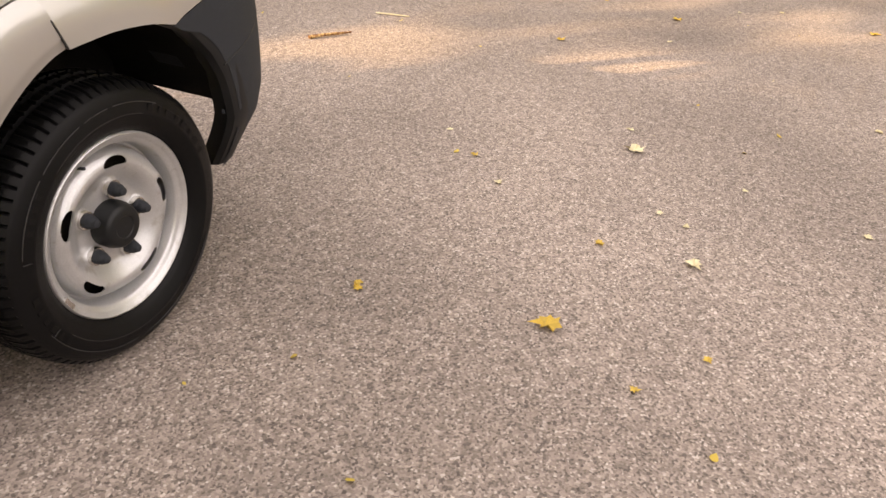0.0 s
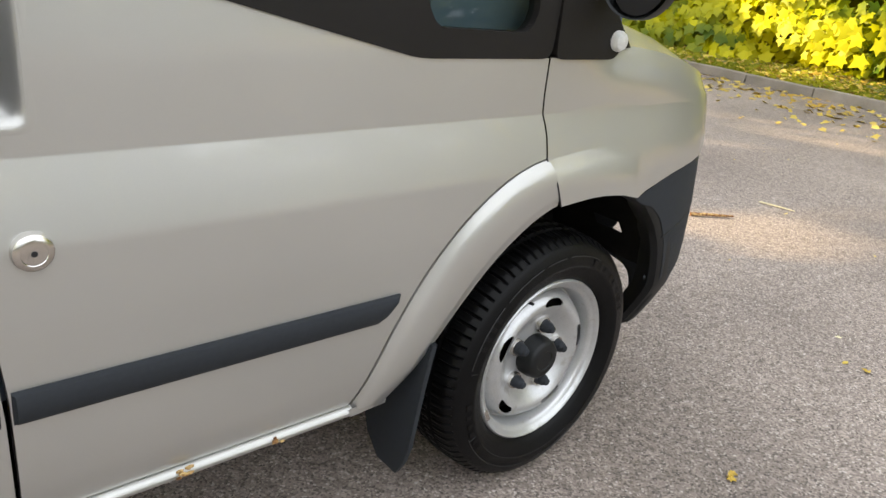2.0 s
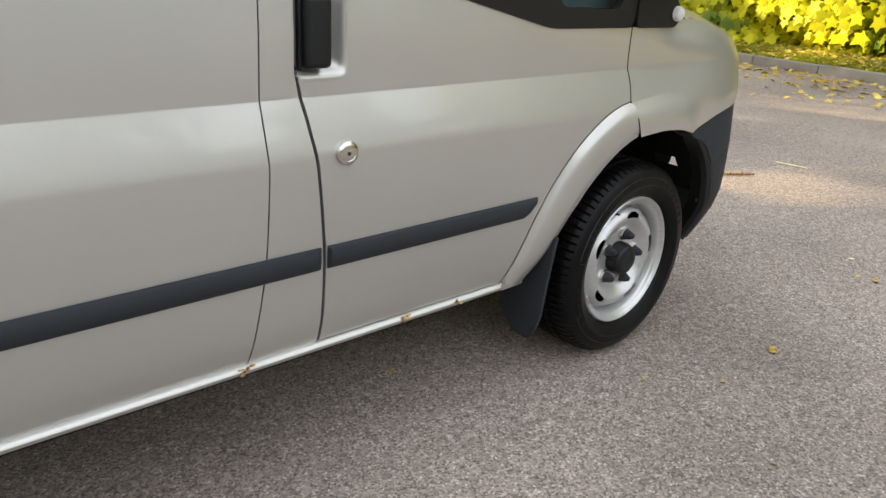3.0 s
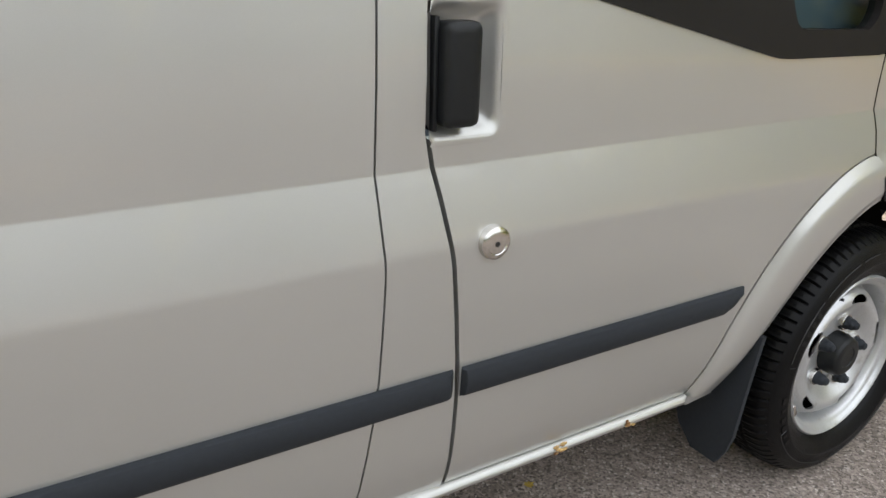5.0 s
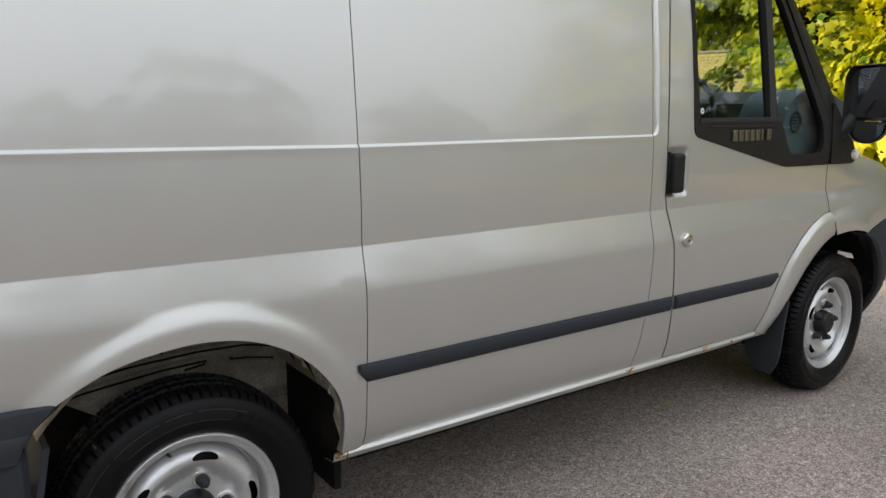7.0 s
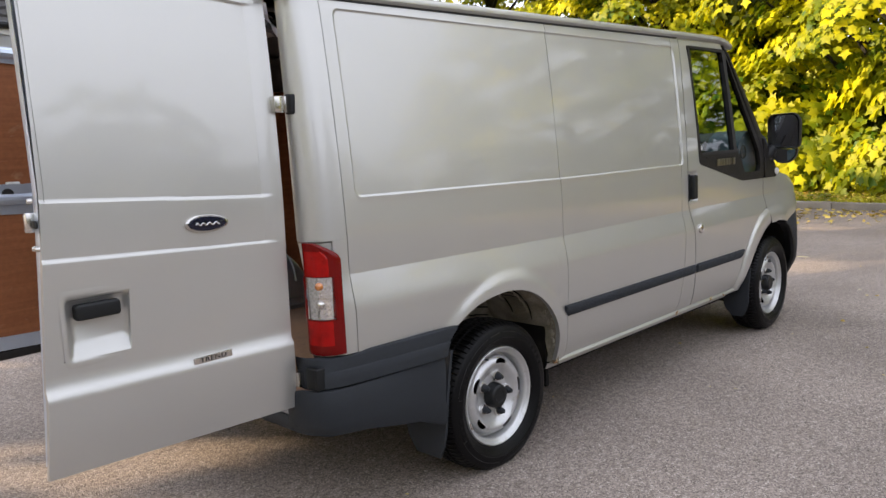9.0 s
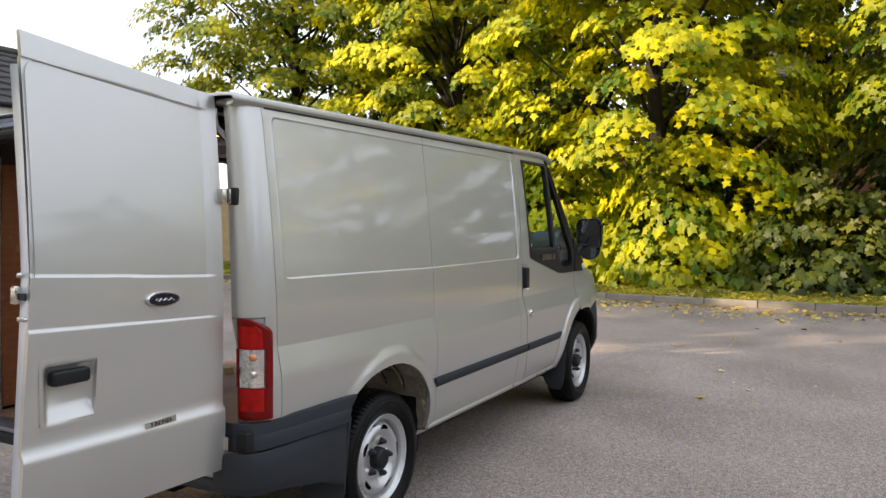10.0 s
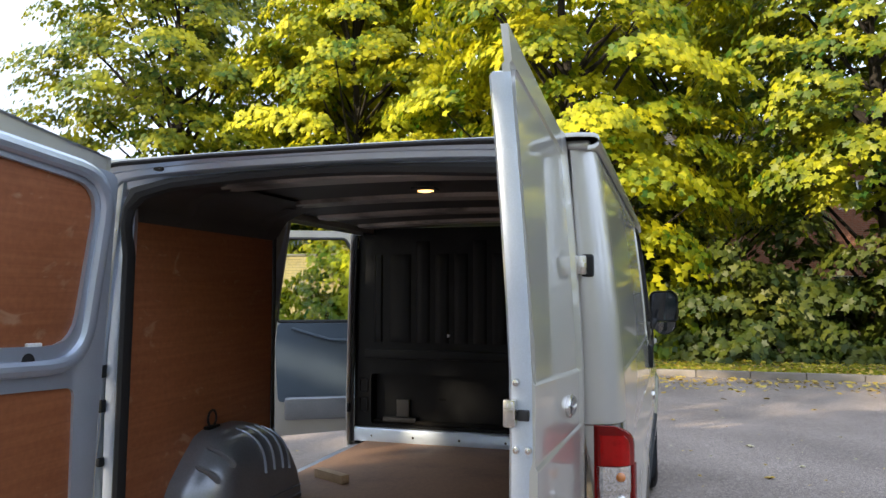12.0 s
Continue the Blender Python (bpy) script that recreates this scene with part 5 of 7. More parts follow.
        for y, z in ((0.152, 1.285), (0.152, 1.165), (0.128, 1.165)):
            bm = bmesh.new()
            revolve(bm, [(0.001, -1.692), (0.006, -1.691), (0.008, -1.680)], 12, "x", (0, y, z))
            part("screw", bm, CHROME, rd)
        # handle pocket
        bm = bmesh.new()
        loops = []
        RIM2 = rounded([(-1.645, 0.872), (-1.462, 0.872), (-1.462, 1.034), (-1.645, 1.034)], 0.016, 3)
        for inset, depth in ((-0.014, 0.0005), (-0.006, -0.0008), (0.000, 0.001), (0.005, 0.006), (0.016, 0.024), (0.024, 0.030)):
            cx, cz = -1.5535, 0.953
            loops.append([bm.verts.new((cx + (u - cx) * (1 - inset / 0.0915), 0.107 + depth, cz + 0.010 * (inset > 0.01) + (w - cz) * (1 - inset / 0.06))) for u, w in RIM2])
        for a, b in zip(loops, loops[1:]):
            for k in range(len(a)):
                bm.faces.new((a[k], a[(k + 1) % len(a)], b[(k + 1) % len(a)], b[k]))
        bm.faces.new(loops[-1])
        part("handle_pocket", bm, PAINT, rd)
        bm = bmesh.new()
        box(bm, -1.622, -1.500, 0.092, 0.130, 0.972, 1.014, 0.012, 3)
        part("door_handle", bm, BLACK, rd, "black plastic door handle")
        # oval badge and model badge
        badge = tagged(new("badge"), "dark blue oval badge with a bright rim")
        badge.parent = rd
        for rx, rz, y, mat, nm in ((0.066, 0.027, 0.0965, CHROME, "badge_rim"), (0.060, 0.0225, 0.0935, BADGE, "badge_field")):
            bm = bmesh.new()
            rings = []
            for f, dy in ((0.02, -0.001), (0.90, 0.0), (1.0, 0.004), (1.0, 0.014)):
                rings.append([bm.verts.new((-1.222 + rx * f * math.cos(2 * math.pi * k / 40), y + dy, 1.191 + rz * f * math.sin(2 * math.pi * k / 40))) for k in range(40)])
            for a, b in zip(rings, rings[1:]):
                for k in range(40):
                    bm.faces.new((a[k], a[(k + 1) % 40], b[(k + 1) % 40], b[k]))
            bm.faces.new(rings[0])
            part(nm, bm, mat, badge)
        bm = bmesh.new()
        tube(bm, [(-1.258 + 0.072 * t, 0.0925, 1.190 + 0.0035 * math.sin(t * 24.0)) for t in steps(0, 1, 36)], 0.0024, 6)
        part("badge_mark", bm, CHROME, badge)
        plate = tagged(new("trim_badge"), "bright metal trim badge")
        plate.parent = rd
        plate.matrix_basis = pose(-1.335, 0.1268, 0.797, 0, -1.5, 0)
        bm = bmesh.new()
        box(bm, -0.067, 0.067, -0.002, 0.003, -0.0115, 0.0115, 0.0015)
        part("badge_plate", bm, CHROME, plate)
        cu = bpy.data.curves.new("letters", "FONT")
        cu.body, cu.size, cu.extrude, cu.align_x, cu.align_y, cu.space_character = "TREND", 0.021, 0.0008, "CENTER", "CENTER", 1.15
        letters = new("letters", cu)
        letters.data.materials.append(BLACK)
        letters.parent = plate
        letters.matrix_basis = pose(0, -0.0032, 0, 90, 0, 0)
        letters.scale = (1.25, 1, 1)
    # hinges
    for z in (1.543, 0.648):
        hinge = tagged(new("hinge"), "bright metal hinge in a black socket")
        hinge.parent = rd
        bm = bmesh.new()
        y = flank(-0.78, z, False) + 0.045 if z > 1 else 0.065
        lo = [(-0.985, 0.090 + 0.02 * (z > 1)), (-0.950, 0.084 + 0.02 * (z > 1)), (-0.925, y), (-0.915, y + 0.01)]
        rows = [[flip((x, yy, z + dz), side) for x, yy in lo] for dz in (-0.022, -0.010, 0.010, 0.022)]
        grid(bm, rows)
        hem(bm, (0.0, -0.02 if side else 0.02, 0))
        part("hinge_leaf", bm, CHROME, hinge)
        bm = bmesh.new()
        tube(bm, [flip((-0.952, 0.085 + 0.02 * (z > 1), z - 0.026), side), flip((-0.952, 0.085 + 0.02 * (z > 1), z + 0.026), side)], 0.011, 12)
        part("hinge_pin", bm, CHROME, hinge)
        bm = bmesh.new()
        dy = 0.018 * (z > 1)
        for xa, xb in ((-0.990, -0.958), (-0.945, -0.918)):
            ya, yb = 0.070 + dy, 0.105 + dy
            if side:
                ya, yb = WIDE - 0.105 - dy - 0.04, WIDE - 0.070 - dy - 0.04
            box(bm, xa, xb, ya, yb, z - 0.026, z + 0.026, 0.006)
        part("hinge_block", bm, CHROME, hinge)
        if z > 1:
            bm = bmesh.new()
            yy = flank(-0.78, z, False)
            box(bm, -0.934, -0.905, *sorted(((WIDE - yy - 0.050) if side else yy + 0.012, (WIDE - yy - 0.012) if side else yy + 0.050)), z - 0.032, z + 0.032, 0.010, 3)
            part("hinge_socket", bm, BLACK, hinge)
    return rd


make_rear_door(0)
left_door = make_rear_door(1)
left_door.matrix_basis = pose(-1.035, WIDE - 0.150, 0) @ pose(0, 0, 0, 0, 0, 3.0) @ pose(0.95, -WIDE + 0.10, 0)

# ---- load space ----
FLOOR = 0.50
bm = bmesh.new()
box(bm, -0.885, 1.585, 0.45, WIDE - 0.14, FLOOR - 0.015, FLOOR + 0.003, 0.002)
for xa, xb in ((-0.885, -0.445), (0.445, 1.585)):
    box(bm, xa, xb, 0.16, 0.45, FLOOR - 0.015, FLOOR + 0.003, 0.002)
part("load_floor", bm, PLYFLOOR, van, "worn brown plywood load floor")
bm = bmesh.new()
box(bm, -0.80, 0.245, WIDE - 0.165, WIDE - 0.155, FLOOR + 0.02, 1.735, 0.003)
part("side_lining", bm, PLY, van, "brown plywood side lining")
bm = bmesh.new()
box(bm, 0.55, 1.585, 0.135, 0.145, FLOOR + 0.02, 1.735, 0.003)
box(bm, -0.80, 0.55, 0.135, 0.145, 0.95, 1.735, 0.003)
part("side_lining", bm, PLY, van, "brown plywood side lining")
for side in (0, 1):
    bm = bmesh.new()
    rows = []
    for x in steps(-0.88, 0.25 if side else 1.585, 20):
        w = 0.012 * (math.sin(x * 9.0) > 0.6)
        rows.append([flip(p, side) for p in ((x, 0.128, 1.728), (x, 0.150 + w, 1.745), (x, 0.180 + w, 1.775), (x, 0.225 + w, 1.815), (x, 0.30, 1.86), (x, 0.36, 1.885))])
    grid(bm, rows)
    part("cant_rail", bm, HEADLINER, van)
for x in (-0.50, 0.10, 0.70, 1.28):
    bm = bmesh.new()
    rows = []
    for t in steps(0, 1, 16):
        y = 0.27 + (WIDE - 0.54) * t
        z = 1.872 + 0.03 * (1 - (2 * t - 1) ** 2)
        rows.append([(x - 0.085, y, z + 0.022), (x - 0.070, y, z - 0.004), (x - 0.03, y, z - 0.008), (x, y, z - 0.003), (x + 0.03, y, z - 0.008), (x + 0.070, y, z - 0.004), (x + 0.085, y, z + 0.022)])
    grid(bm, rows)
    part("roof_bow", bm, BOW, van)
bm = bmesh.new()
rows = [[(x, 0.22 + (WIDE - 0.44) * t, 1.893 + 0.03 * (1 - (2 * t - 1) ** 2)) for t in steps(0, 1, 12)] for x in steps(-0.90, 2.2, 8)]
grid(bm, rows)
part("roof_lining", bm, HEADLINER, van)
# gussets where the roof bows meet the left wall
for x in (-0.50, 0.10):
    bm = bmesh.new()
    grid(bm, [[flip((x + d * k, y, z), 1) for d, k, lift in ((-0.05, 1, 0), (-0.012, 1, 0.010), (0.012, 1, 0.010), (0.05, 1, 0)) for y, z in ((a + lift, b - lift * 0.4),)] for k, a, b in ((0.35, 0.145, 1.738), (0.5, 0.178, 1.768), (0.9, 0.230, 1.815), (1.3, 0.305, 1.858))])
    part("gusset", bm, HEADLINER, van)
dome = tagged(new("dome_lamp"), "small lit interior lamp on the roof of the load space")
dome.parent = van
bm = bmesh.new()
box(bm, -0.30, -0.22, 0.79, 0.89, 1.878, 1.894, 0.005)
part("lamp_base", bm, HEADLINER, dome)
GLOW = bpy.data.materials.new("lamp_glow")
GLOW.use_nodes = True
GLOW.node_tree.nodes["Principled BSDF"].inputs["Emission Color"].default_value = (1.0, 0.50, 0.14, 1)
GLOW.node_tree.nodes["Principled BSDF"].inputs["Emission Strength"].default_value = 2.6
bm = bmesh.new()
bmesh.ops.create_uvsphere(bm, u_segments=16, v_segments=8, radius=1.0, matrix=Matrix.LocRotScale((-0.26, 0.84, 1.876), None, (0.024, 0.034, 0.010)))
part("lamp_lens", bm, GLOW, dome)

# wheel box inside, with ribs and a lashing ring
box_thing = tagged(new("wheel_box"), "dark silver pressed wheel box with ribs")
box_thing.parent = van
bm = bmesh.new()
rows = []
SHAPE = [(float(np.interp(x, [-0.665, -0.41, -0.02, 0.34], [-0.57, -0.305, -0.09, 0.16])), h) for x, h in [(-0.665, 0.0), (-0.66, 0.10), (-0.652, 0.165), (-0.62, 0.215), (-0.54, 0.30), (-0.46, 0.375), (-0.41, 0.395), (-0.30, 0.40), (-0.02, 0.40), (0.12, 0.375), (0.22, 0.31), (0.30, 0.20), (0.335, 0.05), (0.34, 0.0)]]


def box_width(x):
    """The wheel box narrows towards its ends."""
    return 0.215 * (1 - max(0.0, (-0.40 - x) / 0.22) ** 2) ** 0.5


def on_box(x, a, lift=0.001):
    h = float(np.interp(x, [p[0] for p in SHAPE], [p[1] for p in SHAPE]))
    return Vector((x, WIDE - 0.158 - (box_width(x) + lift) * max(0.0, math.sin(a)) ** 0.42, FLOOR + (h + lift) * max(0.0, math.cos(a)) ** 0.32))


for x in steps(SHAPE[0][0], SHAPE[-1][0], 40):
    rows.append([on_box(x, a, 0.0) for a in steps(0, math.pi / 2, 20)])
grid(bm, rows)
part("box_shell", bm, INNER_DARK, box_thing)
for x in (-0.20, -0.13, -0.06, 0.0):
    bm = bmesh.new()
    tube(bm, [on_box(x + 0.03 * t, 0.45 + 1.02 * t) for t in steps(0, 1, 10)], 0.0035, 6)
    part("rib", bm, INNER, box_thing)
for x in (-0.46, -0.385):
    bm = bmesh.new()
    tube(bm, [on_box(x, a) for a in steps(0.35, 1.15, 8)], [0.006] + [0.011] * 7 + [0.006], 8)
    part("rib", bm, INNER_DARK, box_thing)
for z in (0.03, 0.07):
    bm = bmesh.new()
    rim = []
    for x in steps(-0.565, 0.145, 24):
        a = math.acos(min(1.0, (z / max(z, float(np.interp(x, [p[0] for p in SHAPE], [p[1] for p in SHAPE])))) ** (1 / 0.32)))
        rim.append(on_box(x, a, 0.0))
    tube(bm, rim, 0.0045, 6)
    part("skirt_line", bm, INNER_DARK, box_thing)
bm = bmesh.new()
ring = [(-0.27 + 0.028 * math.cos(a), WIDE - 0.20, FLOOR + 0.44 + 0.036 * math.sin(a)) for a in steps(0, 2 * math.pi, 16)]
tube(bm, ring, 0.006, 6)
box(bm, -0.31, -0.23, WIDE - 0.22, WIDE - 0.18, FLOOR + 0.395, FLOOR + 0.41, 0.004)
part("lashing_ring", bm, BLACK, box_thing, "black metal lashing ring")

# bulkhead between load space and cab
bulkhead = tagged(new("bulkhead"), "black painted ribbed metal bulkhead with a grey foot rail")
bulkhead.parent = van
bm = bmesh.new()
mouth = rounded([(0.90, 0.615), (1.775, 0.615), (1.775, 0.955), (0.90, 0.955)], 0.03, 3)
fill2d(bm, [(0.14, FLOOR - 0.03), (WIDE - 0.035, FLOOR - 0.03), (WIDE - 0.035, 1.70), (WIDE - 0.09, 1.90), (0.14, 1.90)], [mouth], lambda u, w: Vector((1.596, u, w)))
hem(bm, (0.03, 0, 0))
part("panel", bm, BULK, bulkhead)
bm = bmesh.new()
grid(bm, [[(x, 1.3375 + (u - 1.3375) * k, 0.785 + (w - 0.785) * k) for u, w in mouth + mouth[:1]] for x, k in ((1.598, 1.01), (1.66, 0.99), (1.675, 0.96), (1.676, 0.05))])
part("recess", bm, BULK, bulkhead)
for z0, z1 in ((0.70, 0.79), (0.83, 0.92)):
    bm = bmesh.new()
    loop = rounded([(1.805, z0), (1.87, z0), (1.87, z1), (1.805, z1)], 0.015, 3)
    tube(bm, [(1.594, u, w) for u, w in loop + loop[:1]], 0.006, 6)
    part("bracket", bm, BULK, bulkhead)
bm = bmesh.new()
box(bm, 1.62, 1.668, 1.50, 1.66, 0.63, 0.66, 0.006)
box(bm, 1.64, 1.668, 1.55, 1.60, 0.66, 0.78, 0.006)
part("jack_clamp", bm, HEADLINER, bulkhead, "dark metal clamp in the recess")
for k in range(12):
    y = 0.32 + 0.125 * k
    bm = bmesh.new()
    z0, z1 = (1.17, 1.72) if k % 3 else (1.17, 1.80)
    rows = []
    for z in (z0, z0 + 0.02, z0 + 0.05, z1 - 0.05, z1 - 0.02, z1):
        e = 0.4 if z in (z0, z1) else 1.0
        rows.append([(1.596, y - 0.045, z), (1.596 - 0.010 * e, y - 0.032, z), (1.596 - 0.012 * e, y, z), (1.596 - 0.010 * e, y + 0.032, z), (1.596, y + 0.045, z)])
    grid(bm, rows)
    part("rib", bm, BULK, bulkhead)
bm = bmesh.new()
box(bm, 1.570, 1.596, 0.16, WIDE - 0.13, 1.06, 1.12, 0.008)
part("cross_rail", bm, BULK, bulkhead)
for y0, y1 in ((0.28, 0.82),):
    bm = bmesh.new()
    pan = rounded([(y0, 0.64), (y1, 0.64), (y1, 0.98), (y0, 0.98)], 0.05, 4)
    tube(bm, [(1.593, a, b) for a, b in pan + pan[:1]], 0.010, 6)
    part("swage", bm, BULK, bulkhead)
bm = bmesh.new()
rows = [[(1.565, y, FLOOR + 0.003), (1.565, y, FLOOR + 0.075), (1.573, y, FLOOR + 0.090), (1.596, y, FLOOR + 0.095)] for y in steps(0.17, WIDE - 0.045, 14)]
grid(bm, rows)
part("foot_rail", bm, INNER, bulkhead)
for y in (0.6, 0.9, 1.2, 1.5, 1.75):
    bm = bmesh.new()
    revolve(bm, [(0.001, 1.561), (0.006, 1.561), (0.008, 1.565)], 10, "x", (0, y, FLOOR + 0.04))
    part("screw", bm, ROTOR, bulkhead)
bm = bmesh.new()
revolve(bm, [(0.001, 1.589), (0.011, 1.589), (0.012, 1.596)], 14, "x", (0, 1.28, 1.22))
part("label_disc", bm, WHITE, bulkhead)

# side door opening on the left: pillars, sill and rail
bm = bmesh.new()
rows = [[(0.246, WIDE - 0.167, z), (0.285 + 0.02 * math.sin(3 * z), WIDE - 0.163, z), (0.36, WIDE - 0.11, z), (0.425, WIDE - 0.03 - 0.12 * smooth((z - 0.98) / 0.9), z)] for z in steps(FLOOR, 1.82, 10)]
grid(bm, rows)
part("side_jamb", bm, INNER, van)
bm = bmesh.new()
tube(bm, [(0.262, WIDE - 0.168, z) for z in steps(FLOOR, 1.80, 6)], 0.014, 6)
part("side_seal", bm, SEAL, van)
bm = bmesh.new()
lean = lambda z: WIDE - 0.3 * flank(1.3, z, False)
rows = [[(1.625, lean(z) + 0.012, z), (1.560, lean(z) + 0.010, z), (1.520, lean(z) + 0.002, z), (1.512, lean(z) - 0.010, z), (1.522, lean(z) - 0.020, z), (1.592, lean(z) - 0.024, z)] for z in steps(FLOOR - 0.1, 1.88, 12)]
grid(bm, rows)
hem(bm, (0.01, 0, 0))
part("side_pillar", bm, PAINT, van)
bm = bmesh.new()
tube(bm, [(1.560, lean(z) - 0.030, z) for z in steps(FLOOR, 1.84, 10)], 0.013, 8)
part("side_seal", bm, SEAL, van)
bm = bmesh.new()
box(bm, 1.500, 1.530, WIDE - 0.035, WIDE - 0.015, 0.70, 0.76, 0.006)
part("striker", bm, BLACK, van)
bm = bmesh.new()
box(bm, 0.40, 2.78, WIDE - 0.17, WIDE - 0.03, 0.38, FLOOR - 0.02, 0.01)
part("side_sill", bm, INNER, van)
bm = bmesh.new()
rows = [[(x, WIDE - flank(1.5, 1.84, False), 1.84), (x, WIDE - flank(1.5, 1.912, False), 1.915), (x, WIDE - 0.20, 1.90), (x, WIDE - 0.20, 1.845)] for x in steps(0.40, 2.34, 8)]
grid(bm, rows)
hem(bm, (0, -0.01, 0))
part("side_rail", bm, PAINT, van)

# offcut of wood lying on the load floor
bm = bmesh.new()
box(bm, -0.12, 0.12, -0.026, 0.026, 0, 0.05, 0.003)
wood = part("wood_block", bm, material("raw_wood", (0.50, 0.36, 0.22), rough=0.75, vary=0.2, scale=20.0), None)
tagged(wood, "short offcut of pale raw wood on the load floor", "wood block")
wood.matrix_basis = pose(0.50, 1.64, FLOOR + 0.003, 0, 0, 62)

# ---- passenger door, open ----
pd = tagged(new("passenger_door"), "silver passenger door standing open, blue grey trim inside")
pd.parent = van
pd.matrix_basis = pose(2.74, 2.0, 0, 0, 0, 119.5)
outer = rounded([(0.02, 0.42), (1.09, 0.37), (1.14, 1.05), (1.09, 2.005), (0.50, 2.01), (0.03, 1.24)], 0.05, 4)
win = rounded([(1.065, 1.275), (1.03, 1.940), (0.53, 1.945), (0.16, 1.275)], 0.03, 4)
bm = bmesh.new()
fill2d(bm, outer, [win], lambda u, w: Vector((u, 0.0, w)))
r = bmesh.ops.extrude_face_region(bm, geom=bm.faces[:])
bmesh.ops.translate(bm, verts=[v for v in r["geom"] if isinstance(v, bmesh.types.BMVert)], vec=(0, 0.07, 0))
part("door_shell", bm, PAINT, pd)
bm = bmesh.new()
card = rounded([(0.10, 0.66), (1.05, 0.64), (1.08, 1.05), (1.06, 1.265), (0.12, 1.255)], 0.04, 4)
fill2d(bm, card, [], lambda u, w: Vector((u, 0.0, w)))
r = bmesh.ops.extrude_face_region(bm, geom=bm.faces[:])
bmesh.ops.translate(bm, verts=[v for v in r["geom"] if isinstance(v, bmesh.types.BMVert)], vec=(0, 0.10, 0))
part("door_card", bm, TEAL, pd, "blue grey moulded door trim")
bm = bmesh.new()
box(bm, 0.16, 1.0, 0.06, 0.14, 0.50, 0.68, 0.03, 3)
part("door_pocket", bm, INNER_DARK, pd)
bm = bmesh.new()
tube(bm, [(0.15, 0.105, 1.16), (0.4, 0.12, 1.12), (0.65, 0.12, 1.13), (0.95, 0.105, 1.22)], 0.012, 6)
part("card_swage", bm, TEAL, pd)
bm = bmesh.new()
box(bm, 0.24, 0.34, 0.09, 0.125, 1.19, 1.24, 0.012, 3)
part("inner_handle", bm, BLACK, pd)
bm = bmesh.new()
fill2d(bm, win, [], lambda u, w: Vector((u, 0.035, w)))
pane = part("door_window", bm, GLASS, pd)
bm = bmesh.new()
tube(bm, [(u, 0.068, w) for u, w in win + win[:1]], 0.013, 6)
part("window_seal", bm, SEAL, pd)
pane.visible_shadow = False

# ---- cab ----
bm = bmesh.new()
rows = []
for t in steps(0, 1, 10):
    y = 0.10 + (WIDE - 0.2) * t
    rows.append([(2.62, y, 0.80), (2.56, y, 1.00), (2.54, y, 1.24), (2.59, y, 1.345), (2.70, y, 1.395), (2.86, y, 1.395), (3.02, y, 1.35), (3.12, y, 1.22)])
grid(bm, rows)
part("dashboard", bm, DASH, van, "dark grey dashboard")
bm = bmesh.new()
end = rounded([(2.56, 0.80), (2.53, 1.00), (2.515, 1.24), (2.56, 1.35), (2.68, 1.405), (2.86, 1.40), (3.02, 1.35), (3.10, 1.20), (3.10, 0.80)], 0.05, 3)
fill2d(bm, end, [], lambda u, w: Vector((u, 0.098, w)))
hem(bm, (0, 0.22, 0))
part("dash_end", bm, TEAL, van, "blue grey end of the dashboard")
vent = tagged(new("air_vent"), "round dark air vent")
vent.parent = van
bm = bmesh.new()
revolve(bm, [(0.001, 0.004), (0.030, 0.004), (0.034, -0.004), (0.040, -0.006), (0.044, 0.0)], 24, "y", (2.62, 0.096, 1.275))
part("vent_ring", bm, DASH, vent)
for k in range(4):
    bm = bmesh.new()
    z = 1.257 + 0.012 * k
    box(bm, 2.594, 2.646, 0.094, 0.099, z - 0.002, z + 0.002)
    part("vent_slat", bm, BLACK, vent)
bm = bmesh.new()
c = Vector((2.44, 0.58, 1.27))
u, w = Vector((0.35, 0, 0.94)).normalized(), Vector((0, 1, 0))
tube(bm, [c + (u * math.cos(a) + w * math.sin(a)) * 0.19 for a in steps(0, 2 * math.pi, 32)], 0.014, 8)
for a in (0.5 * math.pi, 1.5 * math.pi, math.pi):
    tube(bm, [c + Vector((0.03, 0, -0.01)), c + (u * math.cos(a) + w * math.sin(a)) * 0.185], 0.012, 6)
bmesh.ops.create_icosphere(bm, subdivisions=2, radius=1, matrix=Matrix.LocRotScale(c + Vector((0.03, 0, -0.01)), None, (0.035, 0.07, 0.06)))
part("steering_wheel", bm, BLACK, van, "black steering wheel")
for y in (0.52, 1.15):
    wdt = 0.24 if y < 1 else 0.40
    seat = tagged(new("cab_seat"), "dark blue cloth cab seat")
    seat.parent = van
    bm = bmesh.new()
    box(bm, 1.76, 2.24, y - wdt, y + wdt, 0.78, 0.94, 0.05, 3)
    part("cushion", bm, SEAT, seat)
    bm = bmesh.new()
    box(bm, 1.70, 1.80, y - wdt, y + wdt, 0.92, 1.46, 0.05, 3)
    part("backrest", bm, SEAT, seat)
    bm = bmesh.new()
    box(bm, 1.71, 1.79, y - 0.12, y + 0.12, 1.47, 1.64, 0.04, 3)
    part("headrest", bm, SEAT, seat)
bm = bmesh.new()
box(bm, 1.63, 2.70, 0.10, WIDE - 0.10, 0.60, 0.64, 0.01)
box(bm, 2.60, 2.66, 0.12, WIDE - 0.12, 0.60, 1.0, 0.01)
part("cab_floor", bm, DARK, van)
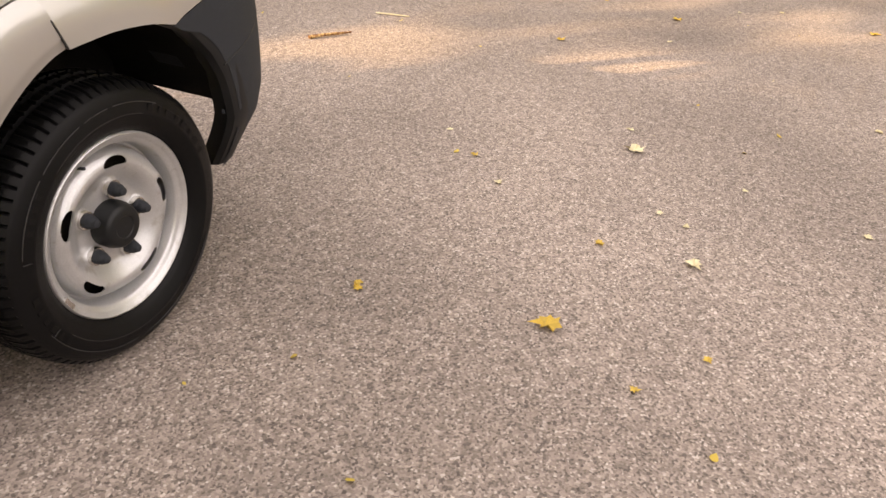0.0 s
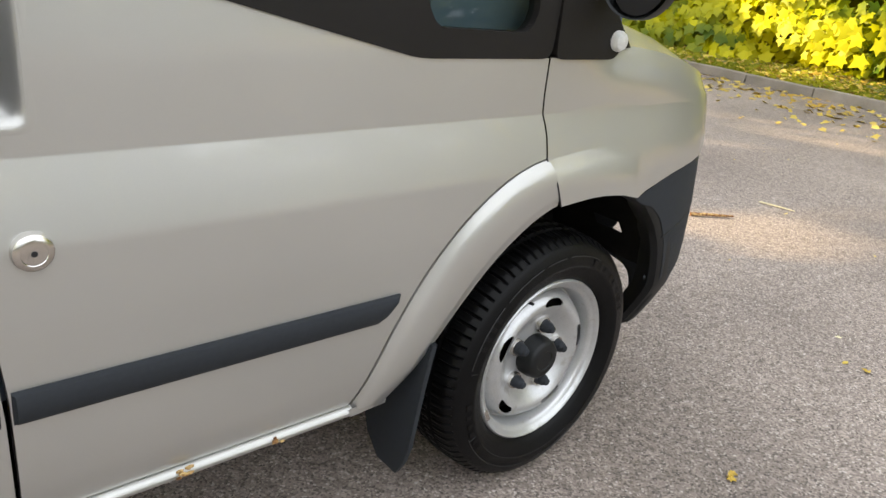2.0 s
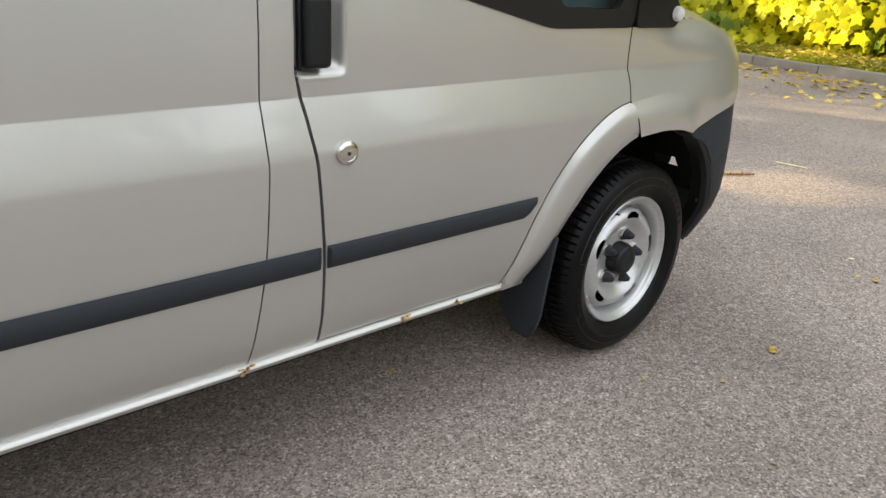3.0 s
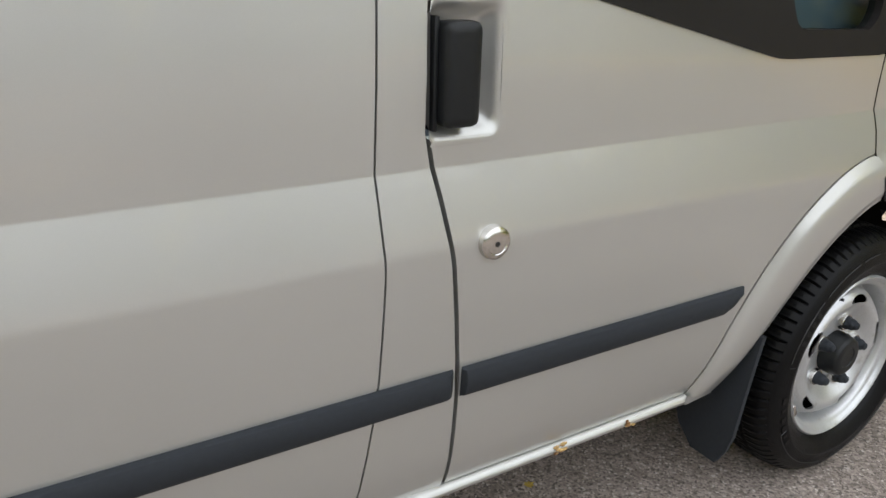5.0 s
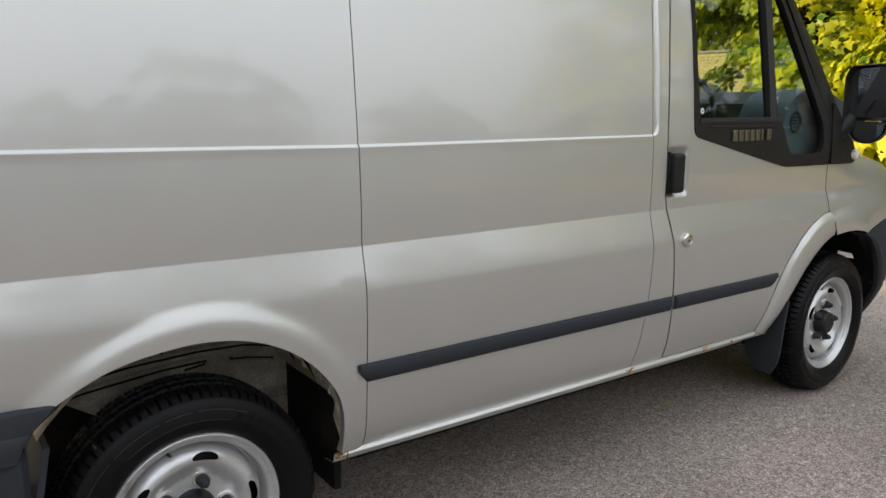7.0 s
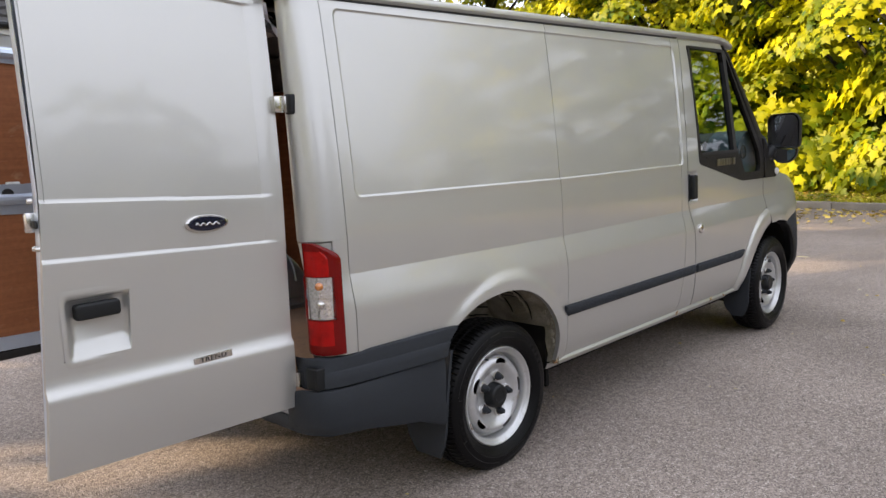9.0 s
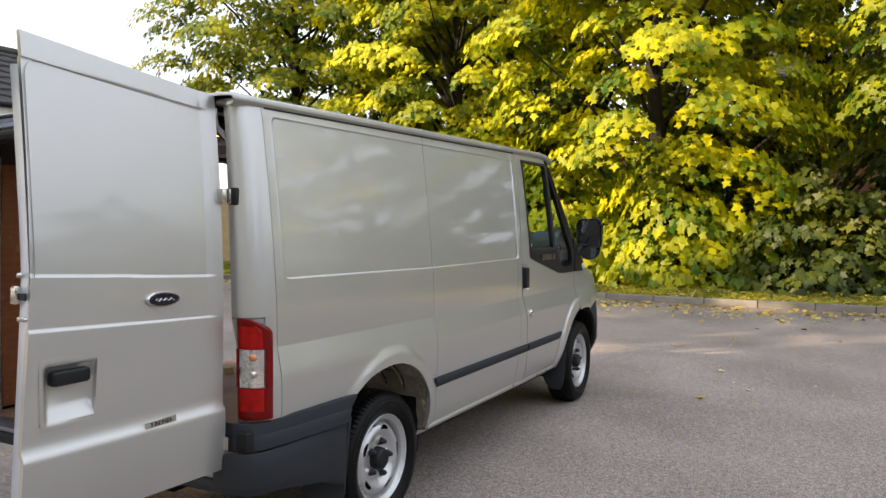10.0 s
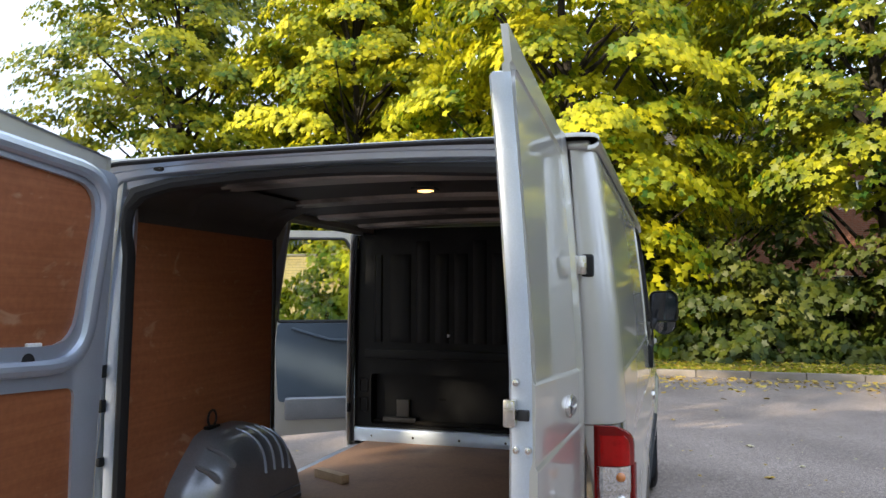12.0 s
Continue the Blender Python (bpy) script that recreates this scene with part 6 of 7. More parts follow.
# grey seat base and inner door lining
bm = bmesh.new()
box(bm, 1.74, 2.38, 0.062, 0.075, 0.60, 1.26, 0.01)
box(bm, 2.38, 2.76, 0.062, 0.075, 0.93, 1.12, 0.01)
part("door_lining", bm, TEAL, door)

# ---- door mirror ----
mir = tagged(new("door_mirror"), "black door mirror with a small lower wide-angle glass")
mir.parent = van
bm = bmesh.new()
rows = []
OUTL = rounded([(-0.165, 1.283), (0.040, 1.283), (0.045, 1.46), (0.02, 1.495), (-0.135, 1.50), (-0.168, 1.46)], 0.03, 4)
ctr = (-0.06, 1.39)
for x, f in ((2.900, 1.0), (2.905, 1.02), (2.93, 1.02), (2.97, 0.94), (2.995, 0.75), (3.005, 0.4)):
    rows.append([(x, ctr[0] + (a - ctr[0]) * f, ctr[1] + (b - ctr[1]) * f) for a, b in OUTL + OUTL[:1]])
grid(bm, rows)
bmesh.ops.remove_doubles(bm, verts=bm.verts, dist=0.0005)
part("mirror_shell", bm, BLACK, mir)
bm = bmesh.new()
fill2d(bm, [(ctr[0] + (a - ctr[0]) * 0.90, ctr[1] + (b - ctr[1]) * 0.90) for a, b in OUTL], [], lambda u, w: Vector((2.926 - (w - 1.38) * 0.06 + (u + 0.06) * 0.20, u, w)))
part("mirror_glass", bm, MIRROR, mir)
# the round lower glass in its own black cup
LOW = [(-0.066 + 0.088 * math.cos(a), 1.276 + 0.092 * math.sin(a)) for a in steps(-math.pi, 0.0, 18)]
bm = bmesh.new()
rows = []
for x, f in ((2.904, 1.0), (2.900, 1.04), (2.925, 1.05), (2.955, 0.85), (2.965, 0.4)):
    rows.append([(x, -0.066 + (a + 0.066) * f, 1.280 + (b - 1.276) * f) for a, b in LOW])
grid(bm, rows)
part("lower_cup", bm, BLACK, mir)
bm = bmesh.new()
fill2d(bm, [(-0.066 + (a + 0.066) * 0.95, 1.279 + (b - 1.276) * 0.94) for a, b in LOW], [], lambda u, w: Vector((2.906 + (u + 0.066) * 0.12 - (w - 1.24) * 0.05, u, w)))
part("wide_angle_glass", bm, MIRROR, mir)
bm = bmesh.new()
tube(bm, [(2.87, 0.080, 1.205), (2.895, 0.045, 1.235), (2.93, 0.005, 1.290)], [0.045, 0.036, 0.030], 12)
part("mirror_arm", bm, BLACK, mir)

# ---- ground ----
def tarmac():
    m = bpy.data.materials.new("tarmac")
    m.use_nodes = True
    nt = m.node_tree
    p = nt.nodes["Principled BSDF"]
    coord = nt.nodes.new("ShaderNodeTexCoord")
    stones = nt.nodes.new("ShaderNodeTexVoronoi")
    stones.inputs["Scale"].default_value = 165.0
    small = nt.nodes.new("ShaderNodeTexNoise")
    small.inputs["Scale"].default_value, small.inputs["Detail"].default_value = 28.0, 8.0
    big = nt.nodes.new("ShaderNodeTexNoise")
    big.inputs["Scale"].default_value, big.inputs["Detail"].default_value = 0.7, 5.0
    for n in (stones, small, big):
        nt.links.new(coord.outputs["Object"], n.inputs["Vector"])
    tone = nt.nodes.new("ShaderNodeValToRGB")
    e = tone.color_ramp.elements
    e[0].position, e[0].color = 0.0, (0.105, 0.088, 0.078, 1)
    e[1].position, e[1].color = 1.0, (0.52, 0.46, 0.42, 1)
    for pos, c in ((0.25, (0.205, 0.171, 0.151, 1)), (0.68, (0.300, 0.249, 0.219, 1)), (0.92, (0.372, 0.312, 0.275, 1))):
        k = tone.color_ramp.elements.new(pos)
        k.color = c
    sep = nt.nodes.new("ShaderNodeSeparateColor")
    nt.links.new(stones.outputs["Color"], sep.inputs[0])
    nt.links.new(sep.outputs[0], tone.inputs["Fac"])
    mul = nt.nodes.new("ShaderNodeMix")
    mul.data_type, mul.blend_type = "RGBA", "MULTIPLY"
    mul.inputs["Factor"].default_value = 1.0
    r1 = nt.nodes.new("ShaderNodeMapRange")
    r1.inputs["From Min"].default_value, r1.inputs["From Max"].default_value = 0.3, 0.7
    r1.inputs["To Min"].default_value, r1.inputs["To Max"].default_value = 0.78, 1.2
    nt.links.new(big.outputs["Fac"], r1.inputs["Value"])
    r2 = nt.nodes.new("ShaderNodeMapRange")
    r2.inputs["From Min"].default_value, r2.inputs["From Max"].default_value = 0.3, 0.7
    r2.inputs["To Min"].default_value, r2.inputs["To Max"].default_value = 0.82, 1.18
    nt.links.new(small.outputs["Fac"], r2.inputs["Value"])
    mm = nt.nodes.new("ShaderNodeMath")
    mm.operation = "MULTIPLY"
    nt.links.new(r1.outputs["Result"], mm.inputs[0])
    nt.links.new(r2.outputs["Result"], mm.inputs[1])
    nt.links.new(tone.outputs["Color"], mul.inputs[6])
    nt.links.new(mm.outputs[0], mul.inputs[7])
    nt.links.new(mul.outputs[2], p.inputs["Base Color"])
    p.inputs["Roughness"].default_value = 0.85
    p.inputs["Specular IOR Level"].default_value = 0.3
    b = nt.nodes.new("ShaderNodeBump")
    b.inputs["Strength"].default_value, b.inputs["Distance"].default_value = 0.6, 0.004
    hh = nt.nodes.new("ShaderNodeMath")
    hh.operation = "SUBTRACT"
    nt.links.new(small.outputs["Fac"], hh.inputs[0])
    nt.links.new(stones.outputs["Distance"], hh.inputs[1])
    nt.links.new(hh.outputs[0], b.inputs["Height"])
    nt.links.new(b.outputs["Normal"], p.inputs["Normal"])
    return m


TARMAC = tarmac()
KERB = material("kerb_concrete", (0.25, 0.22, 0.185), rough=0.9, vary=0.25, scale=6.0, fine=90.0, bump=0.4, bump_scale=150.0, random_hue=0.12, second=(0.18, 0.16, 0.12), second_at=(0.52, 0.7), second_scale=3.0)
GRASS = material("grass_soil", (0.085, 0.105, 0.022), rough=0.95, vary=0.4, scale=5.0, fine=60.0, bump=0.8, bump_scale=60.0, second=(0.26, 0.20, 0.06), second_at=(0.44, 0.60), second_scale=2.0)
BLADE = leaf_material("grass_blade", (0.16, 0.20, 0.015), (0.58, 0.52, 0.04), 0.4)
BARK = material("bark", (0.020, 0.016, 0.012), rough=0.95, vary=0.4, scale=6.0, fine=50.0, bump=0.9, bump_scale=30.0)
# leaf patches: autumn yellow and green, contrast raised to paint sunlit and shaded sprays
LEAF = leaf_material("maple_leaf", (0.036, 0.116, 0.004), (0.72, 0.66, 0.008), 0.40, (0.40, 0.60))
LEAF_GREEN = leaf_material("green_maple_leaf", (0.020, 0.076, 0.004), (0.50, 0.48, 0.008), 0.34, (0.44, 0.62))
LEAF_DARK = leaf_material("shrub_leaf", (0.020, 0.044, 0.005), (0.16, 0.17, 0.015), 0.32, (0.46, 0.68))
FALLEN = leaf_material("fallen_leaf", (0.42, 0.26, 0.04), (0.72, 0.58, 0.14), 0.15)
BRICK = material("brick", (0.26, 0.105, 0.06), rough=0.9, vary=0.3, scale=5.0, fine=70.0, bump=0.4, bump_scale=90.0, random_hue=0.25)
MORTAR = material("mortar", (0.24, 0.21, 0.18), rough=0.95, vary=0.2)
TILE = material("roof_tile", (0.036, 0.033, 0.032), rough=0.85, vary=0.3, scale=6.0, fine=60.0, second=(0.06, 0.055, 0.045), second_at=(0.5, 0.7), second_scale=2.0, random_hue=0.2)
TILE_WARM = material("roof_tile_brown", (0.16, 0.11, 0.075), rough=0.85, vary=0.3, scale=6.0, second=(0.20, 0.17, 0.11), second_at=(0.5, 0.7), second_scale=2.0)

KERB_X = 11.12
bm = bmesh.new()
xs = sorted(set([-220, -80, -30, -12, -6, -3, -1, 0, 1, 2, 3, 4, 6, 9, KERB_X, KERB_X + 0.1]))
ys = [-250, -80, -30, -12, -6, -3, -1, 0, 1, 3, 6, 12, 30, 80, 250]
grid(bm, [[(x, y, 0.0) for y in ys] for x in xs])
grid(bm, [[(x, y, -0.02) for y in ys] for x in (KERB_X + 0.1, 40, 250)])
ground = part("ground", bm, TARMAC, None)
tagged(ground, "worn pinkish grey tarmac of a car park", "ground", kind="structure")

verge = thing("verge", "strip of grass and soil behind a kerb, strewn with fallen leaves", "grass verge", kind="structure")
bm = bmesh.new()
rng = np.random.default_rng(5)
rows = []
for x in [KERB_X + 0.12, KERB_X + 0.2, KERB_X + 0.5, KERB_X + 0.9, KERB_X + 1.4, KERB_X + 2.0, KERB_X + 3.0, KERB_X + 5.0, KERB_X + 12, KERB_X + 40]:
    d = x - KERB_X
    rows.append([(x, y, 0.112 + 0.06 * smooth(d / 3) + (0.03 * noise.noise((x * 0.9, y * 0.9, 0)) if d > 0.15 else 0)) for y in [-60, -40] + steps(-24, 26, 60) + [40, 60]])
grid(bm, rows)
part("soil", bm, GRASS, verge)

kerb = thing("kerb", "row of pale concrete kerb stones along a grass verge", "kerb", kind="structure")
bm = bmesh.new()
box(bm, 0, 0.125, -0.447, 0.447, -0.05, 0.125, 0.018, 3)
stone = part("kerb_stone", bm, KERB, kerb)
stone.matrix_basis = pose(KERB_X, -20, 0)
for k in range(1, 50):
    o = stone.copy()
    scene.collection.objects.link(o)
    o.matrix_basis = pose(KERB_X + random.uniform(-0.006, 0.006), -20 + 0.905 * k, random.uniform(-0.006, 0.004), 0, 0, random.uniform(-0.4, 0.4))


# ---- leaves, made in bulk ----
def leaf_outline(lobes):
    """The outline of a leaf, stalk at the origin, pointing along +y."""
    if lobes == 5:
        pts = [(0, 0.06), (0.37, -0.03), (0.28, 0.20), (0.56, 0.45), (0.24, 0.56), (0, 1.0)]
    else:
        pts = [(0, 0), (0.20, 0.10), (0.30, 0.32), (0.24, 0.62), (0, 1.0)]
    left = [(-x, y) for x, y in reversed(pts[1:-1])]
    return np.array(pts + left)


def leaf_mesh(name, where, size, normal, spin, mat, lobes=5, fold=0.18, tips=None):
    """One mesh of many leaves: each a fan from its stalk, folded along the midrib."""
    out = leaf_outline(lobes)
    n, m = len(where), len(out)
    normal = normal / np.linalg.norm(normal, axis=1, keepdims=True)
    ref = np.where(np.abs(normal[:, 2:3]) < 0.95, np.array([[0.0, 0.0, 1.0]]), np.array([[1.0, 0.0, 0.0]]))
    a = np.cross(normal, ref)
    a /= np.linalg.norm(a, axis=1, keepdims=True)
    b = np.cross(normal, a)
    if tips is None:
        c, s = np.cos(spin)[:, None], np.sin(spin)[:, None]
        u, v = a * c + b * s, -a * s + b * c
    else:
        v = tips - normal * (tips * normal).sum(1, keepdims=True)
        v /= np.linalg.norm(v, axis=1, keepdims=True) + 1e-6
        u = np.cross(v, normal)
    pts = out
    lift = -fold * np.abs(pts[:, 0]) - 0.12 * (pts[:, 1] - 0.4) ** 2
    P = where[:, None, :] + size[:, None, None] * (pts[None, :, 0:1] * u[:, None, :] + (pts[None, :, 1:2] - 0.4) * v[:, None, :] + lift[None, :, None] * normal[:, None, :])
    verts = P.reshape(-1, 3)
    k = np.arange(m)
    tri = np.stack([np.zeros(m - 2, dtype=int), k[1:-1], k[2:]], axis=1)
    faces = (tri[None] + (np.arange(n) * m)[:, None, None]).reshape(-1, 3)
    me = bpy.data.meshes.new(name)
    me.vertices.add(len(verts))
    me.vertices.foreach_set("co", verts.astype(np.float32).ravel())
    me.loops.add(faces.size)
    me.loops.foreach_set("vertex_index", faces.astype(np.int32).ravel())
    me.polygons.add(len(faces))
    me.polygons.foreach_set("loop_start", np.arange(0, faces.size, 3, dtype=np.int32))
    me.update(calc_edges=True)
    me.materials.append(mat)
    return me


def crown_mesh(seed, clumps, leaves, mat, size=(0.15, 0.27), droop=0.5, lobes=5):
    """Leaves in drooping sprays about the ends of the twigs, lapping over one another, their tips outwards and down."""
    r = np.random.default_rng(seed)
    where, norm, tips = [], [], []
    for c, rad in clumps:
        k = max(10, int(leaves * rad ** 2))
        c = np.asarray(c)
        a, f = r.uniform(0, 2 * math.pi, k), np.sqrt(r.random(k))
        d = np.stack([np.cos(a), np.sin(a), np.zeros(k)], 1)
        q = d * (f * rad)[:, None]
        q[:, 2] = -droop * rad * f ** 2 + r.normal(size=k) * 0.10 * rad
        lean = c * np.array([1.0, 1.0, 0.0])
        lean = lean / (np.linalg.norm(lean) + 0.4)
        q[:, 2] -= 0.35 * (q @ lean)
        where.append(c + q)
        norm.append(np.array([0, 0, 0.50]) + 0.60 * d * f[:, None] + 0.85 * lean + r.normal(size=(k, 3)) * 0.26)
        tips.append(d * 0.8 + 0.5 * lean + np.array([0, 0, -0.5]) + r.normal(size=(k, 3)) * 0.45)
    where, norm, tips = np.vstack(where), np.vstack(norm), np.vstack(tips)
    n = len(where)
    return leaf_mesh("crown", where, r.uniform(*size, n), norm, None, mat, lobes, tips=tips)


def make_tree(seed, height, spread, base, label, leaves=260, clear=2.0, mat=None, count=190, droop=0.5, size=(0.125, 0.21)):
    """A maple: a tapered trunk, rising limbs and a crown of leaf sprays at their ends."""
    r = random.Random(seed)
    t = thing("tree", label, "tree", group="trees behind the kerb")
    bm = bmesh.new()
    lean = Vector((r.uniform(-0.05, 0.05), r.uniform(-0.05, 0.05), 1))
    top = height * 0.75
    tube(bm, [lean * (top * k / 8) + Vector((0.05 * math.sin(k * 1.3), 0.05 * math.cos(k * 1.7), 0)) for k in range(9)], [0.26 * (1 - 0.09 * k) for k in range(9)], 10)
    part("trunk", bm, BARK, t)
    bm = bmesh.new()
    clumps = []
    for k in range(count):
        f = (k + 0.5) / count
        z = clear + (height - clear) * (f ** 0.9)
        full = math.sin(math.pi * min(1.0, 0.20 + 0.80 * (z - clear) / (height - clear))) ** 0.55
        w = spread * full * (r.uniform(0.08, 1.0) ** 0.5)
        a = k * 2.399 + r.uniform(-0.5, 0.5)
        end = Vector((w * math.cos(a), w * math.sin(a), z + r.uniform(-0.4, 0.4)))
        clumps.append((end, r.uniform(0.45, 0.95) * (0.75 + 0.25 * spread / 3)))
        if k % 4 == 0:
            start = lean * max(0.8, min(top * 0.96, z - 0.95 * w))
            mid = start.lerp(end, 0.5) + Vector((r.uniform(-0.2, 0.2), r.uniform(-0.2, 0.2), 0.08 * w))
            tube(bm, [start, start.lerp(mid, 0.5) + Vector((0, 0, -0.05)), mid, mid.lerp(end, 0.55), end], [0.065, 0.05, 0.036, 0.022, 0.010], 6)
    part("branch", bm, BARK, t)
    me = crown_mesh(seed, clumps, leaves, mat or LEAF, size, droop)
    crown = new("crown", me)
    crown.parent = t
    t.matrix_basis = base
    return t


def make_shrub(seed, wide, high, base, label, leaves=300, mat=None, size=(0.12, 0.21)):
    r = random.Random(seed)
    s = thing("shrub", label, "shrub", group="shrubs behind the kerb")
    bm = bmesh.new()
    clumps = []
    for k in range(44):
        a, f = k * 2.399, math.sqrt((k + 0.5) / 44)
        z = high * (0.10 + 0.9 * (1 - f ** 2) * r.uniform(0.55, 1.0)) if k % 3 else high * r.uniform(0.06, 0.4)
        end = Vector((wide * f * math.cos(a) * 0.8, wide * f * math.sin(a), z))
        clumps.append((end, r.uniform(0.35, 0.62)))
        if k % 3 == 0:
            tube(bm, [Vector((end.x * 0.15, end.y * 0.15, 0)), Vector((end.x * 0.5, end.y * 0.5, z * 0.6)), end], [0.03, 0.02, 0.008], 5)
    part("stem", bm, BARK, s)
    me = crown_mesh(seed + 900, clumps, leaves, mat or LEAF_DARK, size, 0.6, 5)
    crown = new("foliage", me)
    crown.parent = s
    s.matrix_basis = base
    return s


LAB = "tall maple in early autumn, green and yellow leaves, behind the kerb"
tree_a = make_tree(1, 12.5, 4.2, pose(15.2, 2.0, 0.12), LAB)
tree_b = make_tree(2, 12.0, 4.4, pose(15.8, -5.0, 0.12), LAB, mat=LEAF_GREEN, clear=3.3)
tree_c = make_tree(3, 13.0, 5.2, pose(18.2, 15.4, 0.12), LAB, mat=LEAF_GREEN, clear=3.9)
for src, m in ((tree_a, pose(18.2, 8.8, 0.1, 0, 0, 310)), (tree_b, pose(21.5, -0.8, 0.1, 0, 0, 200)), (tree_a, pose(20.5, 5.5, 0.1, 0, 0, 160)),
               (tree_a, pose(21.5, 10.8, 0.1, 0, 0, 20))):
    copy_thing(src, m)
SLAB = "dense green shrub with broad leaves behind the kerb"
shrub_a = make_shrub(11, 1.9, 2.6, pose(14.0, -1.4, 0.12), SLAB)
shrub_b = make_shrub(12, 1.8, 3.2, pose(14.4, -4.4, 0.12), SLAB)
shrub_c = make_shrub(13, 1.9, 2.6, pose(14.2, 1.6, 0.12), "dense yellow green shrub with broad leaves behind the kerb", mat=LEAF)
for k, (x, y, a, s) in enumerate(((14.3, 4.6, 200, 1.1), (14.0, 7.6, 20, 1.0), (14.2, -7.4, 140, 1.1), (14.3, -10.4, 250, 1.0), (14.2, -13.6, 310, 1.15), (13.6, 9.2, 100, 0.62),
                                  (15.6, -2.9, 60, 1.2), (15.7, 0.2, 170, 1.2), (15.8, -6.2, 10, 1.25), (15.7, 3.2, 280, 1.2), (13.7, 11.6, 30, 0.6), (15.6, 6.4, 90, 1.2), (15.8, -9.4, 75, 1.2))):
    o = copy_thing(shrub_c if y > 1 else (shrub_a, shrub_b)[k % 2], pose(x, y, 0.1, 0, 0, a))
    o.scale = (s, s, s * 1.05)
for y, a, s in ((1.2, 30, 1.5), (4.0, 190, 1.35), (6.4, 80, 1.3)):
    o = copy_thing(shrub_c, pose(14.6, y, 0.1, 0, 0, a))
    o.scale = (1.2, 1.2, s)
for k, (y, sc) in enumerate(((8.6, 1.5), (10.9, 1.65), (13.4, 1.5))):
    o = copy_thing(shrub_c, pose(17.2, y, 0.1, 0, 0, 70 * k + 15))
    o.scale = (1.15, 1.15, sc * 1.25)
    tagged(o, "tall yellow green shrub hanging over a buff wall", "shrub", group="shrubs behind the wall")
for k, (x, y) in enumerate(((19.0, 2.4), (18.8, 6.2))):
    o = copy_thing((shrub_a, shrub_b)[k % 2], pose(x, y, 0.1, 0, 0, 65 * k))
    o.scale = (1.9, 1.9, 2.2)
    tagged(o, "tall dark green thicket under the maples", "shrub", group="thicket under the maples")
shrub_d = make_shrub(14, 1.9, 2.9, pose(-21, -22.0, 0), "dense green shrub at the other side of the car park", leaves=60, size=(0.26, 0.42))
shrub_d["group"] = "shrubs across the car park"
for k in range(8):
    o = copy_thing(shrub_d, pose(-15 + 4.3 * k, -23.0 + 1.8 * (k % 3), 0, 0, 0, 50 * k))
    o.scale = (2.4, 2.4, 1.4 + 0.5 * (k % 3))
    tagged(o, "tall dense thicket along the side of the car park", "shrub", group="thicket along the car park")
# unseen trees across the car park, behind the camera's way, added to dapple sunlight
SHADE = "tall maple out of view at the other side of the car park"
tree_d = make_tree(7, 12.5, 4.2, pose(-17, -18, 0), SHADE, leaves=34, count=110, clear=1.2, size=(0.30, 0.46))
tree_d["group"] = "trees across the car park"
tree_e = make_tree(9, 13.0, 4.0, pose(-16.5, 13.4, 0, 0, 0, 260), SHADE, leaves=80, count=76, clear=3.0, size=(0.26, 0.42))
tree_e["group"] = "trees across the car park"
for src, m in ((tree_e, pose(-10.2, 17.0, 0, 0, 0, 120) @ Matrix.Scale(0.90, 4)), (tree_e, pose(-8.2, 19.0, 0, 0, 0, 60) @ Matrix.Scale(0.84, 4)), (tree_e, pose(-11.5, 12.4, 0, 0, 0, 90) @ Matrix.Scale(0.80, 4)), (tree_e, pose(-18.5, 8.0, 0, 0, 0, 20)), (tree_d, pose(-18, 2.0, 0, 0, 0, 80)), (tree_d, pose(-17, -5, 0, 0, 0, 200)), (tree_d, pose(-18, -12, 0, 0, 0, 300)),
               (tree_d, pose(32, -30, 0, 0, 0, 33)), (tree_d, pose(17.5, -11.5, 0.1, 0, 0, 300))):
    o = copy_thing(src, m)
    tagged(o, SHADE, "tree", group="trees across the car park")

for k in range(9):
    o = copy_thing(shrub_d, pose(-22 + (k % 3), -18 + 4.2 * k, 0, 0, 0, 40 * k))
    tagged(o, "dense green shrub at the other side of the car park", "shrub", group="shrubs across the car park")
# grass tufts on the verge
r = np.random.default_rng(21)
n = 16000
gx = KERB_X + 0.16 + r.random(n) ** 1.4 * 3.2
gy = r.uniform(-18, 18, n)
gz = 0.10 + 0.06 * np.clip((gx - KERB_X) / 3, 0, 1)
nor = np.stack([r.normal(size=n), r.normal(size=n), 0.25 * np.ones(n)], 1)
me = leaf_mesh("grass", np.stack([gx, gy, gz + 0.02], 1), r.uniform(0.05, 0.11, n), nor, r.uniform(-0.5, 0.5, n) + math.pi / 2, BLADE, 1, 0.05)
tagged(new("grass", me), "short rough grass on the verge", "grass", kind="stuff")
# fallen leaves along the kerb and on the verge
n = 9500
gx = np.where(r.random(n) < 0.72, KERB_X + 0.15 + r.random(n) * 2.6, KERB_X - np.abs(r.normal(size=n)) * 0.9)
gy = r.uniform(-16, 16, n)
gz = np.where(gx > KERB_X, 0.13 + 0.05 * np.clip((gx - KERB_X) / 3, 0, 1), 0.012)
nor = np.stack([r.normal(size=n) * 0.4, r.normal(size=n) * 0.4, np.ones(n)], 1)
me = leaf_mesh("fallen_leaves", np.stack([gx, gy, gz], 1), r.uniform(0.04, 0.11, n), nor, r.uniform(0, 6.28, n), FALLEN)
tagged(new("fallen_leaves", me), "dry yellow and brown fallen leaves along the kerb", "fallen leaves", kind="stuff")
n = 420
gx, gy = r.uniform(-6, 11, n), r.uniform(-9, 9, n)
nor = np.stack([r.normal(size=n) * 0.3, r.normal(size=n) * 0.3, np.ones(n)], 1)
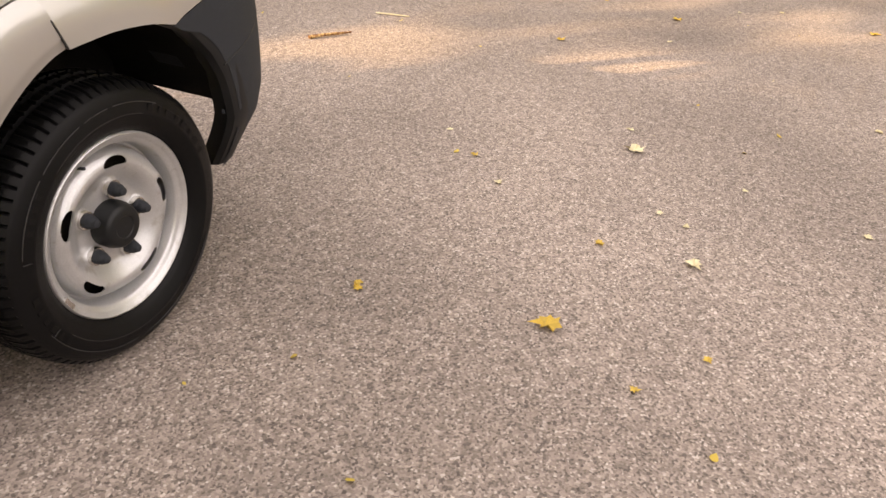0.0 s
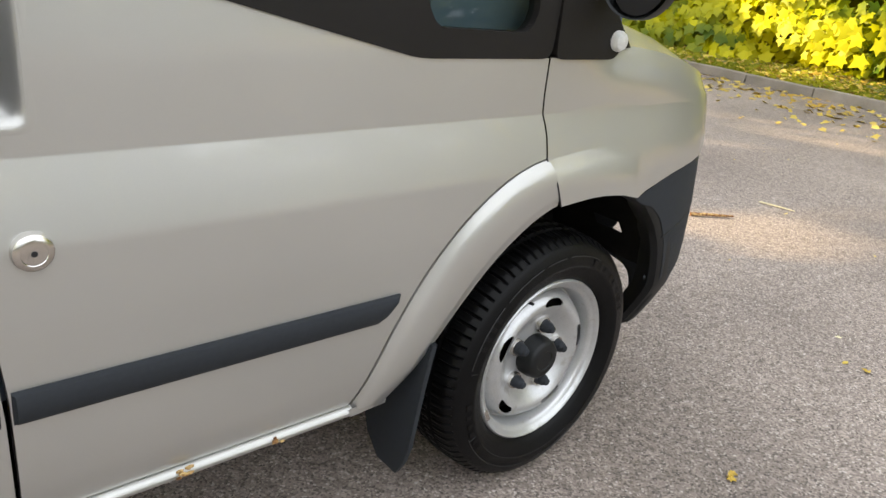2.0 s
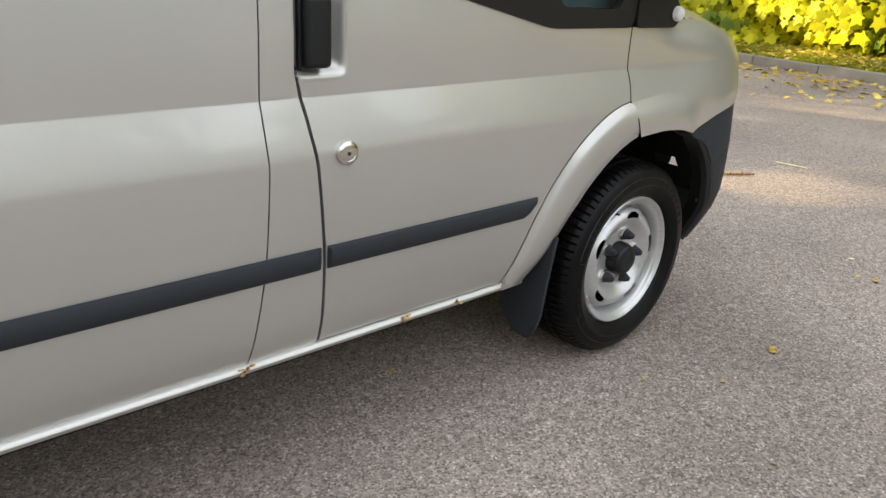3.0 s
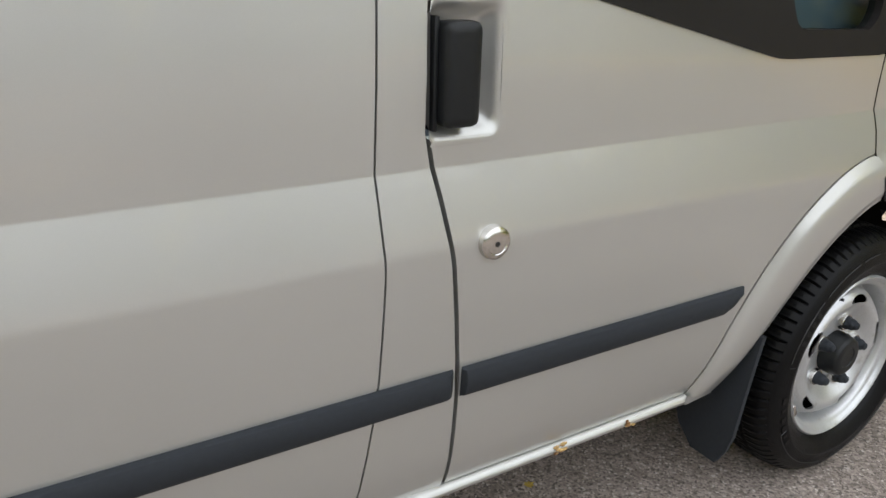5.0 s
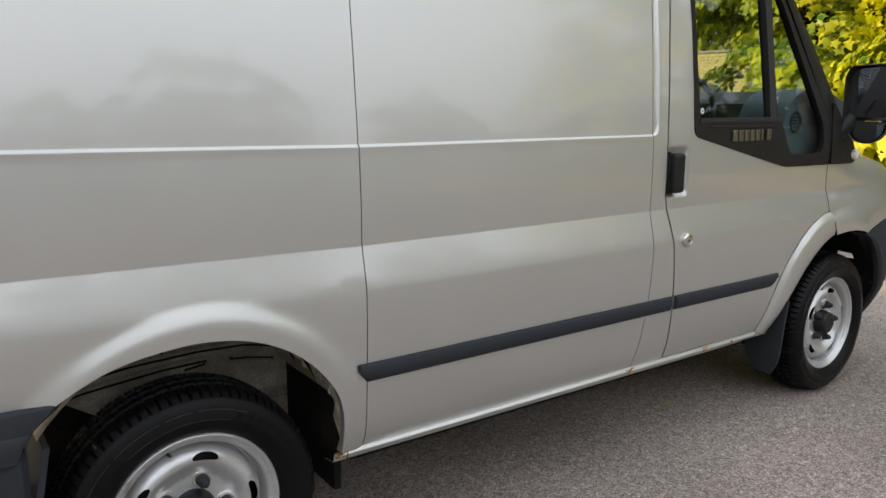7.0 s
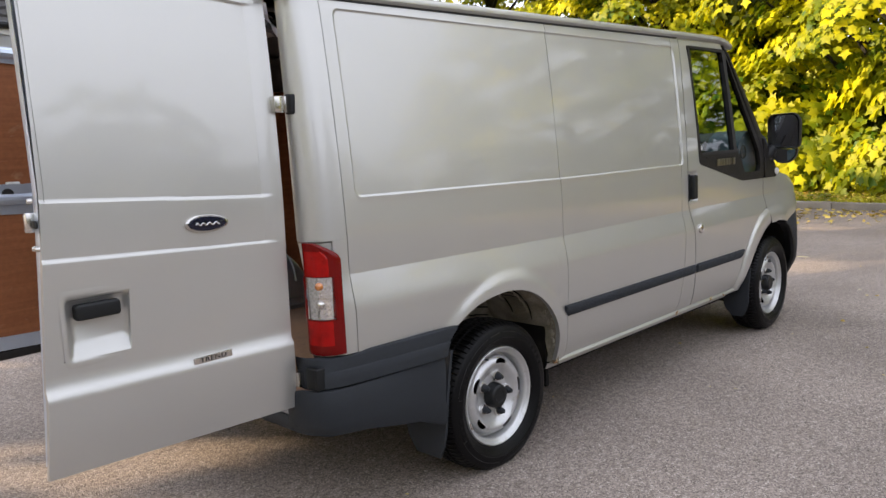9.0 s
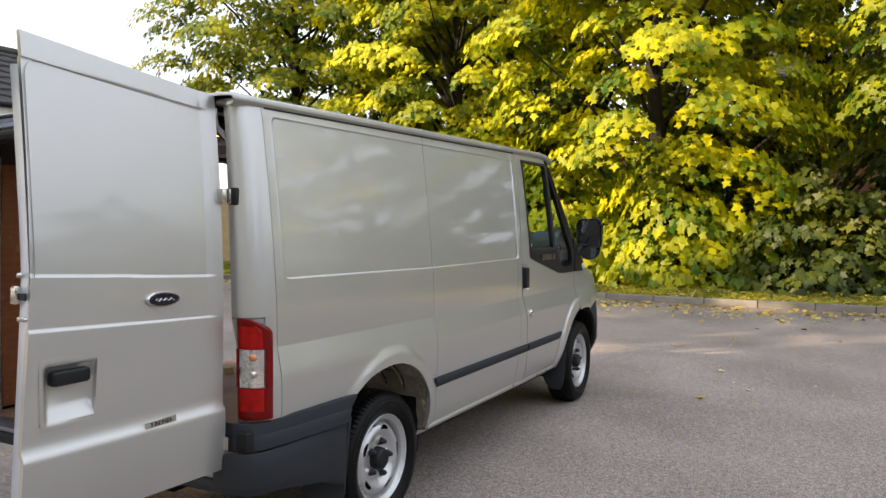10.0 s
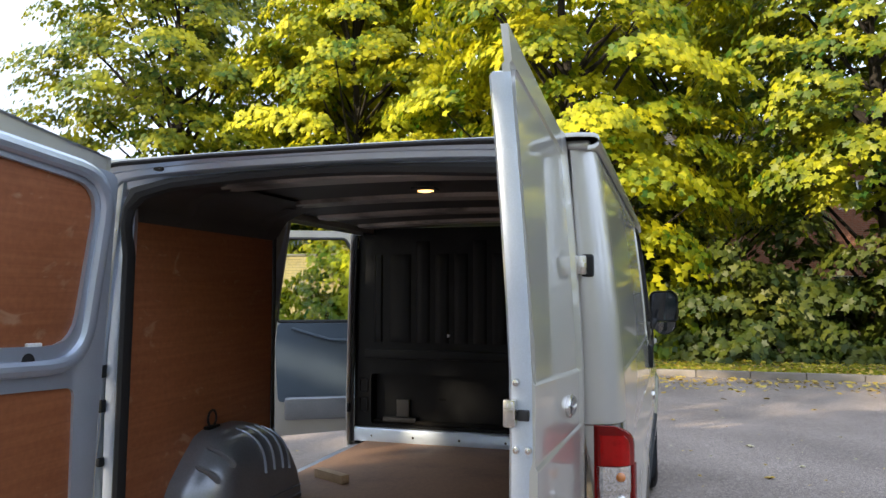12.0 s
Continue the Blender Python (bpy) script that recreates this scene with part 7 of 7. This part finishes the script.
me = leaf_mesh("leaf_crumbs", np.stack([gx, gy, np.full(n, 0.006)], 1), r.uniform(0.010, 0.035, n), nor, r.uniform(0, 6.28, n), FALLEN, 1)
tagged(new("leaf_crumbs", me), "crumbs of dry leaves scattered on the tarmac", "fallen leaves", kind="stuff")


# ---- buildings ----
def brick_wall(name, parent, x0, x1, z0, z1, y, face, holes=(), along="x", mat=None):
    """A wall of single bricks in stretcher bond, standing proud of the mortar."""
    bm = bmesh.new()
    verts, faces = [], []
    r = random.Random(4)
    rows_n = int((z1 - z0) / 0.075)
    for j in range(rows_n):
        z = z0 + 0.075 * j
        x = x0 + (0.1125 if j % 2 else 0.0)
        while x < x1 - 0.11:
            c = (x + 0.107, z + 0.033)
            if not any(a < c[0] < b and e < c[1] < f for a, b, e, f in holes):
                d = 0.012 + r.uniform(-0.003, 0.003)
                k = len(verts)
                for dy in (0.0, -d * face):
                    for a, b in ((x, z), (x + 0.215, z), (x + 0.215, z + 0.065), (x, z + 0.065)):
                        verts.append((a, y + dy, b) if along == "x" else (y + dy, a, b))
                faces += [(k + 4, k + 5, k + 6, k + 7), (k, k + 1, k + 5, k + 4), (k + 1, k + 2, k + 6, k + 5), (k + 2, k + 3, k + 7, k + 6), (k + 3, k, k + 4, k + 7)]
            x += 0.225
    me = bpy.data.meshes.new(name)
    me.from_pydata(verts, [], faces)
    me.update()
    me.materials.append(mat or BRICK)
    bm.free()
    ob = new(name, me)
    ob.parent = parent
    ob["kind"] = "stuff"
    return ob


def tiled_roof(name, parent, x0, x1, ya, za, yb, zb, mat, along="x"):
    """A pitched slope of pantiles: a wave across, a step at each course."""
    bm = bmesh.new()
    n = int(math.hypot(yb - ya, zb - za) / 0.30)
    m = int((x1 - x0) / 0.055)
    rows = []
    for j in range(n):
        for s, lift in ((0.0, 0.035), (1.0, 0.0)):
            f = (j + s) / n
            row = []
            for k in range(m + 1):
                x = x0 + (x1 - x0) * k / m
                w = 0.022 * abs(math.sin(k * 0.055 / 0.30 * math.pi + (0.0 if j % 2 else 0.3)))
                p = (x, ya + (yb - ya) * f, za + (zb - za) * f + lift + w)
                row.append(p if along == "x" else (p[1], p[0], p[2]))
            rows.append(row)
    grid(bm, rows)
    return part(name, bm, mat, parent)


def make_house(label, x0, x1, y0, y1, eave, ridge, mat, windows, tile_name="roof_slope", wall=None):
    """A low brick building, its ridge along x; windows (x, z, w, h) in the wall that faces minus y."""
    h = thing("building", label, "building")
    bm = bmesh.new()
    holes = [(a - w / 2, a + w / 2, z - hh / 2, z + hh / 2) for a, z, w, hh in windows]
    fill2d(bm, [(x0, 0), (x1, 0), (x1, eave), (x0, eave)], [[(a, c), (b, c), (b, d), (a, d)] for a, b, c, d in holes], lambda u, w: Vector((u, y0, w)))
    hem(bm, (0, 0.25, 0))
    part("wall", bm, MORTAR, h)
    bm = bmesh.new()
    ym = (y0 + y1) / 2
    for x in (x0, x1):
        vs = [bm.verts.new(p) for p in ((x, y0, 0), (x, y1, 0), (x, y1, eave), (x, ym, ridge), (x, y0, eave))]
        bm.faces.new(vs)
    vs = [bm.verts.new(p) for p in ((x0, y1, 0), (x1, y1, 0), (x1, y1, eave), (x0, y1, eave))]
    bm.faces.new(vs)
    part("end_wall", bm, wall or BRICK, h)
    brick_wall("brickwork", h, x0, x1, 0, eave, y0 - 0.001, 1, holes, mat=wall or BRICK)
    tiled_roof(tile_name, h, x0 - 0.3, x1 + 0.3, y0 - 0.4, eave - 0.12, ym, ridge, mat)
    bm = bmesh.new()
    grid(bm, [[(x, ym, ridge + 0.02), (x, y1 + 0.4, eave - 0.1)] for x in (x0 - 0.3, x1 + 0.3)])
    part("back_slope", bm, mat, h)
    bm = bmesh.new()
    tube(bm, [(x0 - 0.3, ym, ridge + 0.03), (x1 + 0.3, ym, ridge + 0.03)], 0.09, 8)
    part("ridge_tile", bm, mat, h)
    bm = bmesh.new()
    box(bm, x0 - 0.3, x1 + 0.3, y0 - 0.42, y0 - 0.38, eave - 0.30, eave - 0.12, 0.005)
    part("fascia", bm, WHITE, h)
    bm = bmesh.new()
    tube(bm, [(x0 - 0.3, y0 - 0.48, eave - 0.13), (x1 + 0.3, y0 - 0.48, eave - 0.13)], 0.055, 8)
    part("gutter", bm, BLACK, h)
    for a, z, w, hh in windows:
        wn_ = tagged(new("window"), "white framed window")
        wn_.parent = h
        bm = bmesh.new()
        o = [(a - w / 2, z - hh / 2), (a + w / 2, z - hh / 2), (a + w / 2, z + hh / 2), (a - w / 2, z + hh / 2)]
        i1 = [(a - w / 2 + 0.06, z - hh / 2 + 0.06), (a - 0.03, z - hh / 2 + 0.06), (a - 0.03, z + hh / 2 - 0.06), (a - w / 2 + 0.06, z + hh / 2 - 0.06)]
        i2 = [(2 * a - u, v) for u, v in reversed(i1)]
        fill2d(bm, o, [i1, i2], lambda u, v: Vector((u, y0 + 0.06, v)))
        hem(bm, (0, 0.06, 0))
        part("frame", bm, WHITE, wn_)
        for loop in (i1, i2):
            bm = bmesh.new()
            fill2d(bm, loop, [], lambda u, v: Vector((u, y0 + 0.09, v)))
            part("pane", bm, MIRROR_DARK, wn_)
    return h


BUFF = material("buff_brick", (0.52, 0.40, 0.20), rough=0.9, vary=0.25, scale=5.0, fine=70.0, bump=0.4, bump_scale=90.0)
MIRROR_DARK = material("dark_window", (0.02, 0.025, 0.03), rough=0.05, vary=0.1)
make_house("low brick building with a dark tiled roof beside the car park", -5.0, 8.2, 10.6, 14.6, 3.5, 4.75, TILE, [(-2.0, 1.8, 1.2, 1.3), (1.6, 1.8, 1.2, 1.3), (5.2, 1.8, 1.2, 1.3)])
# boundary wall at the far corner, its face towards the sun
boundary = thing("boundary_wall", "sunlit boundary wall of buff brick behind the kerb", "wall", pose(15.3, 12.2, 0, 0, 0, -90))
bm = bmesh.new()
box(bm, -4.6, 4.6, 0.0, 0.215, 0.0, 2.48)
part("core", bm, MORTAR, boundary)
brick_wall("brickwork", boundary, -4.6, 4.6, 0.0, 2.48, -0.001, 1, mat=BUFF)
bm = bmesh.new()
for k in range(16):
    box(bm, -4.62 + 0.578 * k, -4.05 + 0.578 * k, -0.045, 0.26, 2.48, 2.545, 0.008)
part("coping", bm, KERB, boundary)
make_house("low brick building with a brown tiled roof across the car park", -4.0, 9.0, 21.0, 27.0, 4.2, 7.6, TILE_WARM, [(-1.0, 2.0, 1.4, 1.2), (3.0, 2.0, 1.4, 1.2), (7.0, 2.0, 1.4, 1.2)])
# house behind the trees: turned so that its long wall faces the car park
far = make_house("brick house with a pale window behind the trees", -6.5, 6.5, 0.0, 7.0, 6.9, 9.2, TILE, [(-3.9, 5.5, 1.2, 1.1), (2.6, 5.3, 1.2, 1.1), (-2.0, 1.6, 1.2, 1.2), (2.2, 1.6, 1.2, 1.2)])
far.matrix_basis = pose(29.0, -4.5, 0, 0, 0, -90)

# ---- single leaves and twigs on the tarmac ----
LEAF_YELLOW = material("yellow_leaf", (0.50, 0.34, 0.06), rough=0.7, vary=0.3, scale=40.0)
LEAF_PALE = material("pale_leaf", (0.62, 0.56, 0.36), rough=0.7, vary=0.25, scale=40.0)


def dead_leaf(x, y, size, turn, mat, label, seed):
    r = random.Random(seed)
    bm = bmesh.new()
    out = [(0, 0), (0.28, -0.08), (0.24, 0.12), (0.50, 0.22), (0.28, 0.36), (0.32, 0.62), (0.12, 0.58), (0, 1.0), (-0.14, 0.56), (-0.34, 0.60), (-0.26, 0.34), (-0.5, 0.2), (-0.22, 0.1), (-0.3, -0.1)]
    c = bm.verts.new((0, 0, 0.02))
    vs = [bm.verts.new((a * size, (b - 0.4) * size, 0.004 + size * r.uniform(0.02, 0.22))) for a, b in out]
    for k in range(len(vs)):
        bm.faces.new((vs[k], vs[(k + 1) % len(vs)], c))
    c.co.z = 0.003
    ob = part("fallen_leaf", bm, mat, None)
    tagged(ob, label, "leaf", group="leaves on the tarmac")
    ob.matrix_basis = pose(x, y, 0.001, 0, 0, turn)


def ground_stick(pts, r0, label, mat):
    bm = bmesh.new()
    tube(bm, pts, [r0, r0 * 0.9, r0 * 0.8, r0 * 0.5], 6)
    ob = part("twig", bm, mat, None)
    tagged(ob, label, "twig")


YELLOW_LAB = "single yellow fallen leaf lying on the tarmac"
PALE_LAB = "small pale dry leaf lying on the tarmac"
for k, (x, y, size) in enumerate(((3.478, -0.864, 0.085), (7.10, -0.66, 0.07), (7.53, -1.87, 0.07), (6.19, -0.13, 0.06), (3.395, -0.328, 0.035), (3.98, -0.889, 0.035), (3.53, -1.29, 0.03), (3.33, -1.14, 0.03),
                                  (2.198, 0.338, 0.03), (4.417, -0.283, 0.035), (3.414, -0.32, 0.03))):
    dead_leaf(x, y, size, 77 * k + 20, LEAF_YELLOW, YELLOW_LAB, k)
for k, (x, y, size) in enumerate(((4.80, -0.838, 0.085), (3.995, -1.19, 0.06), (4.237, -0.45, 0.035), (4.60, -0.10, 0.03), (4.48, -1.71, 0.035), (4.64, -1.29, 0.03), (4.29, -1.03, 0.03), (7.58, -1.02, 0.04),
                                  (7.77, -1.28, 0.04), (6.53, -0.70, 0.04), (8.66, -1.10, 0.05), (5.01, -0.78, 0.035), (5.60, -1.80, 0.04), (4.24, -1.13, 0.03))):
    dead_leaf(x, y, size, 131 * k, LEAF_PALE, PALE_LAB, 40 + k)
ground_stick([(5.38, 1.085, 0.012), (5.45, 1.04, 0.014), (5.52, 0.995, 0.013), (5.60, 0.944, 0.012)], 0.011, "flat orange brown stick on the tarmac", RUST)
ground_stick([(6.07, 1.035, 0.008), (6.083, 0.965, 0.009), (6.098, 0.895, 0.009), (6.112, 0.825, 0.008)], 0.006, "thin pale twig on the tarmac", LEAF_PALE)
